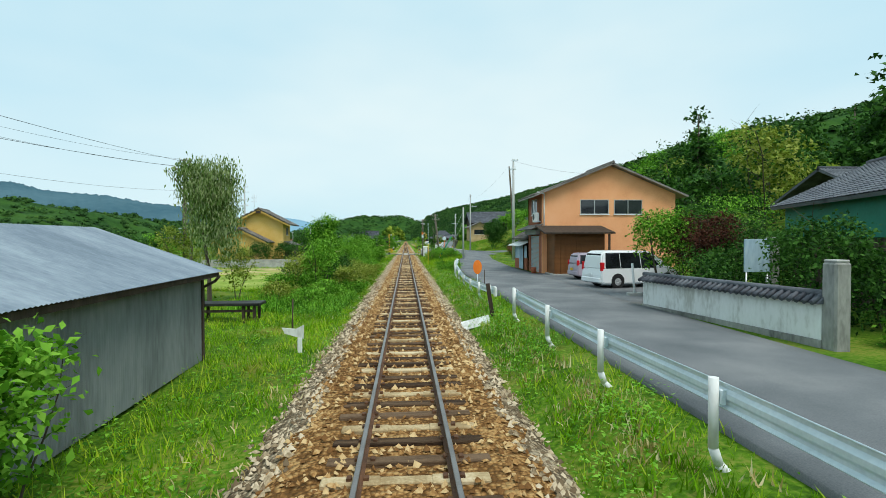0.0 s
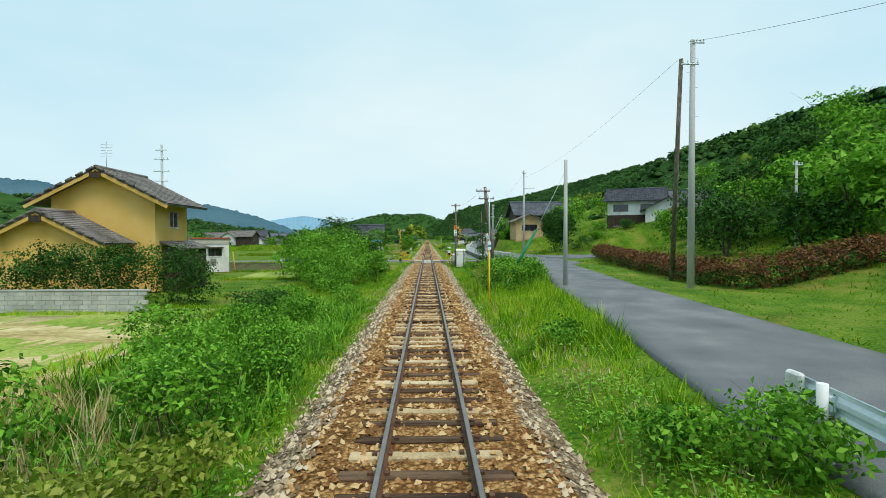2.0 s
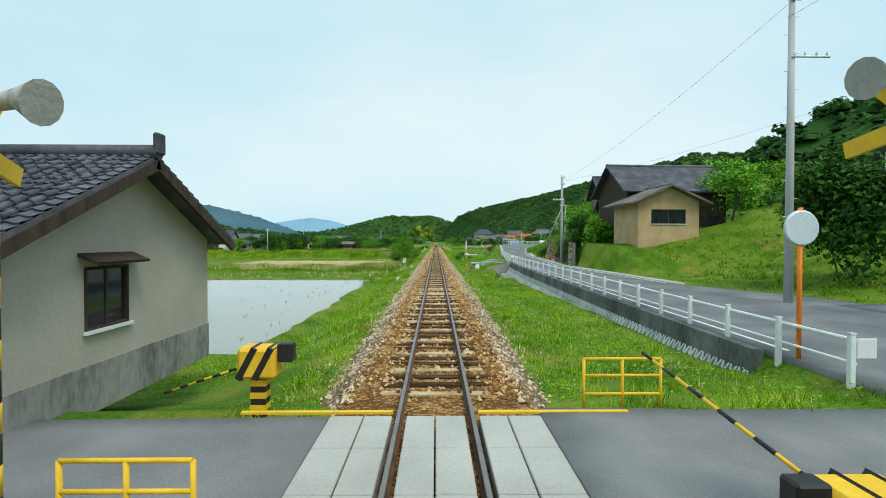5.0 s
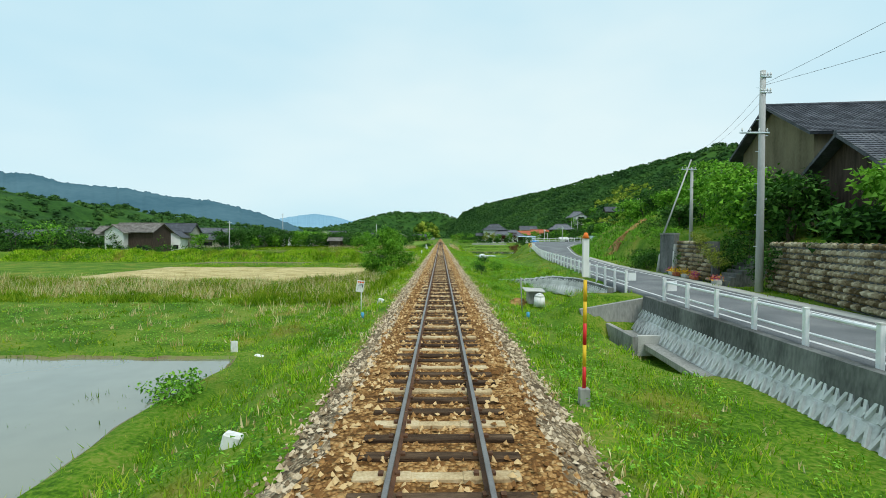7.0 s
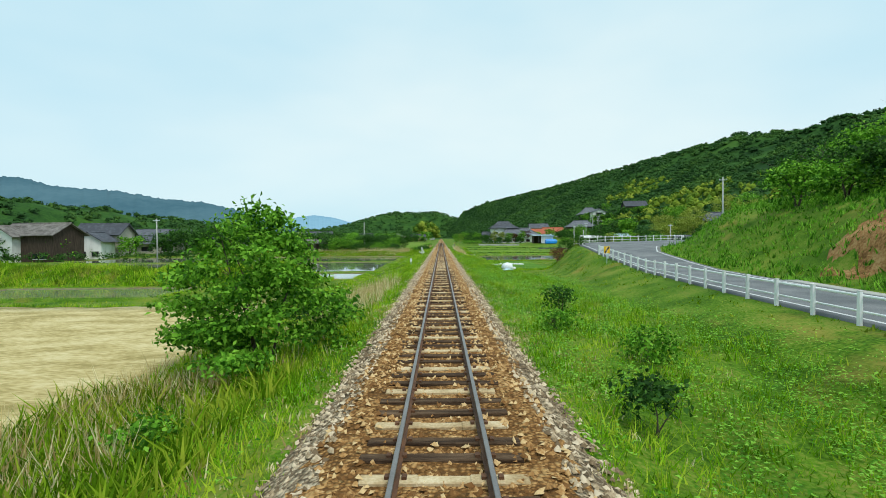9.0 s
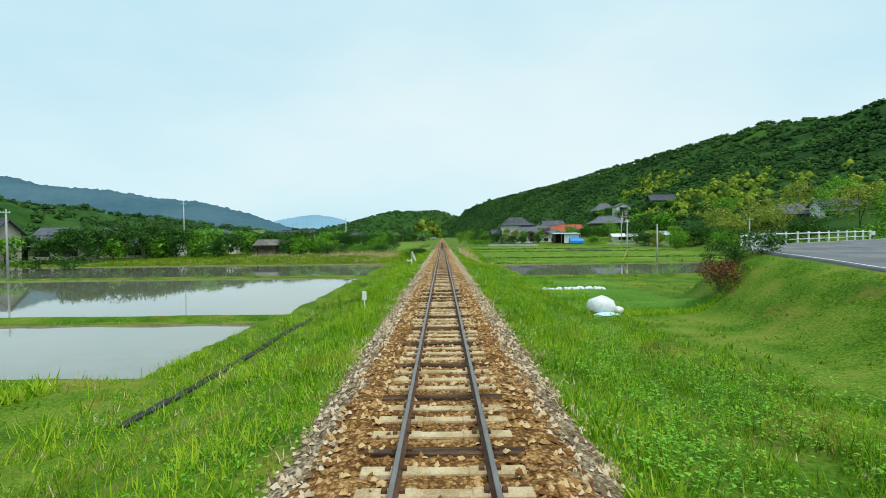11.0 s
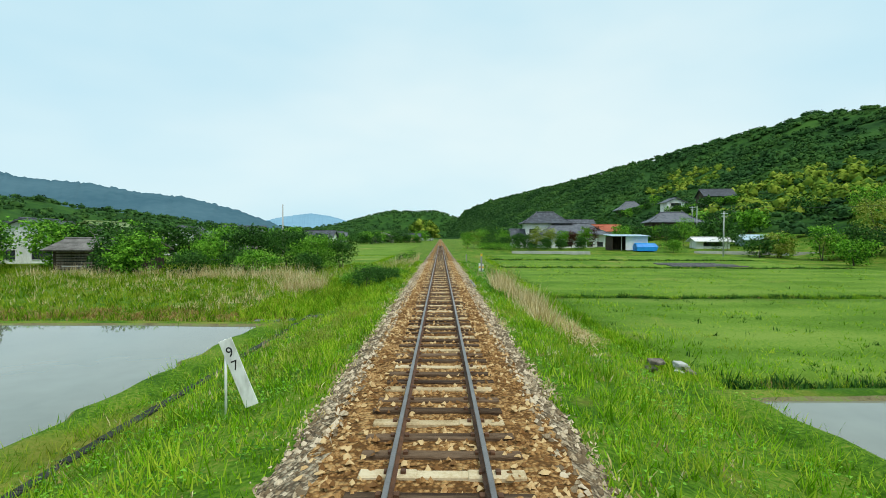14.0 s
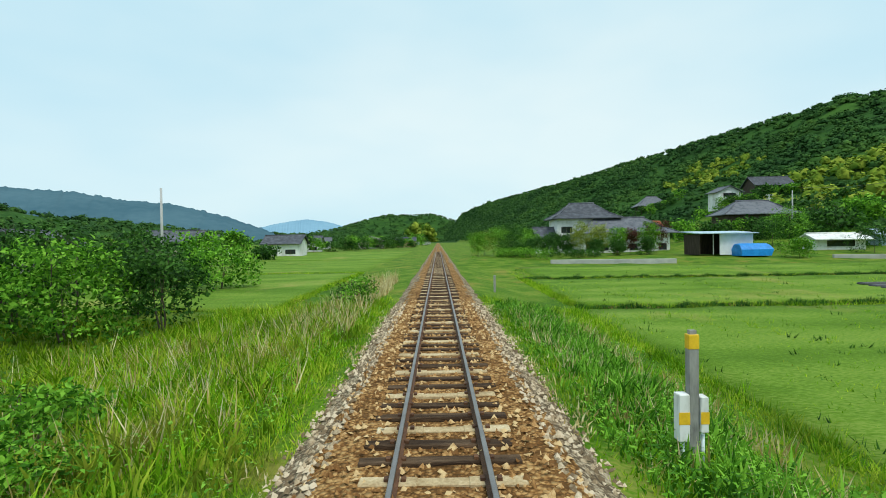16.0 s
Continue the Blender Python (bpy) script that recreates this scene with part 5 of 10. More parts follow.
    (-60, 305, 7.5, 4.6, 2200, 0.38, M_LEAF_L, 3), (-70, 300, 7.0, 4.6, 2000, 0.4, M_LEAF, 3), (-48, 330, 6.0, 4, 1800, 0.34, M_LEAF, 3), (-33, 335, 5.0, 3.2, 1600, 0.3, M_LEAF_L, 3), (-24, 337, 4.5, 3, 1500, 0.28, M_LEAF, 3),
    (-18, 335, 4.0, 2.6, 1400, 0.26, M_LEAF_D, 3),
    (-62, 300, 7.2, 4.6, 2600, 0.4, M_LEAF, 3), (-56, 303, 6.4, 4.2, 2400, 0.38, M_LEAF_D, 3), (-50, 304, 6.0, 3.8, 2400, 0.36, M_LEAF, 3), (-45, 303, 5.4, 3.2, 2000, 0.32, M_LEAF_L, 3), (-33.5, 308, 4.6, 2.8, 2200, 0.28, M_LEAF_D, 3),
    (-30, 306, 4.2, 2.6, 2000, 0.28, M_LEAF, 3), (-66, 290, 6.5, 4.2, 2200, 0.4, M_LEAF_D, 3), (-24, 303.5, 2.4, 2.0, 1500, 0.22, M_LEAF, 4), (-18, 305, 2.6, 2.0, 1500, 0.22, M_LEAF_D, 4), (-13.5, 307, 2.2, 1.6, 1300, 0.2, M_LEAF, 4),
    (-39, 322, 5.6, 3.6, 2200, 0.34, M_LEAF_D, 3), (-46, 316, 5.8, 3.6, 2200, 0.34, M_LEAF, 3), (-11.8, 315.5, 3.6, 1.9, 2600, 0.2, M_LEAF_D, 3),
]
for k, (x, y, h, rad, n, leaf, m, st) in enumerate(BUSHES):
    big = h > 3.2
    tone = {M_LEAF: "mid-green", M_LEAF_L: "bright green", M_LEAF_D: "dark green", M_LEAF_Y: "yellow-green", M_HEDGE: "russet"}[m]
    far_left = x < -12 and y > 288
    n = int(n * 1.25) if far_left else n
    m = (M_LEAF_D, M_LEAF_D, M_LEAF)[k % 3] if far_left else m
    tree("tree" if big else "bush", x, y, h, rad, m, f"{tone} leafy {'tree with low branches' if big else 'bush growing in the rank grass'}", n, leaf, 5 if big else 4, 100 + k,
         0.0 if far_left else 0.12 if big else 0.02, st, 0.05 if big else 0.025)
for k, (x, y, h, rad, m) in enumerate(((-3.9, 73.4, 2.4, 1.1, M_LEAF_L), (-4.4, 78.6, 4.4, 1.3, M_LEAF), (-6.4, 72.0, 3.0, 1.6, M_LEAF_L), (-8.2, 71.4, 2.6, 1.6, M_LEAF_L))):
    tree("bush", x, y, h, rad, m, "bright green bush crowding the track", 2600, 0.15, 6, 1400 + k, 0.02, 3, 0.03)
# dark ones left of the line are added for the shade under the trees
for k, (x, y, h, rad, m) in enumerate(((-6.0, 82.0, 2.1, 1.2, M_LEAF_D), (-6.7, 84.6, 1.5, 1.2, M_LEAF_D), (-4.3, 80.0, 1.3, 0.7, M_LEAF_D), (-8.4, 83.0, 2.6, 1.5, M_LEAF_D), (33, 117.5, 1.6, 1.4, M_LEAF_D), (38, 114.8, 1.3, 1.3, M_LEAF), (29.5, 120.5, 1.8, 1.4, M_LEAF), (41.5, 117, 2.2, 1.6, M_LEAF_D), (27.5, 116.5, 1.2, 1.1, M_LEAF_L))):
    tree("bush", x, y, h, rad, m, "dark green bush added as shade beside a garden wall" if x < 0 else "green bush on the farmhouse terrace", 2000, 0.16, 5, 1420 + k, 0.02, 3, 0.03)
# a spreading tree with flat, layered sprays beside the mown field
t = thing("tree", (-5.4, 178.4, float(ground(-5.4, 178.4))), "spreading tree with flat layered sprays of foliage", "tree")
part("trunk", stems(3.9, 1.0, 3, 0.06, 881, 0.03), M_BARK, t)
rr = random.Random(882)
sprays = []
for k in range(34):
    f = (k + 0.5) / 34
    a, reach = k * 2.4, 2.55 * (1 - f ** 2.2) ** 0.7 * rr.uniform(0.45, 1.0)
    sprays.append((math.cos(a) * reach, math.sin(a) * reach, 0.5 + 4.4 * f, rr.uniform(0.65, 1.1) * (1.05 - 0.45 * f), rr.uniform(0.16, 0.3)))
link("crown", leaves("crown", sprays, 15000, 0.17, 883, 0.3), M_LEAF, t)
# white-flowering bush and the willow
tree("willow_tree", -10.1, 26.2, 7.9, 1.25, M_LEAF_W, "tall willow with hanging silvery-green foliage", 13000, 0.2, 7, 71, 0.45, 1, 0.14, droop=0.5, slim=0.35)
tree("tree", -9.2, 27.5, 3.4, 1.1, M_LEAF_Y, "slender young yellow-green tree", 1400, 0.13, 4, 72, 0.25, 2, 0.04)
tree("tree", -12.6, 28.5, 4.2, 1.3, M_LEAF_Y, "spreading yellow-green garden tree", 1400, 0.15, 4, 73, 0.25, 2, 0.05)
r = np.random.default_rng(5)
for fx, fy, fz in ((5.9, 70.4, 0.95), (7.0, 71.4, 0.9)):
    P = np.stack([r.normal(fx, 0.65, 90), r.normal(fy, 0.65, 90), fz + r.normal(0, 0.22, 90)], -1)
    V = (P[:, None] + r.normal(0, 0.035, (90, 4, 3))).reshape(-1, 3)
    stuff("blossom", mesh_from("blossom", V, np.arange(360).reshape(-1, 4)), M_FLOWER, "small white blossoms on the bush", "flowers")


# ---------------------------------------------------------------- woods on the hills
def crowns(points, radii, seed, squash=0.66, rise=1.0):
    """Lumpy tree crowns standing side by side, joined as one wood."""
    r = np.random.default_rng(seed)
    bm = bmesh.new()
    bmesh.ops.create_icosphere(bm, subdivisions=1, radius=0.74)
    bm.verts.ensure_lookup_table()
    keep = [v.index for v in bm.verts if v.co.z > -0.6]
    back = {k: i for i, k in enumerate(keep)}
    V0 = np.array([bm.verts[k].co[:] for k in keep])
    F0 = np.array([[back[v.index] for v in f.verts] for f in bm.faces if all(v.index in back for v in f.verts)])
    bm.free()
    n, m = len(points), len(V0)
    lump = 1 + 0.15 * r.normal(size=(n, m, 1)).clip(-1.6, 1.6)
    stretch = r.uniform(0.8, 1.35, (n, 1, 1))
    a = r.uniform(0, 6.28, n)
    c, s = np.cos(a)[:, None], np.sin(a)[:, None]
    V = V0[None] * lump
    V = np.stack([V[..., 0] * c - V[..., 1] * s, V[..., 0] * s + V[..., 1] * c, V[..., 2] * squash], -1) * np.asarray(radii)[:, None, None]
    V[..., 2] *= stretch[..., 0] * rise
    V += np.asarray(points)[:, None]
    F = (F0[None] + np.arange(n)[:, None, None] * m).reshape(-1, 3)
    # sprays of foliage stand out all over each crown
    k = 24
    R = np.asarray(radii)[:, None, None]
    d = r.normal(size=(n, k, 3))
    d[..., 2] = np.abs(d[..., 2]) - 0.25
    d /= np.linalg.norm(d, axis=2)[..., None]
    P = np.asarray(points)[:, None] + d * R * np.array([1, 1, squash * rise]) * r.uniform(0.62, 1.1, (n, k, 1))
    nrm = d * 0.55 + r.normal(size=(n, k, 3)) * 0.33 + np.array([0, 0, 0.5])
    nrm /= np.linalg.norm(nrm, axis=2)[..., None]
    u = np.cross(nrm, r.normal(size=(n, k, 3)))
    u /= np.linalg.norm(u, axis=2)[..., None]
    v = np.cross(nrm, u)
    s = R * r.uniform(0.16, 0.34, (n, k, 1))
    Q = np.stack([P - u * s, P + v * s * 0.8 + nrm * s * 0.2, P + u * s * r.uniform(0.6, 1.2, (n, k, 1)), P - v * s * 0.8 + nrm * s * 0.15], 2).reshape(-1, 3)
    b = len(F) and n * m
    q = np.arange(n * k)[:, None] * 4 + b
    F = np.concatenate([F, q + np.array([0, 1, 2]), q + np.array([0, 2, 3])])
    return mesh_from("wood", np.concatenate([V.reshape(-1, 3), Q]), F)


def hillside(n, x_lo, x_hi, y_lo, y_hi, seed, power=1.0):
    r = np.random.default_rng(seed)
    y = y_lo + (y_hi - y_lo) * r.random(n) ** power
    return r.uniform(x_lo, x_hi, n), y, r


# glades where the hillside houses stand
GLADES = [(125, 566, 12), (66, 399, 11), (123, 476, 11), (91, 449, 7), (98, 334, 13), (104, 330, 9), (125, 586, 13), (54, 436, 15), (66, 448, 14), (61, 470, 11), (35, 392, 24), (78, 376, 7), (64, 372, 9)]


def clear(x, y):
    ok = np.ones(len(x), bool)
    for gx_, gy_, gr in GLADES:
        ok &= (x - gx_) ** 2 + (y - gy_) ** 2 > gr ** 2
    return ok


x, y, r = hillside(30000, 15, 420, 20, 2300, 8, 1.9)
x0 = lerp_table(HILL_X0, y)
u = (x - x0) / (lerp_table(RIDGE_X, y) - x0)
keep = (u > np.where(y > 240, 0.05, 0.085) + 0.02 * np.sin(y * 0.03)) & (u < 1.1) & ((y > 322) | (x > lerp_table(ROAD_R, y) + 5)) & ~((x < 62) & (y > 90) & (y < 136)) & ~((x < 40) & (y < 165)) & ~((x < 48) & (y < 60)) & ~((x < 72) & (y > 330) & (y < 395)) & clear(x, y) & ~((x < 60) & (y > 165) & (y < 240))
x, y, u = x[keep], y[keep], u[keep]
rad = np.interp(y, [0, 300, 800, 2300], [1.7, 2.0, 2.7, 5.0]) * r.uniform(0.7, 1.3, len(x))
z = ground(x, y) + rad * np.where(u > 0.9, 0.2, 0.55) + 1.6 * np.sin(x * 0.07 + 1) * np.sin(y * 0.05) * (u < 0.85)
yel = np.zeros(len(x), bool)
for ex, ey, er in ((128, 432, 38), (108, 335, 30), (150, 470, 34), (98, 290, 18), (60, 130, 12), (180, 620, 30), (70, 70, 14)):
    yel |= (x - ex) ** 2 + ((y - ey) * 0.7) ** 2 < (er * (0.75 + 0.4 * np.sin(x * 0.3) * np.sin(y * 0.25))) ** 2
yel &= r.random(len(x)) < 0.85
rad = np.where(yel, rad * 1.15, rad)
stuff("wood", crowns(np.stack([x, y, z], -1)[~yel], rad[~yel], 1), M_FOREST, "dense dark green woodland covering the hillside", "woodland")
stuff("wood", crowns(np.stack([x, y, z], -1)[yel], rad[yel], 2, rise=1.5), M_FOREST_Y, "lighter bamboo groves on the lower hillside", "woodland")
x, y, r = hillside(4000, -900, -60, 180, 1500, 9, 1.4)
keep = (-x > 150 + 60 * np.sin(y * 0.01) + 0.08 * y) | ((np.abs(y + x * 0.4 - 360) < 14) & (-x < 260))
x, y = x[keep], y[keep]
rad = np.interp(y, [0, 300, 800, 2300], [2.2, 2.9, 4.4, 8]) * r.uniform(0.7, 1.3, len(x))
stuff("wood", crowns(np.stack([x, y, ground(x, y) + rad * 0.5], -1), rad, 3), M_FOREST, "dark wooded slopes beyond the valley villages", "woodland")
x, y, r = hillside(2000, -520, 330, 1500, 2600, 10)
keep = (np.abs(x - 15) > 60) | (y > 1900)
x, y = x[keep], y[keep]
rad = r.uniform(5, 8, len(x))
stuff("wood", crowns(np.stack([x, y, ground(x, y) + rad * 0.4], -1), rad, 4), M_FOREST, "wooded hill closing the end of the valley", "woodland")
# trees at the edge of the woods that show their leaves
r = random.Random(9)
EDGE = [(27, 80, 5, 3, M_LEAF_D), (29, 88, 6, 3.2, M_LEAF_D), (33, 80, 7, 3.4, M_LEAF), (35, 90, 7, 3.4, M_LEAF_D), (41, 92, 9, 4, M_LEAF_D), (32, 74, 6, 3, M_LEAF_D), (26, 70, 4.5, 2.6, M_LEAF_D), (30, 66, 6, 3, M_LEAF), (36, 100, 6, 3, M_LEAF_D), (42, 98, 8, 3.6, M_LEAF),
        (27, 44, 4.6, 3.0, M_LEAF_D), (32, 50, 7.5, 3.8, M_LEAF_D), (36, 47, 11, 4.2, M_LEAF_Y), (41, 52, 12, 4.6, M_LEAF_D), (25, 55, 7, 3.2, M_LEAF_Y), (46, 56, 12, 4.6, M_LEAF_D), (33, 60, 10, 4, M_LEAF_D), (28, 68, 7, 3.2, M_LEAF_L),
        (34, 74, 8, 3.6, M_LEAF), (40, 70, 10, 4.2, M_LEAF_Y), (30, 82, 6, 3, M_LEAF), (38, 84, 8, 3.6, M_LEAF_D), (46, 80, 10, 4.2, M_LEAF_D), (52, 70, 12, 4.6, M_LEAF_L), (24, 76, 5, 2.6, M_LEAF_D), (50, 95, 9, 3.8, M_LEAF), (56, 88, 11, 4.2, M_LEAF_L),
        (28, 138, 5, 2.6, M_LEAF), (32, 146, 7, 3.2, M_LEAF_L), (40, 150, 5.5, 3.2, M_LEAF), (46, 140, 6, 3.2, M_LEAF_D), (54, 132, 5.5, 3.2, M_LEAF), (19.5, 147.5, 3.2, 1.8, M_LEAF_L), (18.5, 153.5, 3.6, 1.9, M_LEAF_D),
        (19, 157, 4.0, 2.1, M_LEAF), (20.5, 161, 5.0, 2.4, M_LEAF_L), (25.0, 168, 5.0, 2.4, M_LEAF_L), (26.5, 173, 5, 2.6, M_LEAF), (28, 180, 4.6, 2.6, M_LEAF_L), (29, 169, 6, 3, M_LEAF_D), (29, 178, 5, 2.8, M_LEAF_L), (31, 186, 5.5, 3, M_LEAF),
        (36, 194, 6, 3.2, M_LEAF_D), (42, 203, 7, 3.6, M_LEAF), (48, 212, 7, 3.6, M_LEAF_L), (54, 224, 7, 3.8, M_LEAF), (60, 236, 8, 4, M_LEAF_D), (80, 252, 8, 4, M_LEAF_Y), (95, 262, 8, 4, M_LEAF), (105, 276, 9, 4.4, M_LEAF_Y), (30, 205, 4, 2.6, M_LEAF), (36, 212, 5, 3, M_LEAF_D), (31, 197, 3.6, 2.2, M_LEAF_D), (42, 218, 5, 3, M_LEAF_D), (52, 229, 6, 3.4, M_LEAF), (84, 290, 9, 4.4, M_LEAF),
        (90, 306, 10, 5, M_LEAF_Y), (80, 318, 9, 4.6, M_LEAF_Y), (98, 322, 11, 5, M_LEAF_L), (88, 336, 10, 5, M_LEAF_Y), (104, 344, 11, 5, M_LEAF_Y), (74, 344, 6, 3.6, M_LEAF_D), (66, 352, 5, 3, M_LEAF), (43, 84, 8, 3.8, M_LEAF_L), (49, 100, 7, 3.6, M_LEAF), (44, 108, 5.5, 3, M_LEAF), (56, 112, 6.5, 3.6, M_LEAF_L), (60, 124, 6, 3.6, M_LEAF_D), (50, 116, 5, 3, M_LEAF), (36, 66, 9, 3.8, M_LEAF), (30, 96, 4, 2.4, M_LEAF), (36, 92, 5, 2.6, M_LEAF_L),
        (17.2, 143, 2.2, 1.5, M_LEAF), (18.5, 145.5, 2.6, 1.6, M_LEAF_L), (16.5, 146.8, 1.6, 1.2, M_LEAF_D), (24.5, 163.5, 4, 2.2, M_LEAF), (24.5, 178, 2.6, 1.7, M_LEAF_D),
        (29, 190, 2.6, 2, M_LEAF_L), (30, 200, 3, 2.2, M_LEAF), (76, 330, 8, 4.2, M_LEAF_Y), (84, 350, 9, 4.6, M_LEAF_Y), (96, 366, 9, 4.6, M_LEAF), (70, 326, 6, 3.6, M_LEAF_D), (62, 330, 4, 2.6, M_LEAF), (66, 316, 5, 3.4, M_LEAF), (74, 300, 7, 4, M_LEAF_D), (62, 290, 4, 2.6, M_LEAF_D), (64, 272, 5, 3.2, M_LEAF)]
for k, (x, y, h, rad, m) in enumerate(EDGE):
    tree("tree", x, y, h, rad, m, "broad leafy tree at the foot of the wooded hill", 1900, 0.40 if h > 6 else 0.28, 7, 300 + k, 0.08, 2, 0.12)
for k in range(15):
    x, y = 62 + 46 * k / 14, 352 - 34 * k / 14 + 2.5 * math.sin(k * 2.3)
    if abs(x - 98) > 8 or y > 340:
        tree("tree", x, y, 4.2 + 2.2 * (k * 7 % 5) / 4, 2.9, (M_LEAF_D, M_LEAF_Y, M_LEAF, M_LEAF_Y)[k % 4], "leafy tree in the row at the foot of the wood", 1500, 0.34, 7, 450 + k, 0.02, 2, 0.1)
conifer("cedar_tree", 37, 60, 15.5, 2.7, M_LEAF_D, "tall dark cedar standing above the other trees", 3800, 0.5, 5)
for k, (x, y, h) in enumerate(((46, 44, 17), (50, 40, 16), (43, 38, 16), (55, 47, 18), (58, 56, 16), (62, 64, 15))):
    conifer("cedar_tree", x, y, h * 0.85, 3.0, M_LEAF_D, "dark cedar at the edge of the hill woods", 2600, 0.55, 20 + k)


# ---------------------------------------------------------------- kinds of things
def wave_sheet(a, b, up, pitch=0.076, depth=0.02, rows=1):
    """A corrugated sheet from a to b (its ribs' row), drawn out by up."""
    a, b, up = Vector(a), Vector(b), Vector(up)
    w = (b - a).length
    d = (b - a) / w
    nrm = d.cross(up).normalized()
    n = max(4, int(w / pitch) * 4)
    bm = bmesh.new()
    grid = []
    for j in range(rows + 1):
        grid.append([bm.verts.new(a + d * (w * i / n) + up * (j / rows) + nrm * (depth * 0.5 * math.sin(2 * math.pi * i / 4))) for i in range(n + 1)])
    for j in range(rows):
        for i in range(n):
            bm.faces.new([grid[j][i], grid[j][i + 1], grid[j + 1][i + 1], grid[j + 1][i]]).smooth = True
    return bm


def slab(a, b, c, d, t):
    """A plate of thickness t under the quad a b c d."""
    bm = bmesh.new()
    n = (Vector(b) - Vector(a)).cross(Vector(d) - Vector(a)).normalized()
    if n.z < 0:
        n = -n
    top = [bm.verts.new(p) for p in (a, b, c, d)]
    low = [bm.verts.new(Vector(p) - n * t) for p in (a, b, c, d)]
    bm.faces.new(top)
    bm.faces.new(low[::-1])
    for i in range(4):
        bm.faces.new([top[i], low[i], low[(i + 1) % 4], top[(i + 1) % 4]])
    bmesh.ops.recalc_face_normals(bm, faces=bm.faces[:])
    return bm


def tiled(a, b, c, d, t=0.1, pitch=0.27, row=0.26):
    """A tiled slope: a-b the eave, d-c the ridge; rolls across it and steps down it, with its thickness below."""
    a, b, c, d = (Vector(p) for p in (a, b, c, d))
    n = (b - a).cross(d - a).normalized()
    if n.z < 0:
        n = -n
    w, l = (b - a).length, (d - a).length
    cols, rows = max(4, int(w / pitch) * 3), max(3, int(l / row))
    V, F = [], []
    for j in range(rows):
        for e in (0.0, 1.0):
            v = (j + e) / rows
            for i in range(cols + 1):
                u = i / cols
                p = a.lerp(b, u).lerp(d.lerp(c, u), v)
                V.append(p + n * ((0.035 if e == 0 else 0.0) + (0.03 if i % 3 == 1 else 0.0)))
    m = cols + 1
    for j in range(rows * 2 - 1):
        for i in range(cols):
            F.append((j * m + i, j * m + i + 1, (j + 1) * m + i + 1, (j + 1) * m + i))
    k = len(V)
    for p in (a, b, c, d):
        V.append(p - n * t)
    F.append((k, k + 3, k + 2, k + 1))
    for p, q, x, y in ((a, b, 0, 1), (b, c, 1, 2), (c, d, 2, 3), (d, a, 3, 0)):
        s = len(V)
        V += [p, q]
        F.append((s, s + 1, k + y, k + x))
    me = bpy.data.meshes.new("roof")
    me.from_pydata([tuple(v) for v in V], [], F)
    return me


def wall_with_holes(w, h0, h1, t, holes, gable=None):
    """An upright wall along x from 0 to w, t thick (towards +y), with rectangular openings (x0, x1, z0, z1); gable: the apex (x, z)."""
    xs = sorted({0, w, *[v for o in holes for v in o[:2]]})
    zs = sorted({h0, h1, *[v for o in holes for v in o[2:]]})
    bm = bmesh.new()
    for i in range(len(xs) - 1):
        for j in range(len(zs) - 1):
            mx, mz = (xs[i] + xs[i + 1]) / 2, (zs[j] + zs[j + 1]) / 2
            if any(o[0] < mx < o[1] and o[2] < mz < o[3] for o in holes):
                continue
            box(bm, xs[i], xs[i + 1], 0, t, zs[j], zs[j + 1])
    bmesh.ops.remove_doubles(bm, verts=bm.verts[:], dist=0.0005)
    inner = {}
    for f in bm.faces:
        inner.setdefault(tuple(round(v, 3) for v in f.calc_center_median()), []).append(f)
    bmesh.ops.delete(bm, geom=[f for fs in inner.values() if len(fs) > 1 for f in fs], context="FACES_ONLY")
    if gable:
        prism(bm, [(0, h1), (w, h1), gable], "y", 0, t)
    return bm


def place(bm, m):
    bm.transform(m)
    return bm


def window(parent, x0, x1, z0, z1, y, m=None, sashes=2, frame_mat=None, depth=0.10, name="window"):
    """A window in a wall that faces -y: frame, panes and sill, set into the opening."""
    m = m or Matrix()
    fm = frame_mat or M_ALU
    bm = bmesh.new()
    f = 0.05
    for a in ((x0, x0 + f, z0, z1), (x1 - f, x1, z0, z1), (x0 + f, x1 - f, z0, z0 + f), (x0 + f, x1 - f, z1 - f, z1)):
        box(bm, a[0], a[1], y - 0.02, y + depth, a[2], a[3])
    for k in range(1, sashes):
        xm = x0 + (x1 - x0) * k / sashes
        box(bm, xm - 0.03, xm + 0.03, y + 0.01, y + 0.05, z0 + f, z1 - f)
    w = part(name, place(bm, m), fm, parent)
    for k in range(sashes):
        a, b = x0 + (x1 - x0) * k / sashes + 0.04, x0 + (x1 - x0) * (k + 1) / sashes - 0.04
        part("pane", place(bx(a, b, y + 0.03 + 0.012 * k, y + 0.036 + 0.012 * k, z0 + f, z1 - f), m), M_GLASSDK, w)
    part("sill", place(bx(x0 - 0.06, x1 + 0.06, y - 0.08, y - 0.021, z0 - 0.06, z0 - 0.002), m), M_WHITE, w)
    return w


def gable_roof(t, x0, x1, y0, y1, eave, ridge, along, m, over=0.5, gable_over=0.4, thick=0.12, fine=True, ridge_at=None, cap=True):
    """Two slopes and a ridge cap, parts of t."""
    if along == "x":
        c = (y0 + y1) / 2 if ridge_at is None else ridge_at
        X0, X1 = x0 - gable_over, x1 + gable_over
        k0, k1 = (ridge - eave) / (c - y0), (ridge - eave) / (y1 - c)
        sl = [((X0, y0 - over, eave - over * k0), (X1, y0 - over, eave - over * k0), (X1, c, ridge), (X0, c, ridge)),
              ((X1, y1 + over, eave - over * k1), (X0, y1 + over, eave - over * k1), (X0, c, ridge), (X1, c, ridge))]
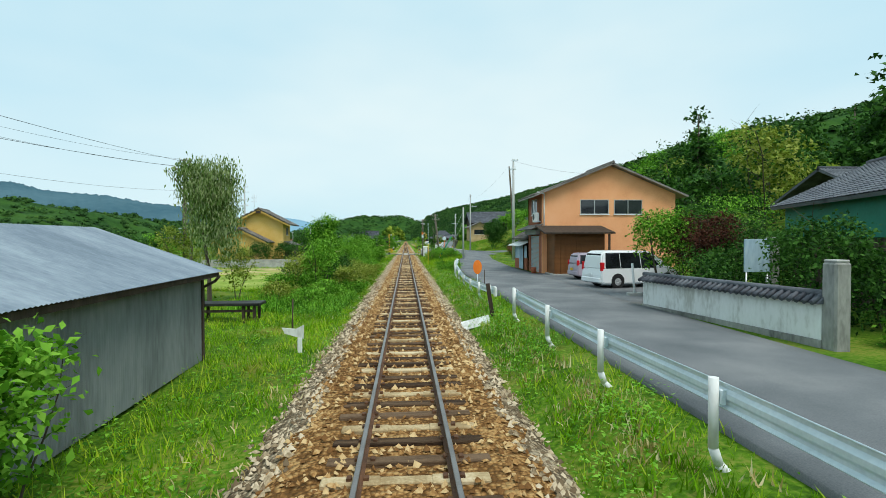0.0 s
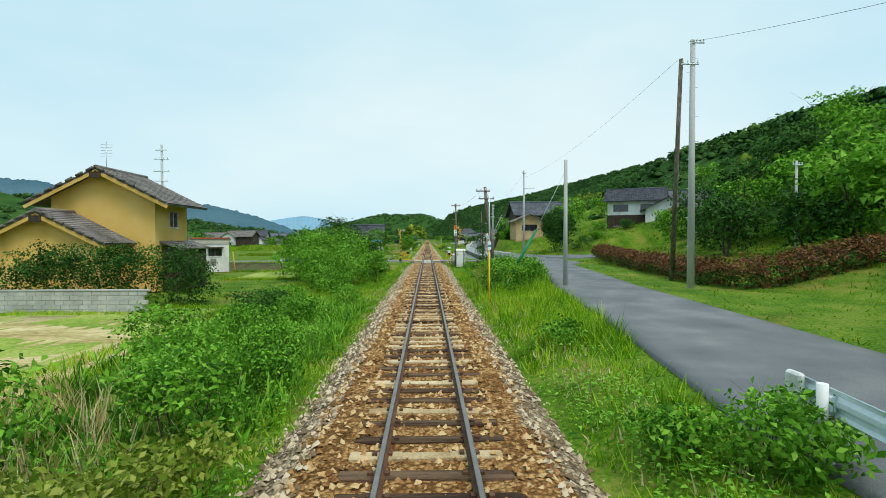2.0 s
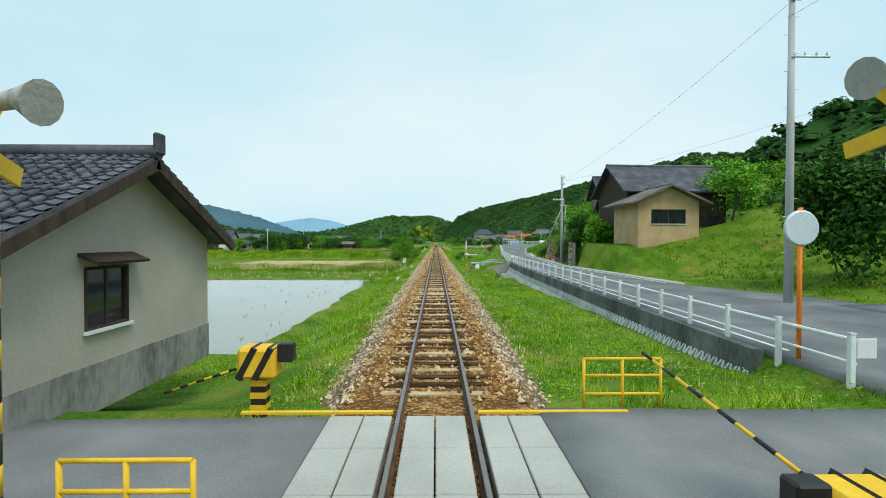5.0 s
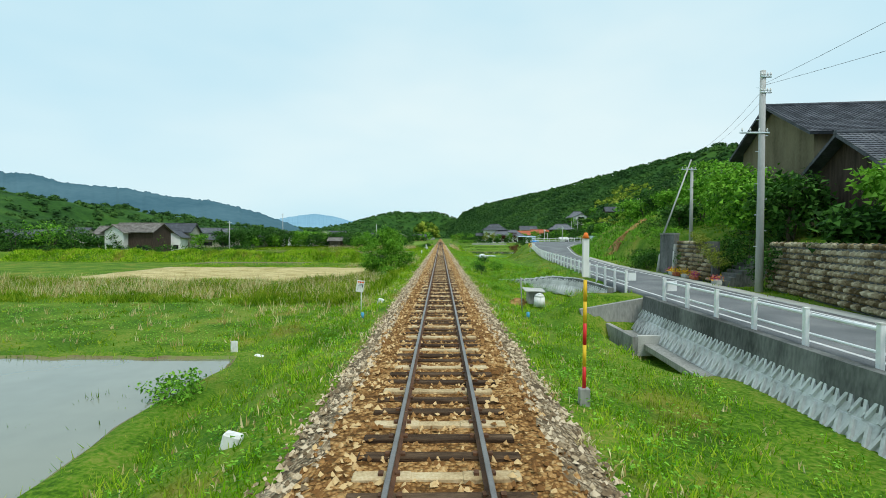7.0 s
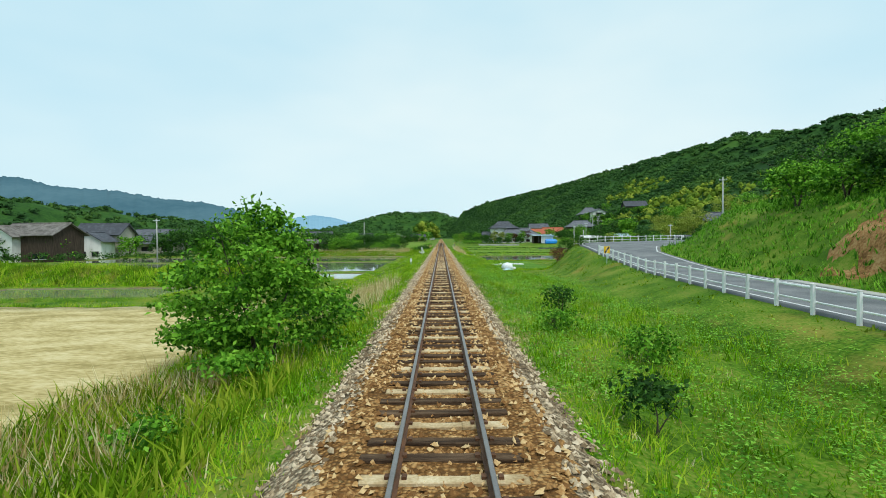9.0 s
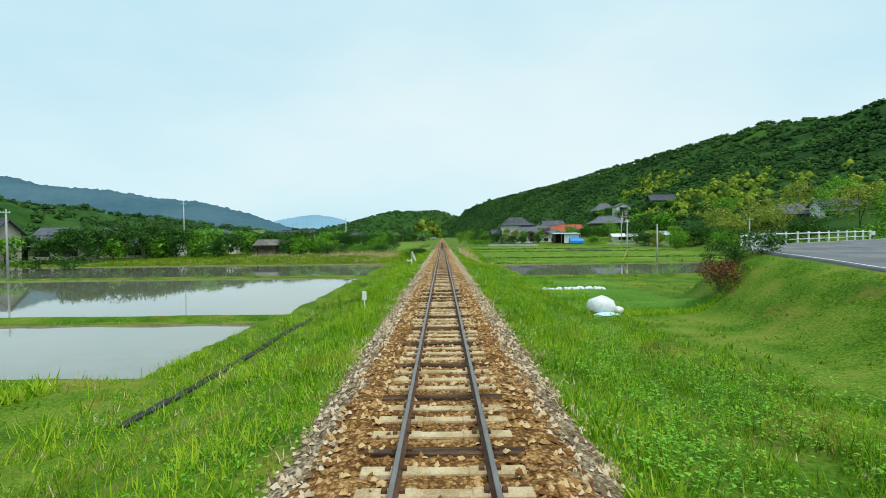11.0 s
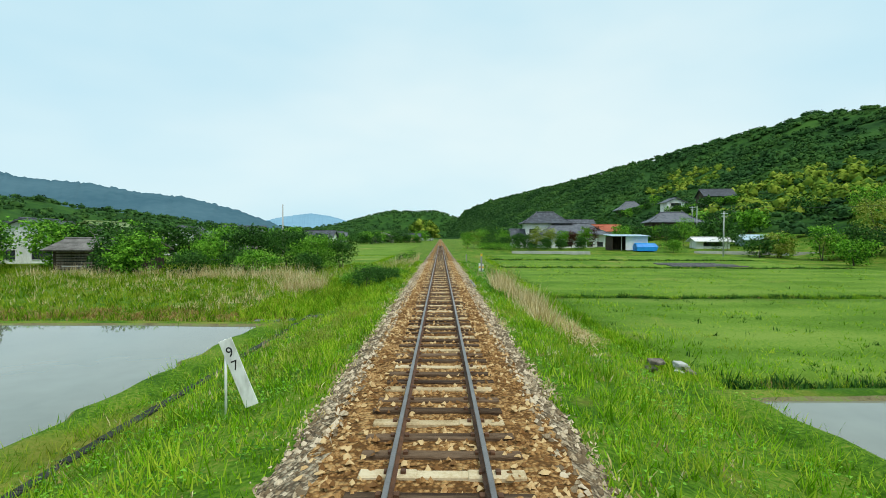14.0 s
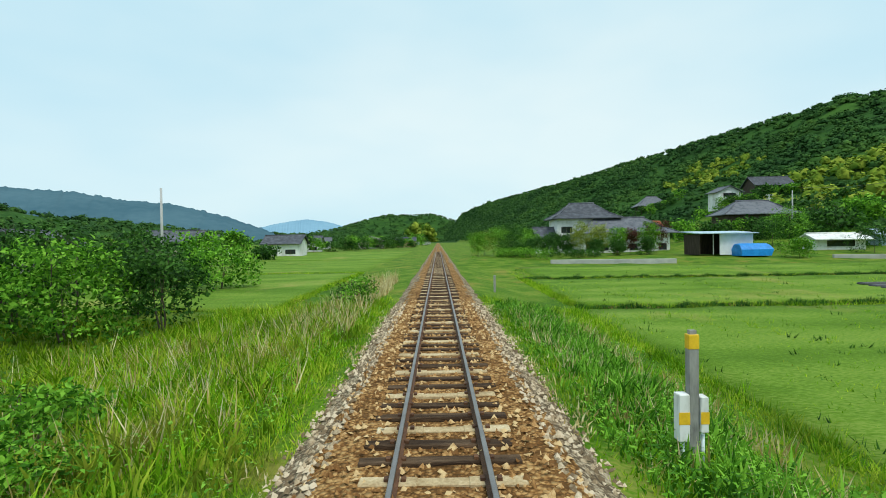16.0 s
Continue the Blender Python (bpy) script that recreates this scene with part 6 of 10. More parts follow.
        capb = ((X0, c, ridge + 0.05), (X1, c, ridge + 0.05))
    else:
        c = (x0 + x1) / 2 if ridge_at is None else ridge_at
        Y0, Y1 = y0 - gable_over, y1 + gable_over
        k0, k1 = (ridge - eave) / (c - x0), (ridge - eave) / (x1 - c)
        sl = [((x0 - over, Y1, eave - over * k0), (x0 - over, Y0, eave - over * k0), (c, Y0, ridge), (c, Y1, ridge)),
              ((x1 + over, Y0, eave - over * k1), (x1 + over, Y1, eave - over * k1), (c, Y1, ridge), (c, Y0, ridge))]
        capb = ((c, Y0, ridge + 0.05), (c, Y1, ridge + 0.05))
    out = []
    for s in sl:
        s = [(p[0], p[1], p[2] + thick * 1.2) for p in s]
        out.append(part("roof", tiled(*s, t=thick) if fine else slab(*s, thick), m, t))
    if cap:
        part("ridge_cap", rod(*[(p[0], p[1], p[2] + thick) for p in capb], 0.14, n=8), m, t)
    return out


def pole(x, y, h, m=None, r0=0.17, r1=0.10, arms=((0.93, 0.9, 0),), lean=(0, 0), label="grey concrete utility pole with a steel crossarm", name="utility_pole", z=None, extra=True, turn=0):
    z = float(ground(x, y)) if z is None else z
    t = thing(name, (x, y, z), label, "utility pole")
    top = (lean[0], lean[1], h)
    part("shaft", rod((0, 0, -0.3), top, r0, r1, 14), m or M_POLE, t)
    for f, half, side in arms:
        c = Vector((lean[0] * f, lean[1] * f, h * f))
        a = radians(turn)
        d = Vector((math.cos(a), math.sin(a), 0))
        bm = bmesh.new()
        tube(bm, c - d * half * (1 - side) + Vector((0, -0.12, 0)), c + d * half * (1 + side) + Vector((0, -0.12, 0)), 0.045, n=6)
        arm = part("crossarm", bm, M_GALV if m is None else M_WOODPOLE, t)
        for k in (-0.85, -0.3, 0.3, 0.85):
            p = c + d * half * (k + side) + Vector((0, -0.12, 0.04))
            ins = bmesh.new()
            tube(ins, p, p + Vector((0, 0, 0.05)), 0.02, n=6)
            tube(ins, p + Vector((0, 0, 0.05)), p + Vector((0, 0, 0.10)), 0.05, 0.04, 8)
            tube(ins, p + Vector((0, 0, 0.10)), p + Vector((0, 0, 0.16)), 0.04, 0.025, 8)
            part("insulator", ins, M_PLASTER, arm)
    if extra:
        bm = bmesh.new()
        for k in range(int(h / 0.9)):
            zz = 2.2 + k * 0.75
            if zz > h - 0.4:
                break
            s = 1 if k % 2 else -1
            tube(bm, (lean[0] * zz / h, lean[1] * zz / h, zz), (lean[0] * zz / h + s * 0.3, lean[1] * zz / h, zz), 0.012, n=5)
        part("climbing_steps", bm, M_GALV, t)
    return t


def cable(points, sag, r=0.008, label="thin black overhead cable between poles"):
    """An overhead cable that sags between its ends."""
    t = None
    bm = bmesh.new()
    for a, b in zip(points, points[1:]):
        a, b = Vector(a), Vector(b)
        d = (b - a).cross(Vector((0, 0, 1))).normalized()
        rings = []
        for k in range(13):
            f = k / 12
            p = a.lerp(b, f) - Vector((0, 0, sag * 4 * f * (1 - f)))
            rings.append([bm.verts.new(p + o * r) for o in (d, Vector((0, 0, 1)), -d, Vector((0, 0, -1)))])
        for p, q in zip(rings, rings[1:]):
            for i in range(4):
                bm.faces.new([p[i], p[(i + 1) % 4], q[(i + 1) % 4], q[i]])
    return tagged(link("overhead_cable", bm, M_BLACK), label, "cable")


def stripes(x, y, z0, z1, r, n, parent, first=M_BLACK):
    """Black and yellow bands, one on top of another."""
    for k in range(n):
        a, b = z0 + (z1 - z0) * k / n, z0 + (z1 - z0) * (k + 1) / n
        other = M_YELLOW if first is M_BLACK else M_BLACK
        part("stripe_band", rod((x, y, a), (x, y, b), r, n=12), first if k % 2 == 0 else other, parent)


def sweep(profile, path):
    """A section (across, up) carried along a path of (x, y, z) points in plan."""
    bm = bmesh.new()
    rings = []
    for i, p in enumerate(path):
        q0, q1 = Vector(path[max(0, i - 1)]), Vector(path[min(len(path) - 1, i + 1)])
        d = (q1 - q0)
        d.z = 0
        d.normalize()
        nrm = Vector((d.y, -d.x, 0))
        rings.append([bm.verts.new(Vector(p) + nrm * u + Vector((0, 0, v))) for u, v in profile])
    m = len(profile)
    for a, b in zip(rings, rings[1:]):
        for i in range(m):
            bm.faces.new([a[i], a[(i + 1) % m], b[(i + 1) % m], b[i]])
    bm.faces.new(rings[0][::-1])
    bm.faces.new(rings[-1])
    bmesh.ops.recalc_face_normals(bm, faces=bm.faces[:])
    return bm


# ---------------------------------------------------------------- roadside guardrail
BEAM = [(0.0, 0.0), (0.05, 0.03), (0.05, 0.09), (0.01, 0.13), (0.01, 0.18), (0.05, 0.22), (0.05, 0.28), (0.0, 0.31), (-0.006, 0.30), (0.042, 0.272), (0.042, 0.228), (0.002, 0.184),
        (0.002, 0.126), (0.042, 0.082), (0.042, 0.038), (-0.006, 0.01)]


def guardrail(posts, label):
    x0, y0, z0 = posts[0]
    t = thing("guardrail", (x0, y0, 0), label, "guardrail", "guardrails along the road")
    path = [(p[0] - x0 + 0.09, p[1] - y0, p[2] - 0.30) for p in posts]
    path = [(path[0][0] + 0.05, path[0][1] - 0.5, path[0][2])] + path + [(path[-1][0] + 0.08, path[-1][1] + 0.6, path[-1][2])]
    part("beam", sweep(BEAM, path), M_GALV, t, "white galvanised corrugated beam")
    for k, (x, y, zt) in enumerate(posts):
        g = float(ground(x, y)) - 0.2
        bm = bmesh.new()
        top = Vector((x - x0 - 0.02, y - y0, zt + 0.06))
        low = Vector((x - x0 - 0.02, y - y0, g + 0.5))
        tube(bm, low, top, 0.057, n=12)
        knee, toe = low + Vector((0.07, 0, -0.2)), low + Vector((0.30, -0.03, -0.42))
        tube(bm, knee, low, 0.055, 0.057, 12)
        tube(bm, toe, knee, 0.05, 0.055, 12)
        p = part("post", bm, M_WHITE_D, t)
        part("bracket", bx(x - x0 + 0.03, x - x0 + 0.10, y - y0 - 0.06, y - y0 + 0.06, zt - 0.25, zt - 0.07, 0.01), M_GALV, p)
    for k, end in ((0, -1), (-1, 1)):
        x, y, zt = posts[k]
        part("end_wing", bx(x - x0 + 0.06, x - x0 + 0.16, y - y0 + end * 0.55 - 0.1, y - y0 + end * 0.55 + 0.16, zt - 0.34, zt + 0.04, 0.03), M_WHITE_D, t)


guardrail([(3.55, -5.0, 1.0), (3.55, -1.5, 1.0), (3.55, 2.0, 1.0), (3.55, 5.4, 1.0), (3.55, 8.7, 0.95), (3.55, 12.1, 0.95), (3.58, 16.0, 0.97)], "white-posted steel guardrail between verge and road")
guardrail([(3.25, 18.9, 0.85), (3.3, 22.0, 0.7), (3.3, 25.0, 0.6), (3.35, 28.4, 0.55), (3.42, 31.6, 0.65), (3.5, 34.4, 0.85), (3.7, 37.0, 0.95), (4.0, 39.6, 0.98), (4.4, 42.3, 0.98)],
          "weathered steel guardrail with bent white posts")
t = thing("delineator", (3.8, 26.0, 0.0), "round orange road delineator on a thin post", "road sign")
part("post", rod((0, 0, -0.2), (0, 0, 1.0), 0.022), M_GALV, t)
bm = bmesh.new()
tube(bm, (0, -0.03, 1.18), (0, 0.03, 1.18), 0.37, n=24)
part("disc", place(bm, Matrix.Diagonal((0.62, 1, 1.02, 1))), M_ORANGE, t)
bm = bmesh.new()
tube(bm, (0, -0.04, 1.2), (0, -0.031, 1.2), 0.29, n=20)
part("reflector", place(bm, Matrix.Diagonal((0.62, 1, 1.0, 1))), M_ORANGE, t)
t = thing("marker_stake", (3.95, 24.6, 0.05), "thin dark stake beside the guardrail", "stake")
part("stake", rod((0, 0, -0.2), (0, 0, 1.1), 0.02), M_DARKWOOD, t)

# ---------------------------------------------------------------- grey shed by the line
t = thing("shed", (-5.45, 13.6, -0.55), "low grey corrugated shed with a blue-grey metal roof", "shed", turn=2.2)
L, W = 20.0, 5.6
part("wall", wave_sheet((0, -L, 0), (0, 0, 0), (0, 0, 2.45)), M_CORR, t)
part("wall", wave_sheet((0.0, 0, 0), (-W, 0, 0), (0, 0, 2.5)), M_CORR, t)
part("back_wall", bx(-W - 0.08, -W, -L, 0, 0, 2.45), M_CORR, t)
part("gable_wall", prism(bmesh.new(), [(-W, 2.45), (0, 2.45), (-W / 2, 3.5)], "y", -0.06, 0.0), M_CORR, t)
for s in (0, 1):
    bm = wave_sheet((0.45, -L - 0.3, 2.36), (0.45, 0.35, 2.36), (-W / 2 - 0.45, 0, 1.2), 0.10, 0.022)
    if s:
        bm.transform(Matrix.Translation((-W, 0, 0)) @ Matrix.Diagonal((-1, 1, 1, 1)))
    part("roof", bm, M_TIN, t)
part("corner_trim", bx(-0.06, 0.05, -0.06, 0.05, -0.1, 2.42), M_DARKWOOD, t)
part("fascia", bx(0.30, 0.36, -L, 0.3, 2.22, 2.33), M_DARKWOOD, t)
bm = bmesh.new()
tube(bm, (0.42, 0.15, 2.25), (0.3, 0.15, 2.1), 0.04)
tube(bm, (0.3, 0.15, 2.1), (0.02, 0.05, 1.95), 0.04)
tube(bm, (0.02, 0.05, 1.95), (0.02, 0.05, 1.4), 0.04)
part("drainpipe", bm, M_DARKWOOD, t)
t = thing("work_table", (-7.7, 20.3, -0.6), "long low dark table standing in the grass", "table")
part("tabletop", bx(-1.95, 1.95, -0.5, 0.45, 0.68, 0.79, 0.015), M_BLACK, t)
for sx in (-1.7, -0.3, 1.3, 1.72):
    for sy in (-0.35, 0.3):
        part("leg", bx(sx - 0.05, sx + 0.05, sy - 0.05, sy + 0.05, -0.35, 0.68), M_DARKWOOD, t)
part("brace", bx(-1.7, 1.72, -0.37, -0.33, 0.42, 0.52), M_DARKWOOD, t)
t = thing("trackside_marker", (-3.05, 14.4, float(ground(-3.05, 14.4))), "white painted wedge marker on a short post", "marker")
part("post", bx(-0.06, 0.06, -0.05, 0.05, -0.2, 0.45, 0.01), M_WHITE_D, t)
bm = bmesh.new()
prism(bm, [(-0.5, 0.74), (-0.42, 0.58), (0.1, 0.42), (0.12, 0.82), (-0.12, 0.70)], "y", -0.03, 0.03)
part("board", bm, M_WHITE_D, t)
t = thing("fallen_panel", (2.42, 16.9, float(ground(2.42, 16.9))), "bent pale steel panel lying beside the guardrail", "panel")
part("panel", place(bx(-0.5, 0.5, -0.2, 0.2, -0.012, 0.012, 0.004), Matrix.Translation((0, 0, 0.2)) @ Matrix.Rotation(radians(-14), 4, "Y") @ Matrix.Rotation(radians(38), 4, "X")), M_WHITE_D, t)
part("bent_edge", place(bx(0.5, 0.95, -0.1, 0.12, -0.012, 0.012, 0.004), Matrix.Translation((0.05, 0.05, 0.22)) @ Matrix.Rotation(radians(16), 4, "Y") @ Matrix.Rotation(radians(30), 4, "X")), M_WHITE_D, t)
t = thing("stake", (3.05, 17.1, float(ground(3.05, 17.1))), "leaning dark weathered plank stake", "stake")
part("plank", place(bx(-0.07, 0.07, -0.02, 0.02, -0.2, 1.25, 0.006), Matrix.Rotation(radians(-9), 4, "Y")), M_DARKWOOD, t)
t = thing("stake", (-3.78, 16.7, float(ground(-3.78, 16.7))), "thin dark stake standing in the grass", "stake")
part("stake", rod((0, 0, -0.2), (0.02, 0, 1.3), 0.03, 0.024, 8), M_DARKWOOD, t)
t = thing("post", (10.2, 21.3, 0.13), "white painted post on a concrete foot", "post")
part("post", rod((0, 0, 0.1), (-0.12, 0, 1.45), 0.05, n=10), M_WHITE, t)
part("foot", bx(-0.32, 0.3, -0.15, 0.15, -0.05, 0.14, 0.015), M_CONC_L, t)

# ---------------------------------------------------------------- orange house
t = thing("house", (10.15, 36.1, 0.1), "two-storey orange house with a brown shuttered front", "house")
part("wall", wall_with_holes(10.3, 0, 6.0, 0.18, [(2.9, 5.1, 4.45, 5.55), (5.5, 7.7, 4.45, 5.55)], (5.2, 8.1)), M_ORWALL, t, "orange mortar gable wall")
m_side = Matrix.Translation((0, 4.2, 0)) @ Matrix.Rotation(radians(-90), 4, "Z")
# this side wall is a darker red-brown than the gable wall
part("wall", place(wall_with_holes(4.02, 0, 6.0, 0.18, [(1.15, 2.75, 4.5, 5.7), (0.7, 3.3, 0.05, 2.9)]), m_side), M_ORWALL_D, t, "dark red-brown side wall")
part("wall", bx(10.12, 10.3, 0.181, 4.2, 0, 6.0), M_ORWALL, t)
part("wall", place(wall_with_holes(10.3, 0, 6.0, 0.18, [], (5.2, 8.1)), Matrix.Translation((0, 4.02, 0))), M_ORWALL, t)
window(t, 2.9, 5.1, 4.45, 5.55, 0)
window(t, 5.5, 7.7, 4.45, 5.55, 0)
window(t, 1.15, 2.75, 4.5, 5.7, 0, m_side)
gable_roof(t, 0, 10.3, 0, 4.2, 6.0, 8.1, "y", M_TILE_D, 0.75, 0.55, 0.12, True, 5.2)
# metal roller shutter in the side wall
sh = part("roller_shutter", bmesh.new(), M_SHUTTER, t)
for k in range(28):
    part("slat", place(bx(0.7, 3.3, 0.06, 0.075, 0.06 + k * 0.10, 0.145 + k * 0.10, 0.004), m_side), M_SHUTTER, sh)
part("canopy", place(slab((-0.1, -0.95, 3.35), (4.4, -0.95, 3.35), (4.4, 0.0, 3.75), (-0.1, 0.0, 3.75), 0.07), m_side), M_TILE_D, t, "grey corrugated canopy")
part("canopy_box", place(bx(0.4, 3.6, -0.35, -0.001, 2.95, 3.33, 0.02), m_side), M_SHUTTER, t)
# brown shop front under a lean-to
sf = part("shop_front", bx(0.35, 4.0, -1.9, -0.002, 0.12, 3.0), M_BROWNDOOR, t, "dark brown slatted shop front")
for k in range(10):
    part("batten", bx(0.40 + k * 0.385, 0.45 + k * 0.385, -1.925, -1.901, 0.15, 2.95), M_BROWNDOOR, sf)
part("plinth", bx(0.2, 4.3, -2.05, -0.002, -0.1, 0.12, 0.01), M_PAVE, t)
part("lean_to_roof", slab((-0.55, -2.6, 3.05), (4.5, -2.6, 3.05), (4.5, -0.01, 3.6), (-0.55, -0.01, 3.6), 0.1), M_DARKWOOD, t, "dark lean-to roof")
part("lean_to_post", bx(4.1, 4.22, -2.4, -2.28, -0.1, 2.95), M_DARKWOOD, t)
part("gutter", rod((-0.78, -0.5, 5.72), (-0.78, 4.2, 5.72), 0.05, n=8), M_CONC, t)
bm = bmesh.new()
for a, b in (((0.12, -0.08, 5.95), (0.12, -0.08, 3.3)), ((0.12, -0.08, 5.95), (-0.5, -0.5, 6.05))):
    tube(bm, a, b, 0.045)
part("downpipe", bm, M_WHITE_D, t, "white downpipe")
ac = part("air_conditioner", place(bx(2.95, 3.75, -0.42, -0.1, 3.95, 4.6, 0.02), m_side), M_WHITE_D, t, "pale outdoor air conditioner unit")
bm = bmesh.new()
tube(bm, (3.3, -0.435, 4.27), (3.3, -0.421, 4.27), 0.24, n=20)
part("fan_grille", place(bm, m_side), M_BLACK, ac)
part("bracket", place(bx(2.95, 3.75, -0.42, -0.001, 3.88, 3.949), m_side), M_GALV, ac)
t = thing("flower_pot", (9.55, 36.3, 0.13), "small rust-red pot beside the road", "pot")
part("pot", rod((0, 0, 0), (0, 0, 0.45), 0.16, 0.2, 14), M_TILE_RED, t)

# lower rear range of the orange house, with its lean-to store
t = thing("outbuilding", (10.6, 40.6, 0.1), "old outbuilding with a sagging grey tiled roof", "house")
part("wall", bx(0, 6.0, 0, 4.6, 0, 2.9), M_DARKWOOD, t)
gable_roof(t, 0, 6.0, 0, 4.6, 2.9, 4.5, "y", M_TILE_D, 0.7, 0.3, 0.12, True)
t = thing("lean_to_store", (9.98, 40.6, 0.1), "lean-to store of faded blue sheet with a white roof", "shed")
part("wall", wave_sheet((0.1, 4.2, 0.9), (0.1, 2.4, 0.9), (0, 0, 1.2), 0.09), M_BLUETIN, t)
part("base_wall", bx(0.06, 0.16, 2.4, 4.2, 0, 0.9), M_ORWALL_D, t)
part("door", wave_sheet((0.03, 2.4, 0.05), (0.03, 0.9, 0.05), (0, 0, 2.05), 0.09), M_BLUETIN, t)
part("wall", bx(0.1, 0.2, 0.0, 0.85, 0, 1.0), M_ORWALL_D, t)
part("wall", wave_sheet((0.1, 0.85, 1.0), (0.1, 0.0, 1.0), (0, 0, 1.05), 0.09), M_BLUETIN, t)
part("post", bx(0.0, 0.1, 0.80, 0.90, 0, 2.2), M_DARKWOOD, t)
part("end_wall", bx(0.15, 0.85, 4.15, 4.25, 0, 2.3), M_BLUETIN, t)
part("roof", slab((-0.55, -0.1, 2.05), (-0.55, 4.6, 2.05), (0.85, 4.6, 2.62), (0.85, -0.1, 2.62), 0.05), M_WHITE_D, t, "white sheet roof")


# ---------------------------------------------------------------- parked cars
def car(x, y, turn, length, width, height, paint, label, van=True):
    """A parked car, nose towards its +x."""
    t = thing("car", (x, y, 0.16), label, "car", turn=turn)
    l, w, h = length, width, height
    low = [(-0.5, 0.28), (-0.5, 0.62), (-0.488, 0.98 if van else 0.95), (0.24, 0.97), (0.40, 0.90), (0.462, 0.80), (0.495, 0.62), (0.5, 0.34), (0.47, 0.2), (-0.46, 0.2)]
    bm = bmesh.new()
    rings = []
    for f, tuck in ((-0.5, 0.06), (-0.46, 0.0), (0.46, 0.0), (0.5, 0.06)):
        rings.append([bm.verts.new((px * (l - tuck * 2), f * w, pz + (0.03 if tuck else 0))) for px, pz in low])
    for a, b in zip(rings, rings[1:]):
        for i in range(len(low)):
            bm.faces.new([a[i], a[(i + 1) % len(low)], b[(i + 1) % len(low)], b[i]])
    bm.faces.new(rings[0][::-1])
    bm.faces.new(rings[-1])
    bmesh.ops.recalc_face_normals(bm, faces=bm.faces[:])
    bmesh.ops.bevel(bm, geom=bm.edges[:], offset=0.035, segments=2, affect="EDGES")
    body = part("body", bm, paint, t, smooth=False)
    nose = 0.40 if van else 0.36
    cab = [(-0.488, 0.95), (-0.47, h - 0.22), (-0.44, h - 0.04), (-0.36, h), (0.0, h - 0.01), (0.10, h - 0.05), (0.155, h - 0.13), (nose, 0.93)]
    bm = bmesh.new()
    r0 = [bm.verts.new((px * l, -w * (0.485 - 0.11 * (pz - 0.95) / (h - 0.95)), pz)) for px, pz in cab]
    r1 = [bm.verts.new((px * l, w * (0.485 - 0.11 * (pz - 0.95) / (h - 0.95)), pz)) for px, pz in cab]
    for i in range(len(cab)):
        bm.faces.new([r0[i], r0[(i + 1) % len(cab)], r1[(i + 1) % len(cab)], r1[i]])
    bm.faces.new(r0[::-1])
    bm.faces.new(r1)
    bmesh.ops.recalc_face_normals(bm, faces=bm.faces[:])
    bmesh.ops.bevel(bm, geom=bm.edges[:], offset=0.075, segments=3, affect="EDGES")
    part("cabin", bm, paint, t, smooth=False)
    # windscreen, and black discs that paint the shade in the wheel wells
    bm = bmesh.new()
    za, zb = 1.02, h - 0.17
    xa, xb = (nose + (0.155 - nose) * (z_ - 0.93) / (h - 1.06) for z_ in (za, zb))
    bm.faces.new([bm.verts.new(p) for p in ((xa * l + 0.03, -w * 0.42, za), (xa * l + 0.03, w * 0.42, za), (xb * l + 0.03, w * 0.36, zb), (xb * l + 0.03, -w * 0.36, zb))])
    bmesh.ops.solidify(bm, geom=bm.faces[:], thickness=0.006)
    part("windscreen", bm, M_GLASSDK, t)
    for px in (-0.30, 0.31):
        for sy_ in (-1, 1):
            part("wheel_arch", rod((px * l, sy_ * (w * 0.5 - 0.1), 0.36), (px * l, sy_ * (w * 0.5 + 0.004), 0.36), 0.385, n=24), M_BLACK, t)
    # glass stands a few millimetres proud of the cabin
    for s in (-1, 1):
        for a, b in ((-0.455, -0.262), (-0.256, -0.012), (-0.004, 0.245)):
            zt = h - 0.13
            z0 = 1.0
            def side(px, pz):
                return (px * l, s * (w * (0.485 - 0.11 * (pz - 0.95) / (h - 0.95)) + 0.006), pz)
            b_top = min(b, 0.115)
            bm = bmesh.new()
            q = [side(a + (0.012 if a < -0.4 else 0), z0), side(b, z0), side(b_top, zt), side(a + (0.03 if a < -0.4 else 0), zt)]
            bm.faces.new([bm.verts.new(p) for p in q])
            bmesh.ops.solidify(bm, geom=bm.faces[:], thickness=0.004)
            part("side_window", bm, M_GLASSDK, t)
        part("mirror", bx(0.17 * l, 0.17 * l + 0.1, s * w * 0.5 if s > 0 else -w * 0.5 - 0.16, w * 0.5 + 0.16 if s > 0 else -w * 0.5, 1.0, 1.14, 0.02), paint, t)
        part("door_handle", bx(-0.03 * l, -0.03 * l + 0.18, s * w * 0.5 - (0 if s > 0 else 0.02), s * w * 0.5 + (0.02 if s > 0 else 0), 0.86, 0.89), paint, t)
        part("tail_lamp", bx(-0.495 * l - 0.01, -0.455 * l, s * w * 0.49 - (0.13 if s > 0 else -0.0), s * w * 0.49 + (0.0 if s > 0 else 0.13), 0.88, 1.32 if van else 1.2, 0.02), M_TAIL, t, "red tail lamp")
        part("headlamp", bx(0.44 * l, 0.485 * l, s * w * 0.46 - 0.12, s * w * 0.46 + 0.08, 0.62, 0.76, 0.02), M_GLASSDK, t)
    bm = bmesh.new()
    bm.faces.new([bm.verts.new(p) for p in ((-0.4825 * l, -w * 0.36, 1.02), (-0.4825 * l, w * 0.36, 1.02), (-0.463 * l, w * 0.34, h - 0.16), (-0.463 * l, -w * 0.34, h - 0.16))])
    bmesh.ops.solidify(bm, geom=bm.faces[:], thickness=0.01)
    part("rear_window", bm, M_GLASSDK, t)
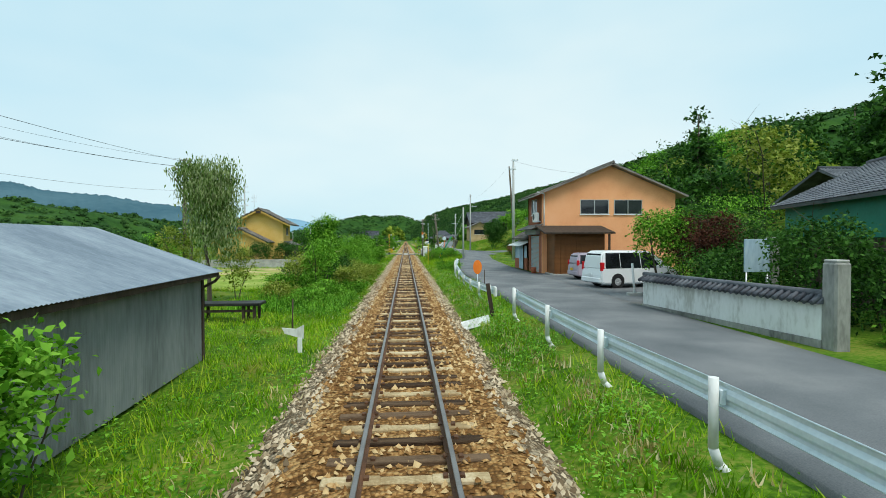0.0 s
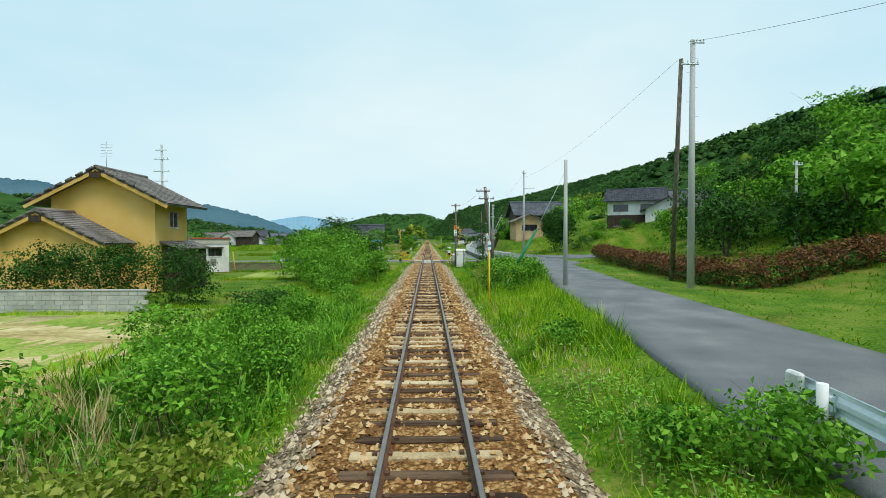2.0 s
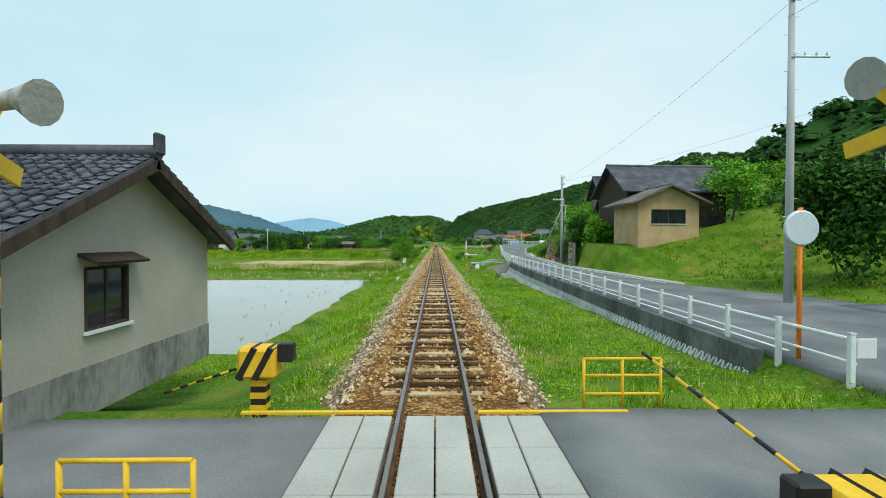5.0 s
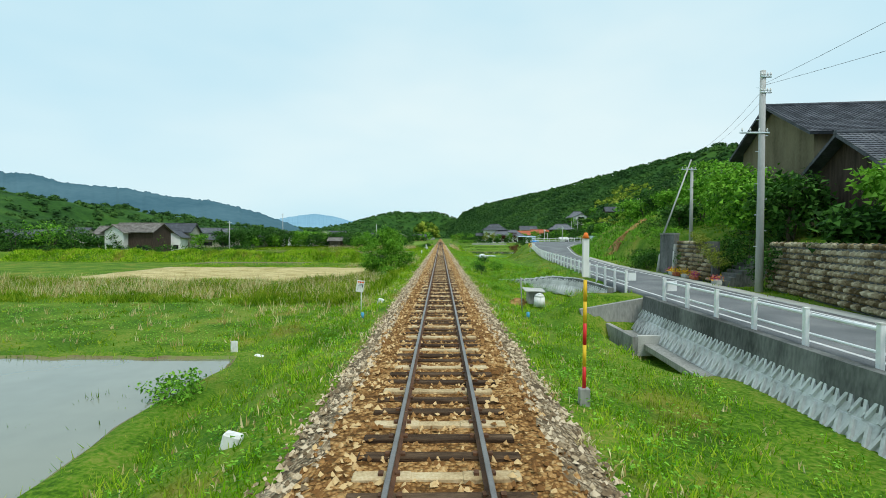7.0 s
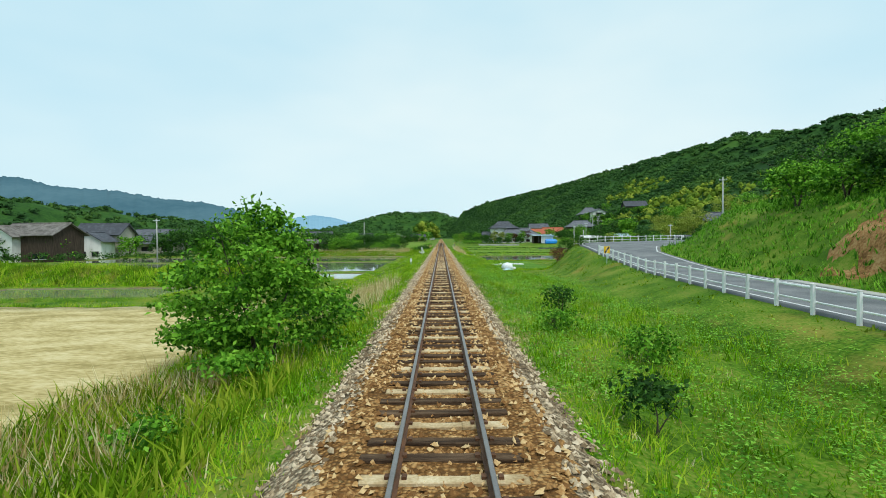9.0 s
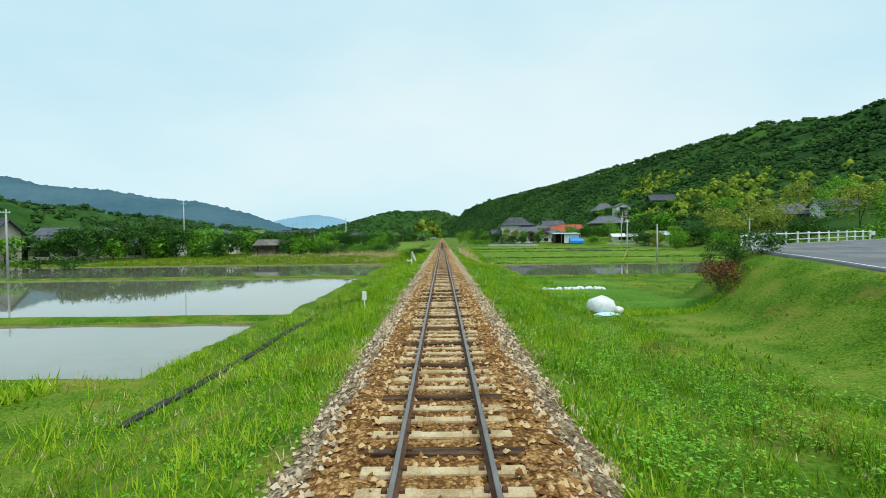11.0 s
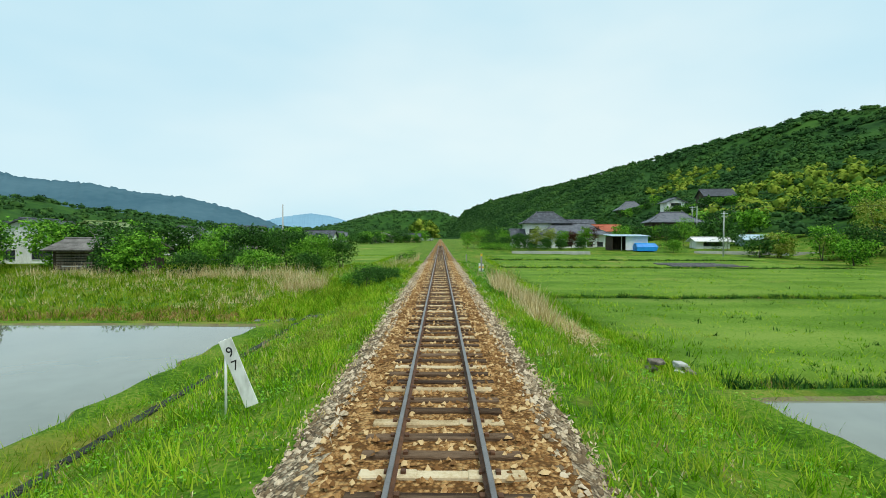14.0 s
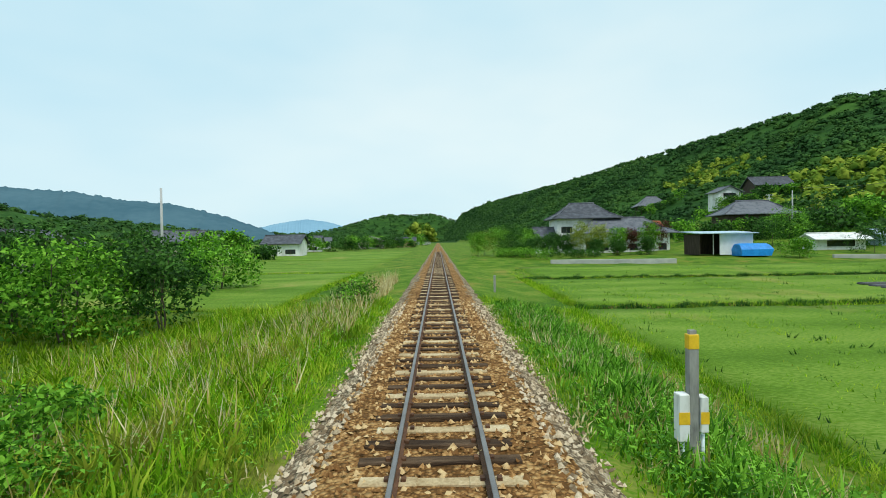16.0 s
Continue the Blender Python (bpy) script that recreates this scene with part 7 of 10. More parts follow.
    part("bumper", bx(-0.51 * l, -0.47 * l, -w * 0.46, w * 0.46, 0.28, 0.52, 0.03), paint, t)
    part("number_plate", bx(-0.512 * l - 0.012, -0.511 * l, -0.17, 0.17, 0.56, 0.72), M_WHITE if van else M_YELLOW, t)
    for px in (-0.30, 0.31):
        for s in (-1, 1):
            bm = bmesh.new()
            tube(bm, (px * l, s * (w * 0.5 - 0.18), 0.32), (px * l, s * (w * 0.5 + 0.012), 0.32), 0.32, n=24)
            bmesh.ops.bevel(bm, geom=[e for e in bm.edges if e.calc_face_angle(0) > 1], offset=0.03, segments=2, affect="EDGES")
            tyre = part("wheel", bm, M_RUBBER, t, "black tyre on an alloy rim")
            bm = bmesh.new()
            tube(bm, (px * l, s * (w * 0.5 + 0.0), 0.32), (px * l, s * (w * 0.5 + 0.02), 0.32), 0.19, n=20)
            for k in range(5):
                a = k * 2 * math.pi / 5
                tube(bm, (px * l, s * (w * 0.5 + 0.024), 0.32), (px * l + 0.17 * math.cos(a), s * (w * 0.5 + 0.024), 0.32 + 0.17 * math.sin(a)), 0.025, n=6)
            part("rim", bm, M_RIM, tyre)
    return t


car(12.1, 25.7, 12, 4.95, 1.85, 1.92, M_CARWHITE, "white minivan parked nose-in on the forecourt")
car(12.3, 30.6, 4, 3.6, 1.55, 1.66, M_CARPINK, "pale mauve small car parked beside the minivan", van=False)

# ---------------------------------------------------------------- garden wall, pillar and garden
t = thing("garden_wall", (8.95, 18.0, 0.1), "white plastered garden wall with grey tile coping", "wall", turn=8.0)
WL = 7.0
# duller white puts the tone of the wall's shadow side into its colour
part("wall", bx(0.0, 0.22, -WL, 0, 0.12, 0.98, 0.01), M_WHITE_D, t, "white plaster wall in a duller shadow-side tone")
part("footing", bx(-0.04, 0.26, -WL - 0.02, 0.02, -0.25, 0.12, 0.01), M_CONC, t)
coping = part("coping", prism(bmesh.new(), [(-0.16, 1.0), (0.38, 1.0), (0.20, 1.16), (0.11, 1.2), (0.02, 1.16)], "y", -WL - 0.05, 0.1), M_TILE, t, "dark grey tile coping")
tile_me = bpy.data.meshes.new("coping_tile")
bm = bmesh.new()
tube(bm, (-0.24, 0, 1.02), (0.05, 0, 1.19), 0.062, 0.055, 7)
bm.to_mesh(tile_me)
bm.free()
tile_me.materials.append(M_TILE)
for k in range(34):
    o = new("coping_tile", tile_me)
    o.parent = coping
    o.matrix_basis = pose(0, -WL + 0.05 + k * 0.208, 0)
part("ridge_tile", rod((0.11, -WL - 0.05, 1.24), (0.11, 0.1, 1.24), 0.085, n=8), M_TILE, t)
t = thing("gate_pillar", (10.15, 10.9, 0.1), "rough grey stone gate pillar", "pillar")
part("pillar", bx(-0.21, 0.21, -0.21, 0.21, -0.2, 2.0, 0.05), M_CONC, t)
part("cap", bx(-0.18, 0.18, -0.18, 0.18, 2.0, 2.06, 0.02), M_CONC_L, t)
t = thing("gate_pillar", (11.75, 15.0, 0.1), "slim grey stone post beside the notice board", "pillar")
part("pillar", bx(-0.15, 0.15, -0.15, 0.15, -0.2, 2.6, 0.03), M_CONC, t)
t = thing("notice_board", (11.15, 14.9, 0.1), "blue-white notice board on posts in the garden", "sign")
part("panel", bx(-0.42, 0.42, -0.03, 0.03, 1.5, 2.55, 0.01), M_BLUETIN, t)
for sx in (-0.35, 0.35):
    part("post", rod((sx, 0, -0.1), (sx, 0, 1.5), 0.03), M_ALU, t)
tree("garden_tree", 10.9, 20.6, 3.9, 1.25, M_LEAF, "clipped green garden tree above the wall", 5200, 0.12, 6, 501, 0.3, 1, 0.08)
tree("garden_tree", 12.3, 19.4, 3.7, 1.45, M_LEAF_R, "dark red maple in the front garden", 4600, 0.12, 6, 502, 0.2, 1, 0.08)
tree("garden_tree", 11.6, 12.9, 3.3, 1.4, M_LEAF_D, "layered dark garden pine beside the gate", 4200, 0.13, 7, 503, 0.25, 1, 0.09)
for k, (x, y, h, rd, m) in enumerate(((10.6, 16.0, 1.8, 0.8, M_LEAF_D), (11.4, 17.6, 2.2, 1.0, M_LEAF_D), (12.6, 15.6, 2.6, 1.2, M_LEAF_D), (13.9, 13.2, 2.4, 1.1, M_LEAF_D), (14.8, 25, 4.4, 1.8, M_LEAF_D), (13.2, 18.2, 3.2, 1.4, M_LEAF_D), (14.6, 21.5, 3.8, 1.7, M_LEAF_D), (16.3, 24.4, 4.2, 1.8, M_LEAF_D),
                                      (13.7, 17, 3.0, 1.4, M_LEAF_D), (12.2, 10.6, 1.0, 0.7, M_LEAF), (18.5, 26, 5, 2.2, M_LEAF_L), (14.4, 19.2, 3.6, 1.6, M_LEAF_D))):
    tree("garden_bush", x, y, h, rd, m, "dense green garden shrub behind the wall", 2400, 0.13, 5, 520 + k, 0.04, 3, 0.03)
t = thing("farmhouse", (14.6, 10.8, 0.1), "green-boarded house with a grey tiled roof", "house", turn=-17.6)
part("wall", bx(0, 7, 0, 12, 0, 2.6), M_DARKWOOD, t)
for yy in (-0.1, 11.95):
    part("gable_wall", prism(bmesh.new(), [(0, 4.1), (7, 4.1), (3.5, 5.75)], "y", yy, yy + 0.15), M_GREEN, t)
part("upper_wall", bx(-0.1, 7.1, -0.1, 12.1, 2.6, 4.1), M_GREEN, t, "green painted boards")
gable_roof(t, 0, 7, 0, 12, 4.2, 5.9, "y", M_TILE, 0.6, 0.5, 0.15)
t = thing("farmhouse", (31, 30, 2.0), "large grey-roofed house among the trees", "house")
part("wall", bx(0, 12, 0, 8, -2, 3.6), M_DARKWOOD, t)
gable_roof(t, 0, 12, 0, 8, 3.6, 5.6, "x", M_TILE, 1.0, 0.9, 0.18)

# ---------------------------------------------------------------- yellow house and its neighbours
t = thing("house", (-22.3, 67.0, -0.52), "ochre two-storey house with brown tiled gables", "house")
t.matrix_basis = t.matrix_basis @ Matrix.Diagonal((0.93, 0.93, 0.93, 1))
part("wall", wall_with_holes(6.5, 0, 6.1, 0.18, [], (3.25, 7.75)), M_YELWALL, t, "ochre mortar gable wall")
m_e = Matrix.Translation((6.5, 0.181, 0)) @ Matrix.Rotation(radians(90), 4, "Z")
part("wall", place(wall_with_holes(4.019, 0, 6.1, 0.18, [(1.6, 2.7, 4.2, 5.3)]), m_e), M_YELWALL, t)
part("wall", bx(0, 0.18, 0.181, 4.2, 0, 6.1), M_YELWALL, t)
part("wall", place(wall_with_holes(6.14, 0, 6.1, 0.18, [], (3.07, 7.7)), Matrix.Translation((0.18, 4.02, 0))), M_YELWALL, t)
window(t, 1.6, 2.7, 4.2, 5.3, 0, m_e, 2)
gable_roof(t, 0, 6.5, 0, 4.2, 6.1, 7.75, "y", M_TILE_D, 1.2, 0.7, 0.14)
part("porch_wall", place(wall_with_holes(6.4, 0, 3.3, 0.16, [], (3.2, 4.9)), Matrix.Translation((-1.8, -2.6, 0))), M_YELWALL, t)
part("porch_side", bx(-1.8, -1.64, -2.44, 0, 0, 3.3), M_YELWALL, t)
part("porch_side", bx(4.44, 4.6, -2.44, 0, 0, 3.3), M_YELWALL, t)
gable_roof(t, -1.8, 4.6, -2.6, -0.05, 3.35, 4.95, "y", M_TILE_D, 0.7, 0.5, 0.12)
part("side_canopy", slab((6.5, 0.5, 3.3), (6.5, 5, 3.3), (7.9, 5, 2.8), (7.9, 0.5, 2.8), 0.1), M_TILE_D, t)
part("side_room", bx(6.51, 7.6, 0.8, 4.8, 0, 2.8), M_DARKWOOD, t)
bm = bmesh.new()
tube(bm, (1.6, 3, 7.2), (1.6, 3, 10.2), 0.03)
for k in range(5):
    tube(bm, (1.2, 3, 9.2 + k * 0.2), (2.0, 3, 9.2 + k * 0.2), 0.012, n=5)
part("aerial", bm, M_ALU, t)
for dx, wdt, top, sw in ((0, 6.5, 7.75, 6.1), (-1.8, 6.4, 4.9, 3.3)):
    yy = -0.72 if dx == 0 else -3.12
    ov, sl = (1.2, (7.75 - 6.1) / 3.25) if dx == 0 else (0.7, (4.95 - 3.35) / 3.2)
    for sg in (-1, 1):
        mid_x = dx + wdt / 2
        ex = mid_x + sg * (wdt / 2 + ov)
        ez = top - (wdt / 2 + ov) * sl
        part("bargeboard", slab((mid_x, yy, top + 0.02), (ex, yy, ez + 0.02), (ex, yy + 0.05, ez + 0.02), (mid_x, yy + 0.05, top + 0.02), 0.2), M_YELWALL, t)
        for k in range(7):
            f = (k + 0.5) / 7
            part("verge_tile", rod((mid_x + (ex - mid_x) * f - sg * 0.2, yy - 0.04, top + (ez - top) * f + 0.2 + sl * 0.2), (mid_x + (ex - mid_x) * f + sg * 0.2, yy - 0.04, top + (ez - top) * f + 0.2 - sl * 0.2), 0.09, 0.075, 7), M_TILE_D, t)
    part("gable_ornament", bx(mid_x - 0.35, mid_x + 0.35, yy - 0.03, yy - 0.001, top - 0.5, top - 0.12, 0.03), M_DARKWOOD, t)
t = thing("block_wall", (-24.2, 59.3, -0.75), "low pale blockwork garden wall", "wall")
part("footing", bx(0, 11.6, -0.06, 0.06, -0.3, 0.1), M_CONC, t)
block_me = bpy.data.meshes.new("block")
bm = bx(-0.193, 0.193, -0.075, 0.075, 0.0, 0.19, 0.008)
bm.to_mesh(block_me)
bm.free()
block_me.materials.append(M_CONC_L)
for j in range(5):
    for i in range(29):
        o = new("block", block_me)
        o.parent = t
        o.matrix_basis = pose(0.2 + i * 0.4 + (0.0 if j % 2 else 0.15), 0, 0.1 + j * 0.2)
part("coping", bx(-0.02, 11.85, -0.1, 0.1, 1.1, 1.17, 0.01), M_CONC_L, t)
t = thing("garage", (-22.07, 84.3, -0.55), "small cream flat-roofed hut with a rusty red roof edge", "hut", turn=31)
part("wall", wall_with_holes(3.1, 0, 3.2, 0.15, [(1.25, 2.45, 1.55, 2.3), (0.02, 0.62, 1.2, 2.35)]), M_PLASTER, t)
# right wall is darker cream: that side's shade is put into its colour
part("wall", bx(2.95, 3.1, 0.151, 5, 0, 3.2), M_CREAM, t)
part("wall", bx(0, 0.15, 0.151, 5, 0, 3.2), M_PLASTER, t)
part("wall", bx(0.151, 2.949, 4.85, 5, 0, 3.2), M_PLASTER, t)
part("roof", bx(-0.12, 3.22, -0.15, 5.1, 3.2, 3.34, 0.02), M_TILE_RED, t, "rusty red roof edge")
part("band", bx(-0.02, 3.12, -0.06, -0.001, 2.72, 3.19, 0.01), M_CREAM, t)
part("canopy", bx(1.15, 2.6, -0.3, -0.001, 2.34, 2.42), M_DARKWOOD, t)
part("shutter", bx(0.03, 0.61, 0.04, 0.07, 1.21, 2.34), M_SHUTTER, t)
part("lower_panel", bx(1.45, 1.95, -0.02, -0.001, 0.6, 1.3), M_CONC, t)
window(t, 1.25, 2.45, 1.55, 2.3, 0, None, 2, M_DARKWOOD)
t = thing("prop", (-18.9, 86.6, -0.5), "yellow pole leaning on the hut", "pole")
part("pole", rod((0, -0.5, 0), (-0.35, -0.2, 1.9), 0.04), M_YELLOW, t)
t = thing("carport", (-22.4, 78.6, -0.6), "low dark lean-to shelter with stacked timber", "shed", turn=12)
part("roof", slab((-6, 0, 2.55), (1.6, 0, 2.1), (1.6, 2.8, 2.3), (-6, 2.8, 2.75), 0.1), M_DARKWOOD, t, "dark sheet roof")
part("back_wall", bx(-5.8, 0.9, 2.5, 2.6, 0, 2.2), M_DARKWOOD, t)
for x in (-5.7, -2.4, 0.9):
    part("post", bx(x - 0.06, x + 0.06, 0.1, 0.22, -0.1, 2.15), M_DARKWOOD, t)
for k in range(5):
    part("plank", place(bx(-0.2, 3.4, 0.0, 0.16, 0, 0.045), Matrix.Translation((0.4 + 0.08 * k, 0.3 + 0.17 * (k % 2), 1.05 + 0.06 * k)) @ Matrix.Rotation(radians(2.0 * (k - 2)), 4, "Z")), M_WOODPOLE if k % 2 else M_TANWALL, t)
part("trestle", bx(1.2, 1.3, 0.2, 0.7, -0.1, 1.04), M_DARKWOOD, t)
part("trestle", bx(3.0, 3.1, 0.2, 0.7, -0.1, 1.04), M_DARKWOOD, t)
t = thing("water_tank", (-19.2, 77.2, -0.6), "blue-grey plastic tank standing in the grass", "tank", turn=20)
part("tank", bx(-0.55, 0.55, -0.4, 0.4, -0.05, 1.0, 0.06), M_BLUETIN, t)
part("lid", bx(-0.6, 0.6, -0.45, 0.45, 1.0, 1.06, 0.02), M_CONC_D, t)
t = thing("trough", (-21.0, 75.6, -0.6), "dark round tub full of water", "tub")
bm = rod((0, 0, -0.05), (0, 0, 0.75), 0.85, 0.95, 24)
part("tub", bm, M_CONC_D, t)
part("rim", rod((0, 0, 0.75), (0, 0, 0.8), 0.98, n=24), M_GALV, t)
pole(-29.3, 92.6, 13.4, None, 0.18, 0.11, ((0.95, 0.6, 0), (0.88, 0.8, 0), (0.78, 0.9, 0), (0.7, 0.7, 0)))
t = thing("rail_fence", (-19.5, 45.5, -0.6), "low white rail fence beside a bank", "fence")
for k in range(9):
    part("post", bx(-k * 1.6 - 0.06, -k * 1.6 + 0.06, -0.06 + k * 0.5, 0.06 + k * 0.5, -0.1, 0.8), M_WHITE_D, t)
for zz in (0.35, 0.68):
    part("rail", slab((0, 0.03, zz), (-12.8, 4.03, zz), (-12.8, 4.03, zz + 0.08), (0, 0.03, zz + 0.08), 0.04), M_WHITE_D, t)
pole(-12.7, 29.5, 7.9, M_WOODPOLE, 0.14, 0.09, ((0.93, 0.5, 0),), label="dark weathered wooden utility pole", extra=False)
pole(-18.7, 44.6, 10.4, M_WOODPOLE, 0.16, 0.10, ((0.98, 0.5, -0.6), (0.88, 0.4, -0.5), (0.72, 0.6, -0.5)), label="dark weathered wooden utility pole", extra=False)
for dz in (0, -0.6, -2.7):
    cable([(-19.2, 44.5, 9.7 + dz), (-26, 20, 9.9 + dz), (-30, -20, 10 + dz)], 0.6)
cable([(-12.7, 29.5, 7.2), (-18.7, 44.6, 8.0)], 0.4)
cable([(-12.7, 29.5, 7.2), (-14.0, -10, 7.6)], 0.7)
cable([(-12.9, 29.5, 6.9), (-15.2, -10, 6.2)], 0.7)

# ---------------------------------------------------------------- poles beside the road
pole(13.75, 62.3, 12.9, None, 0.19, 0.12, ((0.985, 0.3, 0.8), (0.9, 0.45, -0.4)))
pole(15.1, 67.0, 12.0, M_WOODPOLE, 0.15, 0.10, (), (-1.85, -4.5), "dark wooden stay pole leaning on its neighbour", extra=False)
pole(7.4, 63.2, 6.8, None, 0.12, 0.09, (), label="plain grey concrete pole", extra=False)
pole(27.9, 73.5, 6.6, None, 0.12, 0.08, ((0.95, 0.4, 0),), extra=False)
pole(14.7, 111.8, 13.0, None, 0.18, 0.11, ((0.97, 0.3, 0), (0.79, 0.8, 0.9)))
pole(3.2, 92.6, 7.0, M_WOODPOLE, 0.125, 0.09, ((0.965, 0.5, 0), (0.86, 0.3, 0)), label="weathered dark line-side pole with a small crossarm", z=-0.4)
w = pole(5.15, 74.6, 6.5, M_WOODPOLE, 0.135, 0.115, ((0.95, 0.55, -0.35), (0.86, 0.6, 0.0)), (-0.75, 0), "leaning old wooden pole with two crossarms", z=0.1)
t = thing("vine", (4.0, 74.4, 0.1), "dead vine climbing a thin prop", "climber")
part("prop", rod((0.3, 0, -0.2), (0.1, 0.1, 4.6), 0.06, 0.04), M_WOODPOLE, t)
link("foliage", leaves("foliage", [(0.1, 0, 2.4, 0.42, 1.0), (0.0, 0, 1.3, 0.4, 0.9), (0.2, 0, 3.4, 0.22, 0.8)], 1200, 0.1, 77), M_LEAF_D, t)
bm = bmesh.new()
rr = random.Random(3)
for k in range(7):
    p = Vector((0.2, 0, 1.2))
    while p.z < 5.6:
        q = p + Vector((rr.uniform(-0.12, 0.15), rr.uniform(-0.1, 0.1), 0.4))
        tube(bm, p, q, 0.012, n=4, caps=False)
        p = q
part("stem", bm, M_BARK, t)
t = thing("marker_post", (2.62, 57.8, float(ground(2.62, 57.8))), "thin post, yellow below and grey above, with a plate", "marker")
part("post", rod((0, 0, -0.2), (0, 0, 2.45), 0.032), M_YELLOW, t)
part("upper_post", rod((0, 0, 2.45), (0, 0, 4.95), 0.022), M_GALV, t)
part("plate", bx(-0.07, 0.07, -0.05, -0.036, 2.5, 2.86), M_WHITE, t, "white plate with a blue band")
part("plate_band", bx(-0.07, 0.07, -0.055, -0.0505, 2.62, 2.72), M_BLUEEDGE, t)
t = thing("guy_guard", (4.05, 63.0, 0.0), "green plastic sleeve over a slanting guy wire", "guy wire")
part("sleeve", rod((0.42, 0.15, 0.75), (1.86, 0.66, 3.1), 0.085, 0.075), M_GREENPIPE, t)
part("sleeve_foot", rod((0.32, 0.11, 0.55), (0.42, 0.15, 0.75), 0.06), M_YELLOW, t)
part("wire", rod((0, 0, -0.1), (0.32, 0.11, 0.55), 0.012, n=6), M_GALV, t)
part("wire", rod((1.86, 0.66, 3.1), (3.35, 0.2, 6.3), 0.012, n=6), M_GALV, t)
for a, b, s in (((13.0, 62.3, 11.9), (14.5, 111.8, 11.9), 0.9), ((13.5, 62.3, 12.8), (18, 36.5, 7.5), 0.5), ((14.7, 111.8, 12.6), (15.3, 150.8, 10.0), 0.6),
                ((4.0, 74.6, 6.2), (3.0, 92.6, 6.3), 0.3)):
    cable([a, b], s)


# clipped russet hedge along the lane
def hedge(pts, h, w, m, label, n, leaf, seed):
    x0, y0 = pts[0]
    t = thing("hedge", (x0, y0, float(ground(x0, y0))), label, "hedge")
    bl = []
    for (ax, ay), (bx_, by_) in zip(pts, pts[1:]):
        k = max(2, int(math.hypot(bx_ - ax, by_ - ay) / (w * 0.7)))
        for i in range(k):
            x, y = ax + (bx_ - ax) * i / k, ay + (by_ - ay) * i / k
            bl.append((x - x0, y - y0, float(ground(x, y)) - float(ground(x0, y0)) + h * 0.5, w * 0.55, h * 0.5))
    link("foliage", leaves("foliage", bl, n, leaf, seed, 0.6), m, t)
    if m is M_HEDGE:
        low = [(a, b, c - h * 0.22, d * 0.9, e * 0.7) for a, b, c, d, e in bl]
        link("lower_foliage", leaves("lower_foliage", low, n // 2, leaf, seed + 1, 0.7), M_LEAF_D, t, "dark green lower leaves")
    return t


hedge([(16.2, 64), (17.4, 74), (19.0, 84), (20.8, 94), (22.0, 99.5)], 1.45, 2.0, M_HEDGE, "low clipped russet hedge beside the lane", 22000, 0.16, 91)
hedge([(16.8, 62.2), (26, 63.5)], 1.6, 1.9, M_HEDGE, "russet hedge across the paddock", 6000, 0.16, 92)


# ---------------------------------------------------------------- level crossing
t = thing("crossing_deck", (0, 0, 0), "concrete level crossing deck with yellow edge lines", "crossing")
for x0, x1 in ((-1.6, -1.1), (-1.08, -0.66), (-0.44, -0.02), (0.0, 0.44), (0.66, 1.08), (1.1, 1.6)):
    for k in range(3):
        y0 = 95.45 + k * 1.17
        part("deck_panel", bx(x0, x1, y0, y0 + 1.15, -0.30, -0.004, 0.012), M_PAVE, t)
bm = bmesh.new()
for s in (-1, 1):
    prism(bm, [(94.9, -0.16), (95.44, -0.01), (95.44, -0.2), (94.9, -0.2)], "x", s * 0.22 - 0.2, s * 0.22 + 0.2)
part("ramp", bm, M_PAVE, t)
for y0 in (95.40, 99.05):
    for x0, x1 in ((-3.0, -0.66), (0.66, 3.0)):
        part("edge_line", bx(x0, x1, y0, y0 + 0.09, -0.02, 0.014), M_YELLOW, t)


def signal(x, y, h, s, label):
    """A striped crossing signal mast with crossbuck, bell and two lamps facing the road."""
    t = thing("crossing_signal", (x, y, -0.12), label, "crossing signal", "crossing signals")
    part("base", bx(-0.35, 0.35, -0.3, 0.3, -0.4, 0.12, 0.02), M_CONC, t)
    part("foot", rod((0, 0, 0.12), (0, 0, 0.5), 0.2, 0.075, 10), M_BLACK, t)
    stripes(0, 0, 0.5, h, 0.06, 15, t, M_YELLOW)
    for a in (32, -32):
        bm = bx(-0.02, 0.02, -0.62, 0.62, -0.075, 0.075)
        part("crossbuck_arm", place(bm, Matrix.Translation((-s * 0.12, 0, h - 0.42)) @ Matrix.Rotation(radians(a + 18), 4, "X") @ Matrix.Rotation(radians(14), 4, "Z")), M_YELLOW, t)
    bm = bmesh.new()
    tube(bm, (s * 0.08, -0.02, h - 0.12), (s * 0.26, -0.06, h - 0.1), 0.06, 0.07)
    tube(bm, (s * 0.26, -0.06, h - 0.1), (s * 0.46, -0.1, h - 0.14), 0.07, 0.16, 14)
    part("horn", bm, M_CONC_L, t)
    for zz in (h - 1.55, h - 1.05):
        part("arm", rod((0, 0, zz + 0.1), (-s * 0.35, 0, zz + 0.1), 0.03), M_BLACK, t)
    for k, dx in enumerate((-0.36, 0.12)):
        lamp = part("lamp", bx(-s * 0.36 - 0.2, -s * 0.36 + 0.2, dx - 0.02 + 0.1, dx + 0.06 + 0.1, h - 1.6, h - 1.2, 0.02), M_BLACK, t)
        part("hood", rod((-s * 0.36, dx + 0.1, h - 1.4), (-s * 0.36 - s * 0.3, dx + 0.1, h - 1.42), 0.15, 0.17, 12), M_BLACK, lamp)
        part("lens", rod((-s * 0.36 - s * 0.301, dx + 0.1, h - 1.42), (-s * 0.36 - s * 0.31, dx + 0.1, h - 1.42), 0.13, n=14), M_LENS, lamp, "dark red lens")
    return t


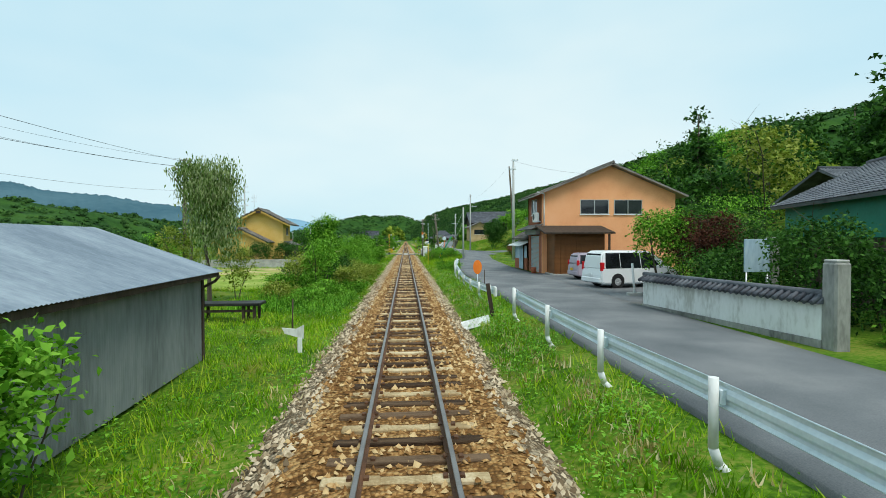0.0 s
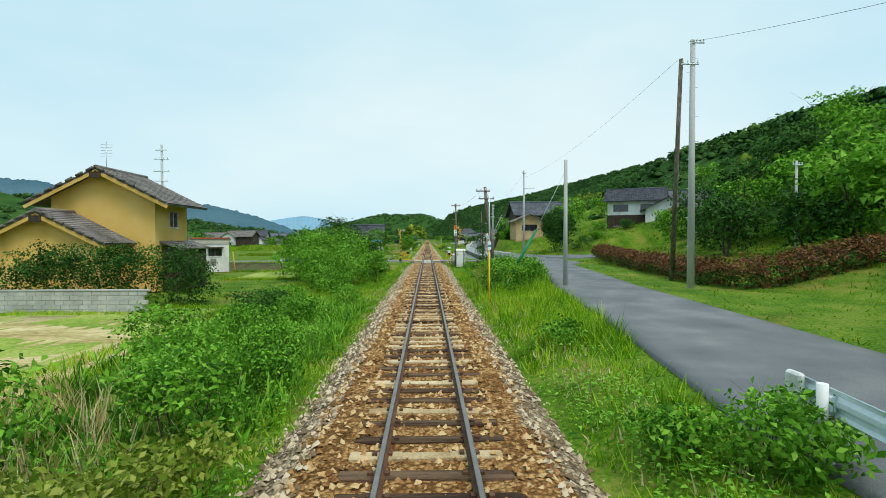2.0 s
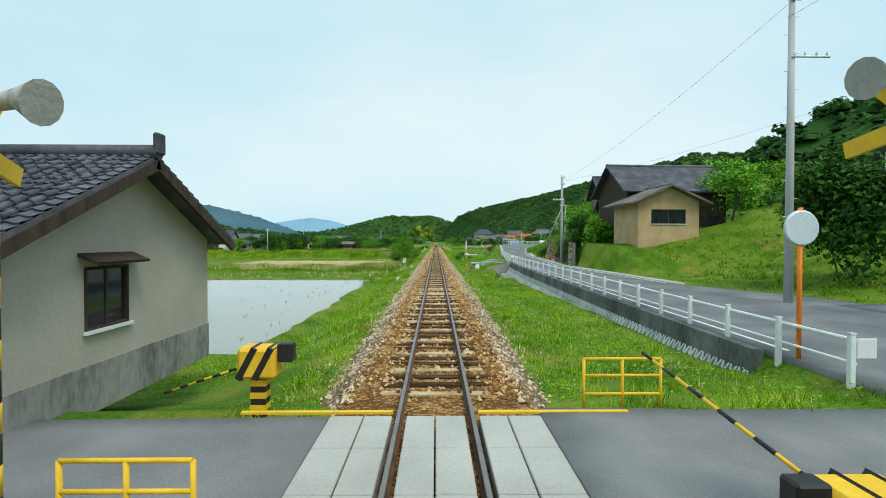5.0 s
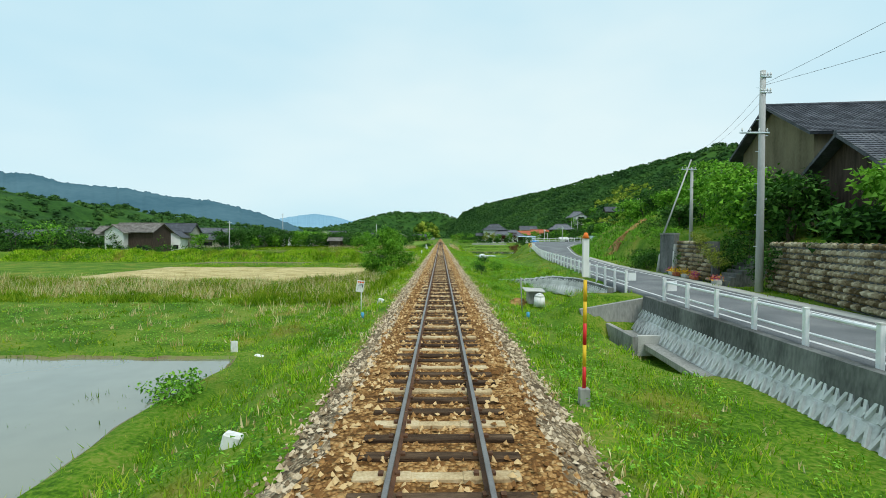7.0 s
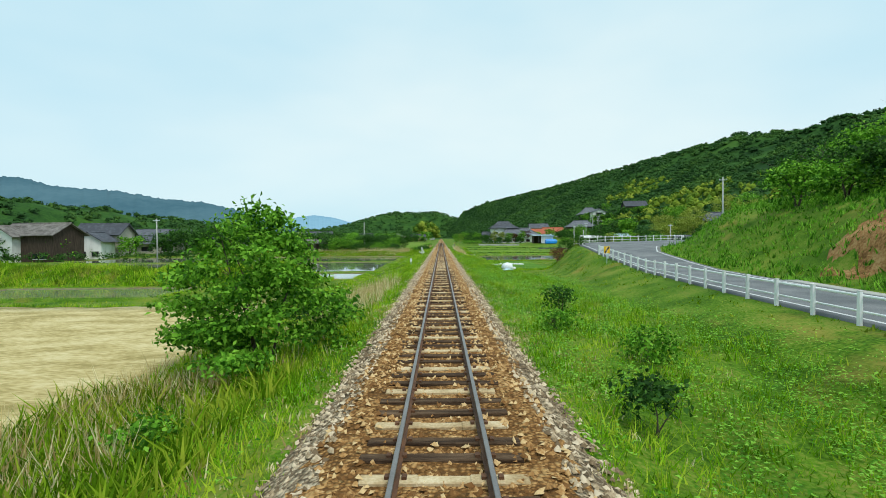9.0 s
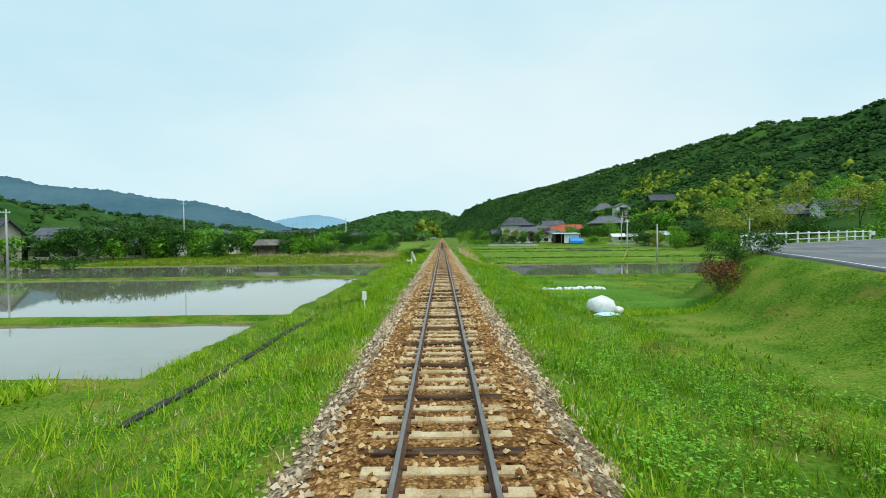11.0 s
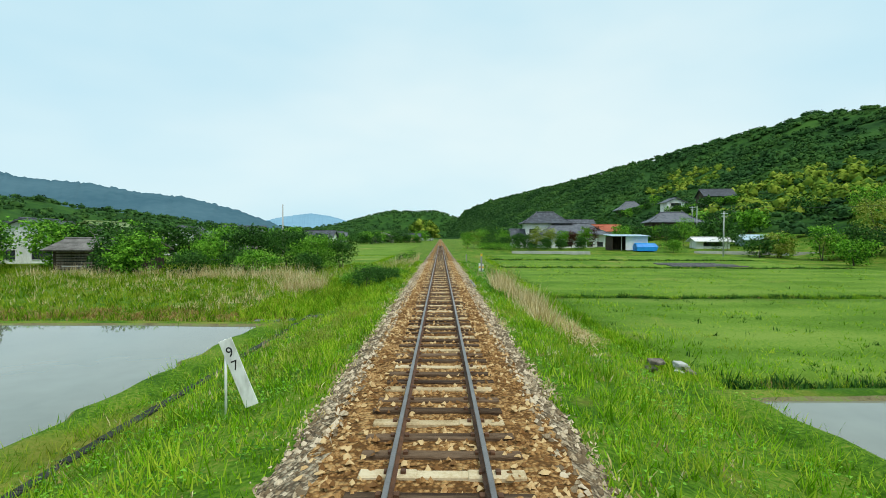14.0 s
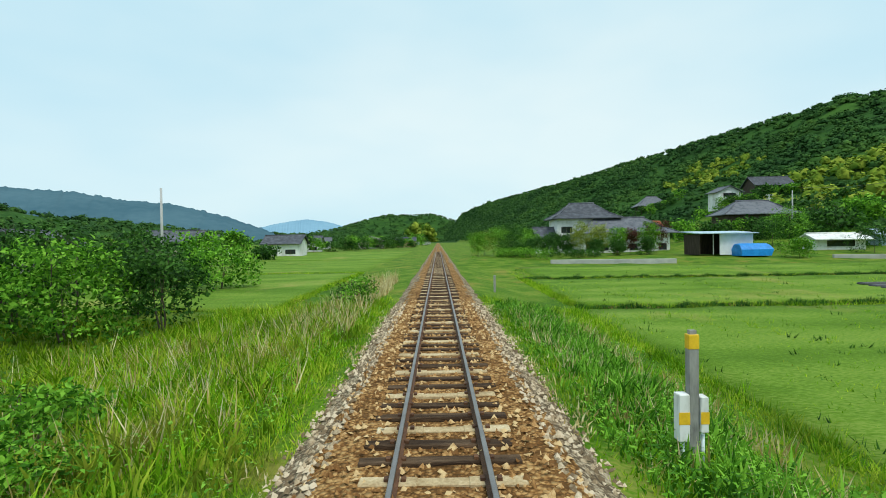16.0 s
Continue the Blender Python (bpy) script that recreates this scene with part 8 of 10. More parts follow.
signal(-3.15, 95.0, 3.85, 1, "black and yellow striped crossing signal mast")
t = signal(3.72, 95.3, 4.15, -1, "black and yellow striped crossing signal mast with a white box")
part("direction_box", place(bx(-0.35, 0.35, -0.12, 0.12, -0.18, 0.18, 0.02), Matrix.Translation((0.28, -0.18, 2.35)) @ Matrix.Rotation(radians(-14), 4, "Y")), M_WHITE_D, t, "white painted box")


def barrier(x, y, s, label, up):
    t = thing("barrier_machine", (x, y, -0.1), label, "crossing barrier", "crossing barriers")
    part("stand", bx(-0.12, 0.12, -0.12, 0.12, -0.3, 0.55, 0.01), M_BLACK, t)
    for k in range(3):
        part("stripe_band", bx(-0.125, 0.125, -0.125, 0.125, 0.02 + k * 0.2, 0.12 + k * 0.2), M_YELLOW, t)
    case = part("casing", bx(-0.3, 0.3, -0.22, 0.22, 0.55, 1.05, 0.05), M_YELLOW, t, "yellow and black casing")
    for k in (-0.2, 0.06):
        part("stripe_band", place(bx(-0.05, 0.05, -0.228, 0.228, -0.28, 0.28), Matrix.Translation((k + 0.05, 0, 0.8)) @ Matrix.Rotation(radians(28), 4, "Y")), M_BLACK, case)
    part("weight", bx(s * 0.3, s * 0.55, -0.1, 0.1, 0.8, 1.1, 0.02) if s > 0 else bx(-0.55, -0.3, -0.1, 0.1, 0.8, 1.1, 0.02), M_BLACK, t)
    arm = part("arm", rod((0, 0.05, 0.8), up, 0.02), M_YELLOW, t, "yellow and black barrier pole")
    a, b = Vector((0, 0.05, 0.8)), Vector(up)
    for k in range(1, 12, 2):
        part("stripe_band", rod(a.lerp(b, k / 12), a.lerp(b, (k + 1) / 12), 0.022), M_BLACK, arm)
    return t


barrier(-2.85, 99.5, 1, "yellow and black barrier machine beside the lane", (-1.6, 0.1, 0.25))
barrier(3.0, 94.85, -1, "yellow and black barrier machine beside the lane", (-0.3, 3.0, 1.3))


def railing(x0, x1, y, label):
    t = thing("safety_railing", (x0, y, -0.1), label, "railing", "crossing railings")
    w = x1 - x0
    for k in range(3):
        part("post", rod((w * k / 2, 0, -0.1), (w * k / 2, 0, 0.85), 0.026), M_YELLOW, t)
    for zz in (0.28, 0.58, 0.85):
        part("rail", rod((0, 0, zz), (w, 0, zz), 0.024), M_YELLOW, t)


railing(-3.25, -2.1, 95.75, "yellow tubular safety railing at the crossing")
railing(2.4, 3.65, 99.4, "yellow tubular safety railing at the crossing")

M_RUSTY_WHITE = mat("rust_streaked_white_paint", (0.70, 0.68, 0.63), (0.80, 0.79, 0.76), (0.84, 0.83, 0.81), scale=1.8, fine=9, stretch=(1.6, 1.6, 0.25), rough=0.55, blotch=((0.42, 0.22, 0.09), 2.6, 0.60, 0.55))
t = thing("relay_cabinet", (3.23, 91.0, -0.7), "rust-streaked white equipment cabinet with a sloping roof", "cabinet")
part("plinth", bx(0.04, 0.9, 0.05, 0.98, -0.35, 0.16, 0.01), M_CONC_D, t)
part("base_frame", bx(-0.01, 0.94, -0.01, 1.01, 0.16, 0.235), M_RUST, t)
part("body", bx(0.0, 0.93, 0.0, 1.0, 0.24, 2.05, 0.015), M_RUSTY_WHITE, t)
part("roof", slab((-0.06, -0.08, 2.05), (0.99, -0.08, 2.05), (0.99, 1.08, 2.19), (-0.06, 1.08, 2.19), 0.05), M_RUSTY_WHITE, t)
d = part("door", bx(0.03, 0.90, -0.02, -0.001, 0.28, 2.0, 0.006), M_RUSTY_WHITE, t)
part("handle", bx(0.06, 0.17, -0.05, -0.021, 1.62, 1.70), M_RUST, d, "rusted handle")
part("hinge", bx(0.82, 0.9, -0.045, -0.021, 1.55, 1.66), M_RUST, d)
part("hinge", bx(0.82, 0.9, -0.045, -0.021, 0.55, 0.66), M_RUST, d)
part("vent", bx(-0.012, -0.001, 0.32, 0.48, 1.15, 1.28), M_CONC, t)
for k, (a, b, wd, hg) in enumerate(((0.09, 1.42, 0.035, 0.19), (0.08, 0.34, 0.05, 0.16), (0.14, 1.5, 0.02, 0.11), (0.5, 0.28, 0.2, 0.03))):
    part("rust_patch", bx(a, a + wd, -0.026, -0.0215, b, b + hg), M_RUST, t)
t = thing("junction_box", (3.18, 93.7, 0.05), "small pale grey junction box on a dark base", "cabinet")
part("body", bx(-0.3, 0.3, -0.25, 0.25, 0.0, 0.78, 0.02), M_CONC_L, t)
part("lid", slab((-0.34, -0.29, 0.79), (0.34, -0.29, 0.79), (0.34, 0.29, 0.86), (-0.34, 0.29, 0.86), 0.04), M_GALV, t)
part("base", bx(-0.28, 0.28, -0.22, 0.22, -0.6, -0.001), M_CONC_D, t)
bm = bmesh.new()
for a, b in (((-0.5, -0.2, -0.1), (-0.5, -0.2, 0.5)), ((-0.5, -0.2, 0.5), (-0.33, -0.1, 0.6)), ((-0.5, -0.2, -0.1), (-0.8, -0.5, -0.15))):
    tube(bm, a, b, 0.035)
part("conduit", bm, M_GALV, t)
t = thing("line_sign", (3.15, 92.42, 0), "orange and white line-side plate with the figure three", "sign")
part("plate", bx(-0.16, 0.16, -0.02, 0.0, 3.66, 4.15), M_ORANGE, t, "orange plate")
part("plate", bx(-0.16, 0.16, -0.02, 0.0, 3.02, 3.655), M_WHITE, t, "white plate")
cu = bpy.data.curves.new("figure", "FONT")
cu.body, cu.size, cu.extrude, cu.align_x = "3", 0.5, 0.003, "CENTER"
fig = new("figure", cu)
fig.parent = t
fig.matrix_basis = pose(0, -0.026, 3.74, 90, 0, 0)
cu.materials.append(M_BLACK)
for z0, z1 in ((3.42, 3.56), (3.12, 3.26)):
    part("print_bar", bx(-0.02, 0.11, -0.025, -0.0205, z0, z1), M_TEAL, t)
part("print_bar", bx(-0.1, -0.05, -0.025, -0.0205, 3.08, 3.2), M_TEAL, t)
part("clamp", rod((0.03, 0.14, 3.3), (0.03, 0.14, 3.4), 0.16, n=14), M_GALV, t)
t = thing("marker_post", (3.95, 90.2, -0.7), "grey concrete post with a yellow top", "marker")
part("post", rod((0, 0, -0.2), (0, 0, 1.95), 0.085, 0.08, 12), M_CONC, t)
part("band", rod((0, 0, 1.95), (0, 0, 2.12), 0.085, n=12), M_YELLOW, t)
part("box", bx(-0.3, -0.09, -0.1, 0.1, 0.85, 1.25, 0.01), M_GALV, t)
for x, y in ((2.42, 89.9), (2.45, 91.9)):
    t = thing("striped_stake", (x, y, -0.55), "short black and yellow striped stake", "marker", "striped stakes")
    stripes(0, 0, -0.1, 0.85, 0.035, 8, t)
t = thing("convex_mirror", (8.0, 102.2, 0.0), "orange-posted roadside convex mirror", "mirror")
part("post", rod((0, 0, -0.2), (0, 0, 3.4), 0.05), M_ORANGE, t)
bm = bmesh.new()
tube(bm, (0, -0.08, 2.95), (0, -0.03, 2.95), 0.36, 0.40, 20)
part("mirror", bm, M_GALV, t)

# the hut
t = thing("hut", (-11.4, 98.1, -0.06), "cream plastered hut with a grey tiled roof and blue eaves", "hut")
part("wall", wall_with_holes(5.4, 0, 2.75, 0.16, [(0.45, 1.15, 0.05, 1.85), (1.75, 5.1, 0.05, 2.1)]), M_CREAM, t)
m_e = Matrix.Translation((5.4, 0.161, 0)) @ Matrix.Rotation(radians(90), 4, "Z")
part("wall", place(wall_with_holes(6.239, 0, 2.75, 0.16, [(1.7, 2.9, 1.15, 2.25)], (3.04, 4.25)), m_e), M_CREAM, t)
part("wall", bx(0, 0.16, 0.161, 6.4, 0, 2.75), M_CREAM, t)
part("wall", bx(0.161, 5.239, 6.24, 6.4, 0, 2.75), M_CREAM, t)
part("dado", bx(5.401, 5.43, 0.0, 6.4, -0.3, 0.55), M_CONC, t, "grey cement dado")
part("dado", bx(-0.02, 5.43, -0.03, -0.001, -0.05, 0.32), M_CONC_L, t)
part("door", bx(0.47, 1.13, 0.04, 0.08, 0.05, 1.84), M_DARKWOOD, t, "dark timber door")
sh = part("roller_shutter", bx(1.72, 1.76, 0.01, 0.12, 0.05, 2.1), M_CREAM, t)
for k in range(30):
    part("slat", bx(1.76, 5.09, 0.06, 0.075, 0.06 + k * 0.068, 0.122 + k * 0.068, 0.004), M_CREAM, sh)
window(t, 1.7, 2.9, 1.15, 2.25, 0, m_e, 2, M_DARKWOOD)
part("window_hood", place(slab((1.55, -0.35, 2.35), (3.05, -0.35, 2.35), (3.05, 0, 2.5), (1.55, 0, 2.5), 0.05), m_e), M_DARKWOOD, t)
part("fascia", bx(-0.9, 5.85, -0.72, -0.66, 2.36, 2.56), M_BLUEEDGE, t, "bright blue eaves gutter")
part("eaves_roof", slab((-1.0, -0.95, 2.42), (5.7, -0.95, 2.42), (5.7, 0.2, 2.78), (-1.0, 0.2, 2.78), 0.05), M_BLUEEDGE, t, "blue metal eaves")
ev, rg, zt = 2.78 - 0.45 * 1.47 / 3.2, 4.25, 0.145
front = part("roof", tiled((-0.5, -0.45, ev + zt), (5.9, -0.45, ev + zt), (5.9, 3.2, rg + zt), (1.35, 3.2, rg + zt), 0.12), M_TILE, t)
part("roof", tiled((5.9, 6.85, ev + zt), (-0.5, 6.85, ev + zt), (1.35, 3.2, rg + zt), (5.9, 3.2, rg + zt), 0.12), M_TILE, t)
part("roof", tiled((-0.5, 6.85, ev + zt), (-0.5, -0.45, ev + zt), (1.34, 3.16, rg + zt), (1.34, 3.24, rg + zt), 0.12), M_TILE, t, "hipped end of the roof")
part("ridge_cap", rod((1.25, 3.2, rg + 0.2), (5.95, 3.2, rg + 0.2), 0.15, n=8), M_TILE, t)
part("ridge_ornament", place(bx(-0.06, 0.06, -0.14, 0.14, 0, 0.42, 0.03), Matrix.Translation((5.95, 3.2, rg + 0.15))), M_TILE, t)
for sy in (-0.45, 6.85):
    part("hip_tile", rod((-0.5, sy, ev + 0.2), (1.35, 3.2, rg + 0.22), 0.11, n=8), M_TILE, t)
    part("bargeboard", slab((5.86, sy, ev + zt - 0.08), (5.94, sy, ev + zt - 0.08), (5.94, 3.2, rg + zt - 0.08), (5.86, 3.2, rg + zt - 0.08), 0.2), M_DARKWOOD, t)
part("soffit", bx(-0.4, 5.8, -0.3, 0.0, 2.70, 2.76), M_DARKWOOD, t)
# single tiles of the front slope
tile_me = bpy.data.meshes.new("roof_tile")
bm = bmesh.new()
tube(bm, (0, 0, 0), (0, 0.27, 0), 0.055, 0.05, 6)
bm.to_mesh(tile_me)
bm.free()
tile_me.materials.append(M_TILE)
slope = math.degrees(math.atan2(4.25 - 2.78, 3.2))
for i in range(23):
    for j in range(13):
        o = new("roof_tile", tile_me)
        o.parent = front
        d = 0.28 * j
        if i * 0.27 < d * 0.5 * 0.94:
            o.parent = None
            bpy.data.objects.remove(o)
            continue
        o.matrix_basis = pose(-0.4 + i * 0.27, -0.42 + d * math.cos(radians(slope)), 2.78 - 0.2 + 0.205 + d * math.sin(radians(slope)), slope - 4, 0, 0)
for x in (-0.9, -0.3):
    part("post", rod((x, -0.85, -0.1), (x, -0.85, 2.4), 0.05), M_ALU, t)
t = thing("block_wall", (-4.95, 85.0, -0.65), "low dark-stained concrete garden wall", "wall")
part("wall", bx(-0.12, 0.1, -4.5, 6.6, -0.3, 0.86, 0.015), M_CONC_D, t)
t = thing("bucket", (-4.3, 89.7, float(ground(-4.3, 89.7))), "white plastic tub in the grass", "tub")
part("tub", rod((0, 0, -0.05), (0, 0, 0.3), 0.2, 0.22, 16), M_WHITE_D, t)
t = thing("bucket", (-4.35, 90.8, float(ground(-4.35, 90.8))), "light green plastic tub in the grass", "tub")
part("tub", rod((0, 0, -0.05), (0, 0, 0.16), 0.2, 0.24, 16), M_CROP, t)
t = thing("rubble", (-5.0, 93.4, float(ground(-5.0, 93.4))), "pile of tan rubble beside the wall", "rubble")
for k in range(9):
    q = random.Random(k)
    bm = bmesh.new()
    bmesh.ops.create_icosphere(bm, subdivisions=1, radius=q.uniform(0.1, 0.2))
    for v in bm.verts:
        v.co *= q.uniform(0.7, 1.2)
    part("stone", place(bm, Matrix.Translation((q.uniform(-0.5, 0.5), q.uniform(-0.4, 0.4), 0.06))), M_TANWALL, t)


for k, (x, y) in enumerate(((-7.0, 90.3), (-8.6, 90.9), (-10.4, 91.6), (-12.2, 92.0))):
    t = thing("bean_frame", (x, y, float(ground(x, y))), "garden frame of pale canes tied across", "garden frame", "bean frames", turn=70 + 6 * k)
    for i in range(5):
        part("cane", rod((-1.4 + i * 0.7, 0.25, -0.1), (-1.4 + i * 0.7, 0.0, 1.25 + 0.05 * (i % 2)), 0.014, n=6), M_PC, t)
    for zz in (0.35, 0.7, 1.05):
        part("crossbar", rod((-1.5, 0.16 - 0.1 * zz, zz), (1.5, 0.16 - 0.1 * zz, zz + 0.03), 0.012, n=6), M_PC, t)
    link("bean_plants", leaves("bean_plants", [(-1.0, 0.1, 0.4, 0.35, 0.35), (0.0, 0.1, 0.45, 0.4, 0.4), (1.0, 0.1, 0.35, 0.35, 0.3)], 420, 0.09, 640 + k), M_LEAF_D, t, "climbing bean leaves")


# ---------------------------------------------------------------- pipe fence along the road
def pipe_fence(ya, yb, label, step=2.0, plates=(True, True)):
    xa = float(T(ROAD_L, ya)) - 0.1
    t = thing("pipe_fence", (xa, ya, 0), label, "guard fence", "guard fences along the road")
    n = max(1, round((yb - ya) / step))
    pts = []
    y = ya
    while y <= yb + 0.01:
        slope_x = (float(T(ROAD_L, y + 0.5)) - float(T(ROAD_L, y - 0.5)))
        pts.append((float(T(ROAD_L, y)) - 0.1 - xa, y - ya, float(T(ROAD_Z, y))))
        y += step / math.sqrt(1 + slope_x ** 2)
    for x, y, z in pts:
        bm = bx(x - 0.055, x + 0.055, y - 0.055, y + 0.055, z - 0.35, z + 0.88, 0.015)
        p = part("post", bm, M_WHITE, t)
        part("cap", bx(x - 0.06, x + 0.06, y - 0.06, y + 0.06, z + 0.88, z + 0.91), M_WHITE_D, p)
    for zz, r in ((0.76, 0.042), (0.32, 0.032)):
        prof = [(r * math.cos(a) + 0.09, r * math.sin(a) + zz) for a in (2 * math.pi * k / 8 for k in range(8))]
        part("rail", sweep(prof, pts), M_WHITE, t)
    for k, (idx, on) in enumerate(((0, plates[0]), (-1, plates[1]))):
        if on:
            x, y, z = pts[idx]
            part("end_plate", bx(x + 0.1, x + 0.48, y - 0.02, y + 0.02, z + 0.42, z + 0.80, 0.01), M_WHITE, t)


pipe_fence(100.6, 147.8, "white steel pipe fence above the concrete ditch")
pipe_fence(151.3, 213, "white steel pipe fence along the road")
pipe_fence(229, 247, "white steel pipe fence along the road bend")


# ---------------------------------------------------------------- ditch wall with lattice blocks
def lattice_block():
    """A sloping concrete block with chevron ribs, 1 m wide."""
    bm = bx(0, 0.09, 0.01, 0.99, 0, 0.62, 0.012)
    for k in range(3):
        y0 = 0.03 + k * 0.33
        for a, b in (((y0, 0.06), (y0 + 0.16, 0.56)), ((y0 + 0.16, 0.56), (y0 + 0.31, 0.06))):
            v = Vector((0, b[0] - a[0], b[1] - a[1])).normalized()
            s = Vector((0, -v.z, v.y)) * 0.035
            A, B = Vector((0, a[0], a[1])), Vector((0, b[0], b[1]))
            ring = [bm.verts.new(p) for p in (A - s, A + s, B + s, B - s)]
            low = [bm.verts.new(p + Vector((-0.07, 0, 0))) for p in (A - s, A + s, B + s, B - s)]
            bm.faces.new(low)
            for i in range(4):
                bm.faces.new([ring[i], ring[(i + 1) % 4], low[(i + 1) % 4], low[i]])
    bmesh.ops.recalc_face_normals(bm, faces=bm.faces[:])
    me = bpy.data.meshes.new("lattice_block")
    bm.to_mesh(me)
    bm.free()
    me.materials.append(M_LATTICE)
    return me


ME_LATTICE = lattice_block()


def ditch_wall(ya, yb, label, line=None):
    top = line or [(y, float(T(ROAD_L, y)) - 0.42, float(T(ROAD_Z, y))) for y in np.arange(ya, yb + 0.01, 1.0)]
    top = np.array(top)
    xa = float(top[0, 1])
    t = thing("retaining_wall", (xa, ya, 0), label, "retaining wall")
    path = [(float(np.interp(y, top[:, 0], top[:, 1])) - xa, y - ya, float(np.interp(y, top[:, 0], top[:, 2]))) for y in np.arange(ya, yb + 0.01, 1.0)]
    band, up = (-0.55, 0.0) if line is None else (-0.12, 0.4)
    part("wall", sweep([(-0.05, band), (0.0, 0.06), (0.25, 0.06), (0.25, -1.5), (-0.05, -1.5)], path), M_CONC_D, t, "dark stained concrete wall")
    part("footing", sweep([(-0.95, -1.55), (-0.95, -1.36), (-0.2, -1.36), (-0.2, -1.55)], path), M_CONC, t)
    for x, y, z in path[:-1]:
        for row in range(2):
            o = new("lattice_block", ME_LATTICE)
            o.parent = t
            sx = float(np.interp(ya + y + 1, top[:, 0], top[:, 1]) - np.interp(ya + y, top[:, 0], top[:, 1]))
            o.matrix_basis = Matrix.Translation((x - 0.16 - 0.28 * (1 - row), y, z - 1.38 + up + row * 0.52)) @ Matrix.Rotation(-math.atan(sx), 4, "Z") @ Matrix.Rotation(radians(27), 4, "Y")


ditch_wall(103, 148, "concrete road wall on sloping lattice blocks")
ditch_wall(152, 169.1, "lattice block wall descending beside the verge", [(152, 8.4, 0.14), (157.3, 8.35, 0.14), (160.5, 7.6, 0.0), (164, 6.95, -0.45), (169.2, 5.96, -1.0)])
t = thing("culvert", (6.0, 148.3, 0), "weathered concrete culvert headwall", "culvert")
bm = bmesh.new()
prism(bm, [(-0.1, -0.35), (2.75, 0.16), (2.75, -1.5), (1.9, -1.5), (1.75, -1.15), (1.45, -0.98), (1.15, -1.15), (1.05, -1.5), (0.2, -1.5)], "y", -0.12, 0.12)
part("headwall", bm, M_CONC, t)
part("side_wall", bx(0.95, 1.15, -3.1, -0.121, -1.6, -0.9, 0.01), M_CONC, t)
part("end_wall", bx(1.151, 2.3, -3.1, -2.9, -1.6, -0.86, 0.01), M_CONC_L, t)
# solid black plug stands in for the shade inside the pipe
part("pipe_mouth", rod((1.45, -0.10, -1.32), (1.45, 0.6, -1.32), 0.26, n=16), M_BLACK, t)
t = thing("inspection_chamber", (4.95, 153.3, -0.6), "grey box under a tilted pale slab with a white drum", "manhole")
part("box", bx(-0.34, 0.42, -0.1, 0.5, -0.2, 0.48, 0.01), M_CONC, t)
part("slab", slab((-0.55, -0.35, 0.53), (0.5, -0.35, 0.48), (0.5, 0.6, 0.56), (-0.55, 0.6, 0.61), 0.05), M_CONC_L, t)
bm = rod((0.2, -0.3, -0.3), (0.2, -0.3, 0.2), 0.30, 0.27, 18)
tube(bm, (0.2, -0.3, 0.2), (0.2, -0.3, 0.34), 0.27, 0.19, 18)
tube(bm, (0.2, -0.3, 0.34), (0.2, -0.3, 0.4), 0.19, 0.06, 18)
part("drum", bm, M_WHITE_D, t, "white domed drum")
t = thing("earth_mound", (4.15, 153.7, float(ground(4.15, 153.7))), "small mound of dug tan earth", "earth")
bm = bmesh.new()
bmesh.ops.create_icosphere(bm, subdivisions=3, radius=0.5)
for v in bm.verts:
    v.co = Vector((v.co.x * 1.0, v.co.y * 0.9, max(-0.1, v.co.z * 0.7))) * (1 + 0.18 * math.sin(v.co.x * 17) * math.sin(v.co.y * 15 + v.co.z * 9))
part("mound", bm, M_CUT, t)
t = thing("steel_post", (3.85, 150.8, float(ground(3.85, 150.8))), "galvanised steel post leaning slightly in the grass", "post")
part("post", rod((0.05, 0, -0.2), (-0.04, 0, 1.62), 0.03, n=10), M_CONC, t)
for x, y in ((3.85, 149.0), (-3.2, 147.8)):
    t = thing("standpipe", (x, y, float(ground(x, y))), "small blue standpipe in the grass", "standpipe")
    part("cap", rod((0, 0, -0.1), (0, 0, 0.22), 0.07, n=12), M_BLUEEDGE, t)

# striped post with a white head
t = thing("marker_post", (2.8, 137.0, -0.6), "tall post banded red, yellow and white", "marker")
part("socket", bx(-0.1, 0.1, -0.08, 0.08, -0.2, 0.35, 0.01), M_CONC, t)
for k, m in enumerate((M_SIGNRED, M_YELLOW, M_SIGNRED, M_YELLOW, M_YELLOW)):
    part("stripe_band", rod((0, 0, 0.35 + k * 0.42), (0, 0, 0.77 + k * 0.42), 0.036, n=10), m, t)
part("head", bx(-0.06, 0.06, -0.04, 0.04, 2.5, 3.25, 0.01), M_WHITE_D, t)
part("tip", rod((0, 0, 3.25), (0, 0, 3.36), 0.07, 0.03, 10), M_ORANGE, t)


def board(x, y, w, h, z, label, turn=0, lean=0, bars=0):
    t = thing("trackside_board", (x, y, float(ground(x, y))), label, "sign", turn=turn)
    z -= float(ground(x, y))
    part("stake", rod((0, 0.02, -0.2), (0, 0.02, z), 0.025), M_WHITE_D, t)
    p = part("plate", place(bx(-w / 2, w / 2, -0.02, 0.0, -h, 0, 0.005), Matrix.Translation((0, 0, z)) @ Matrix.Rotation(radians(lean), 4, "Y")), M_WHITE_D, t)
    for k in range(bars):
        part("print_bar", place(bx(-w * 0.22, w * 0.22, -0.026, -0.0205, -h * 0.18 - k * h * 0.2 - h * 0.1, -h * 0.18 - k * h * 0.2), Matrix.Translation((0, 0, z)) @ Matrix.Rotation(radians(lean), 4, "Y")), M_BLACK, t)


board(-3.72, 150.7, 0.36, 0.55, 0.62, "small white notice board with an orange heading", 4, 9, 0)
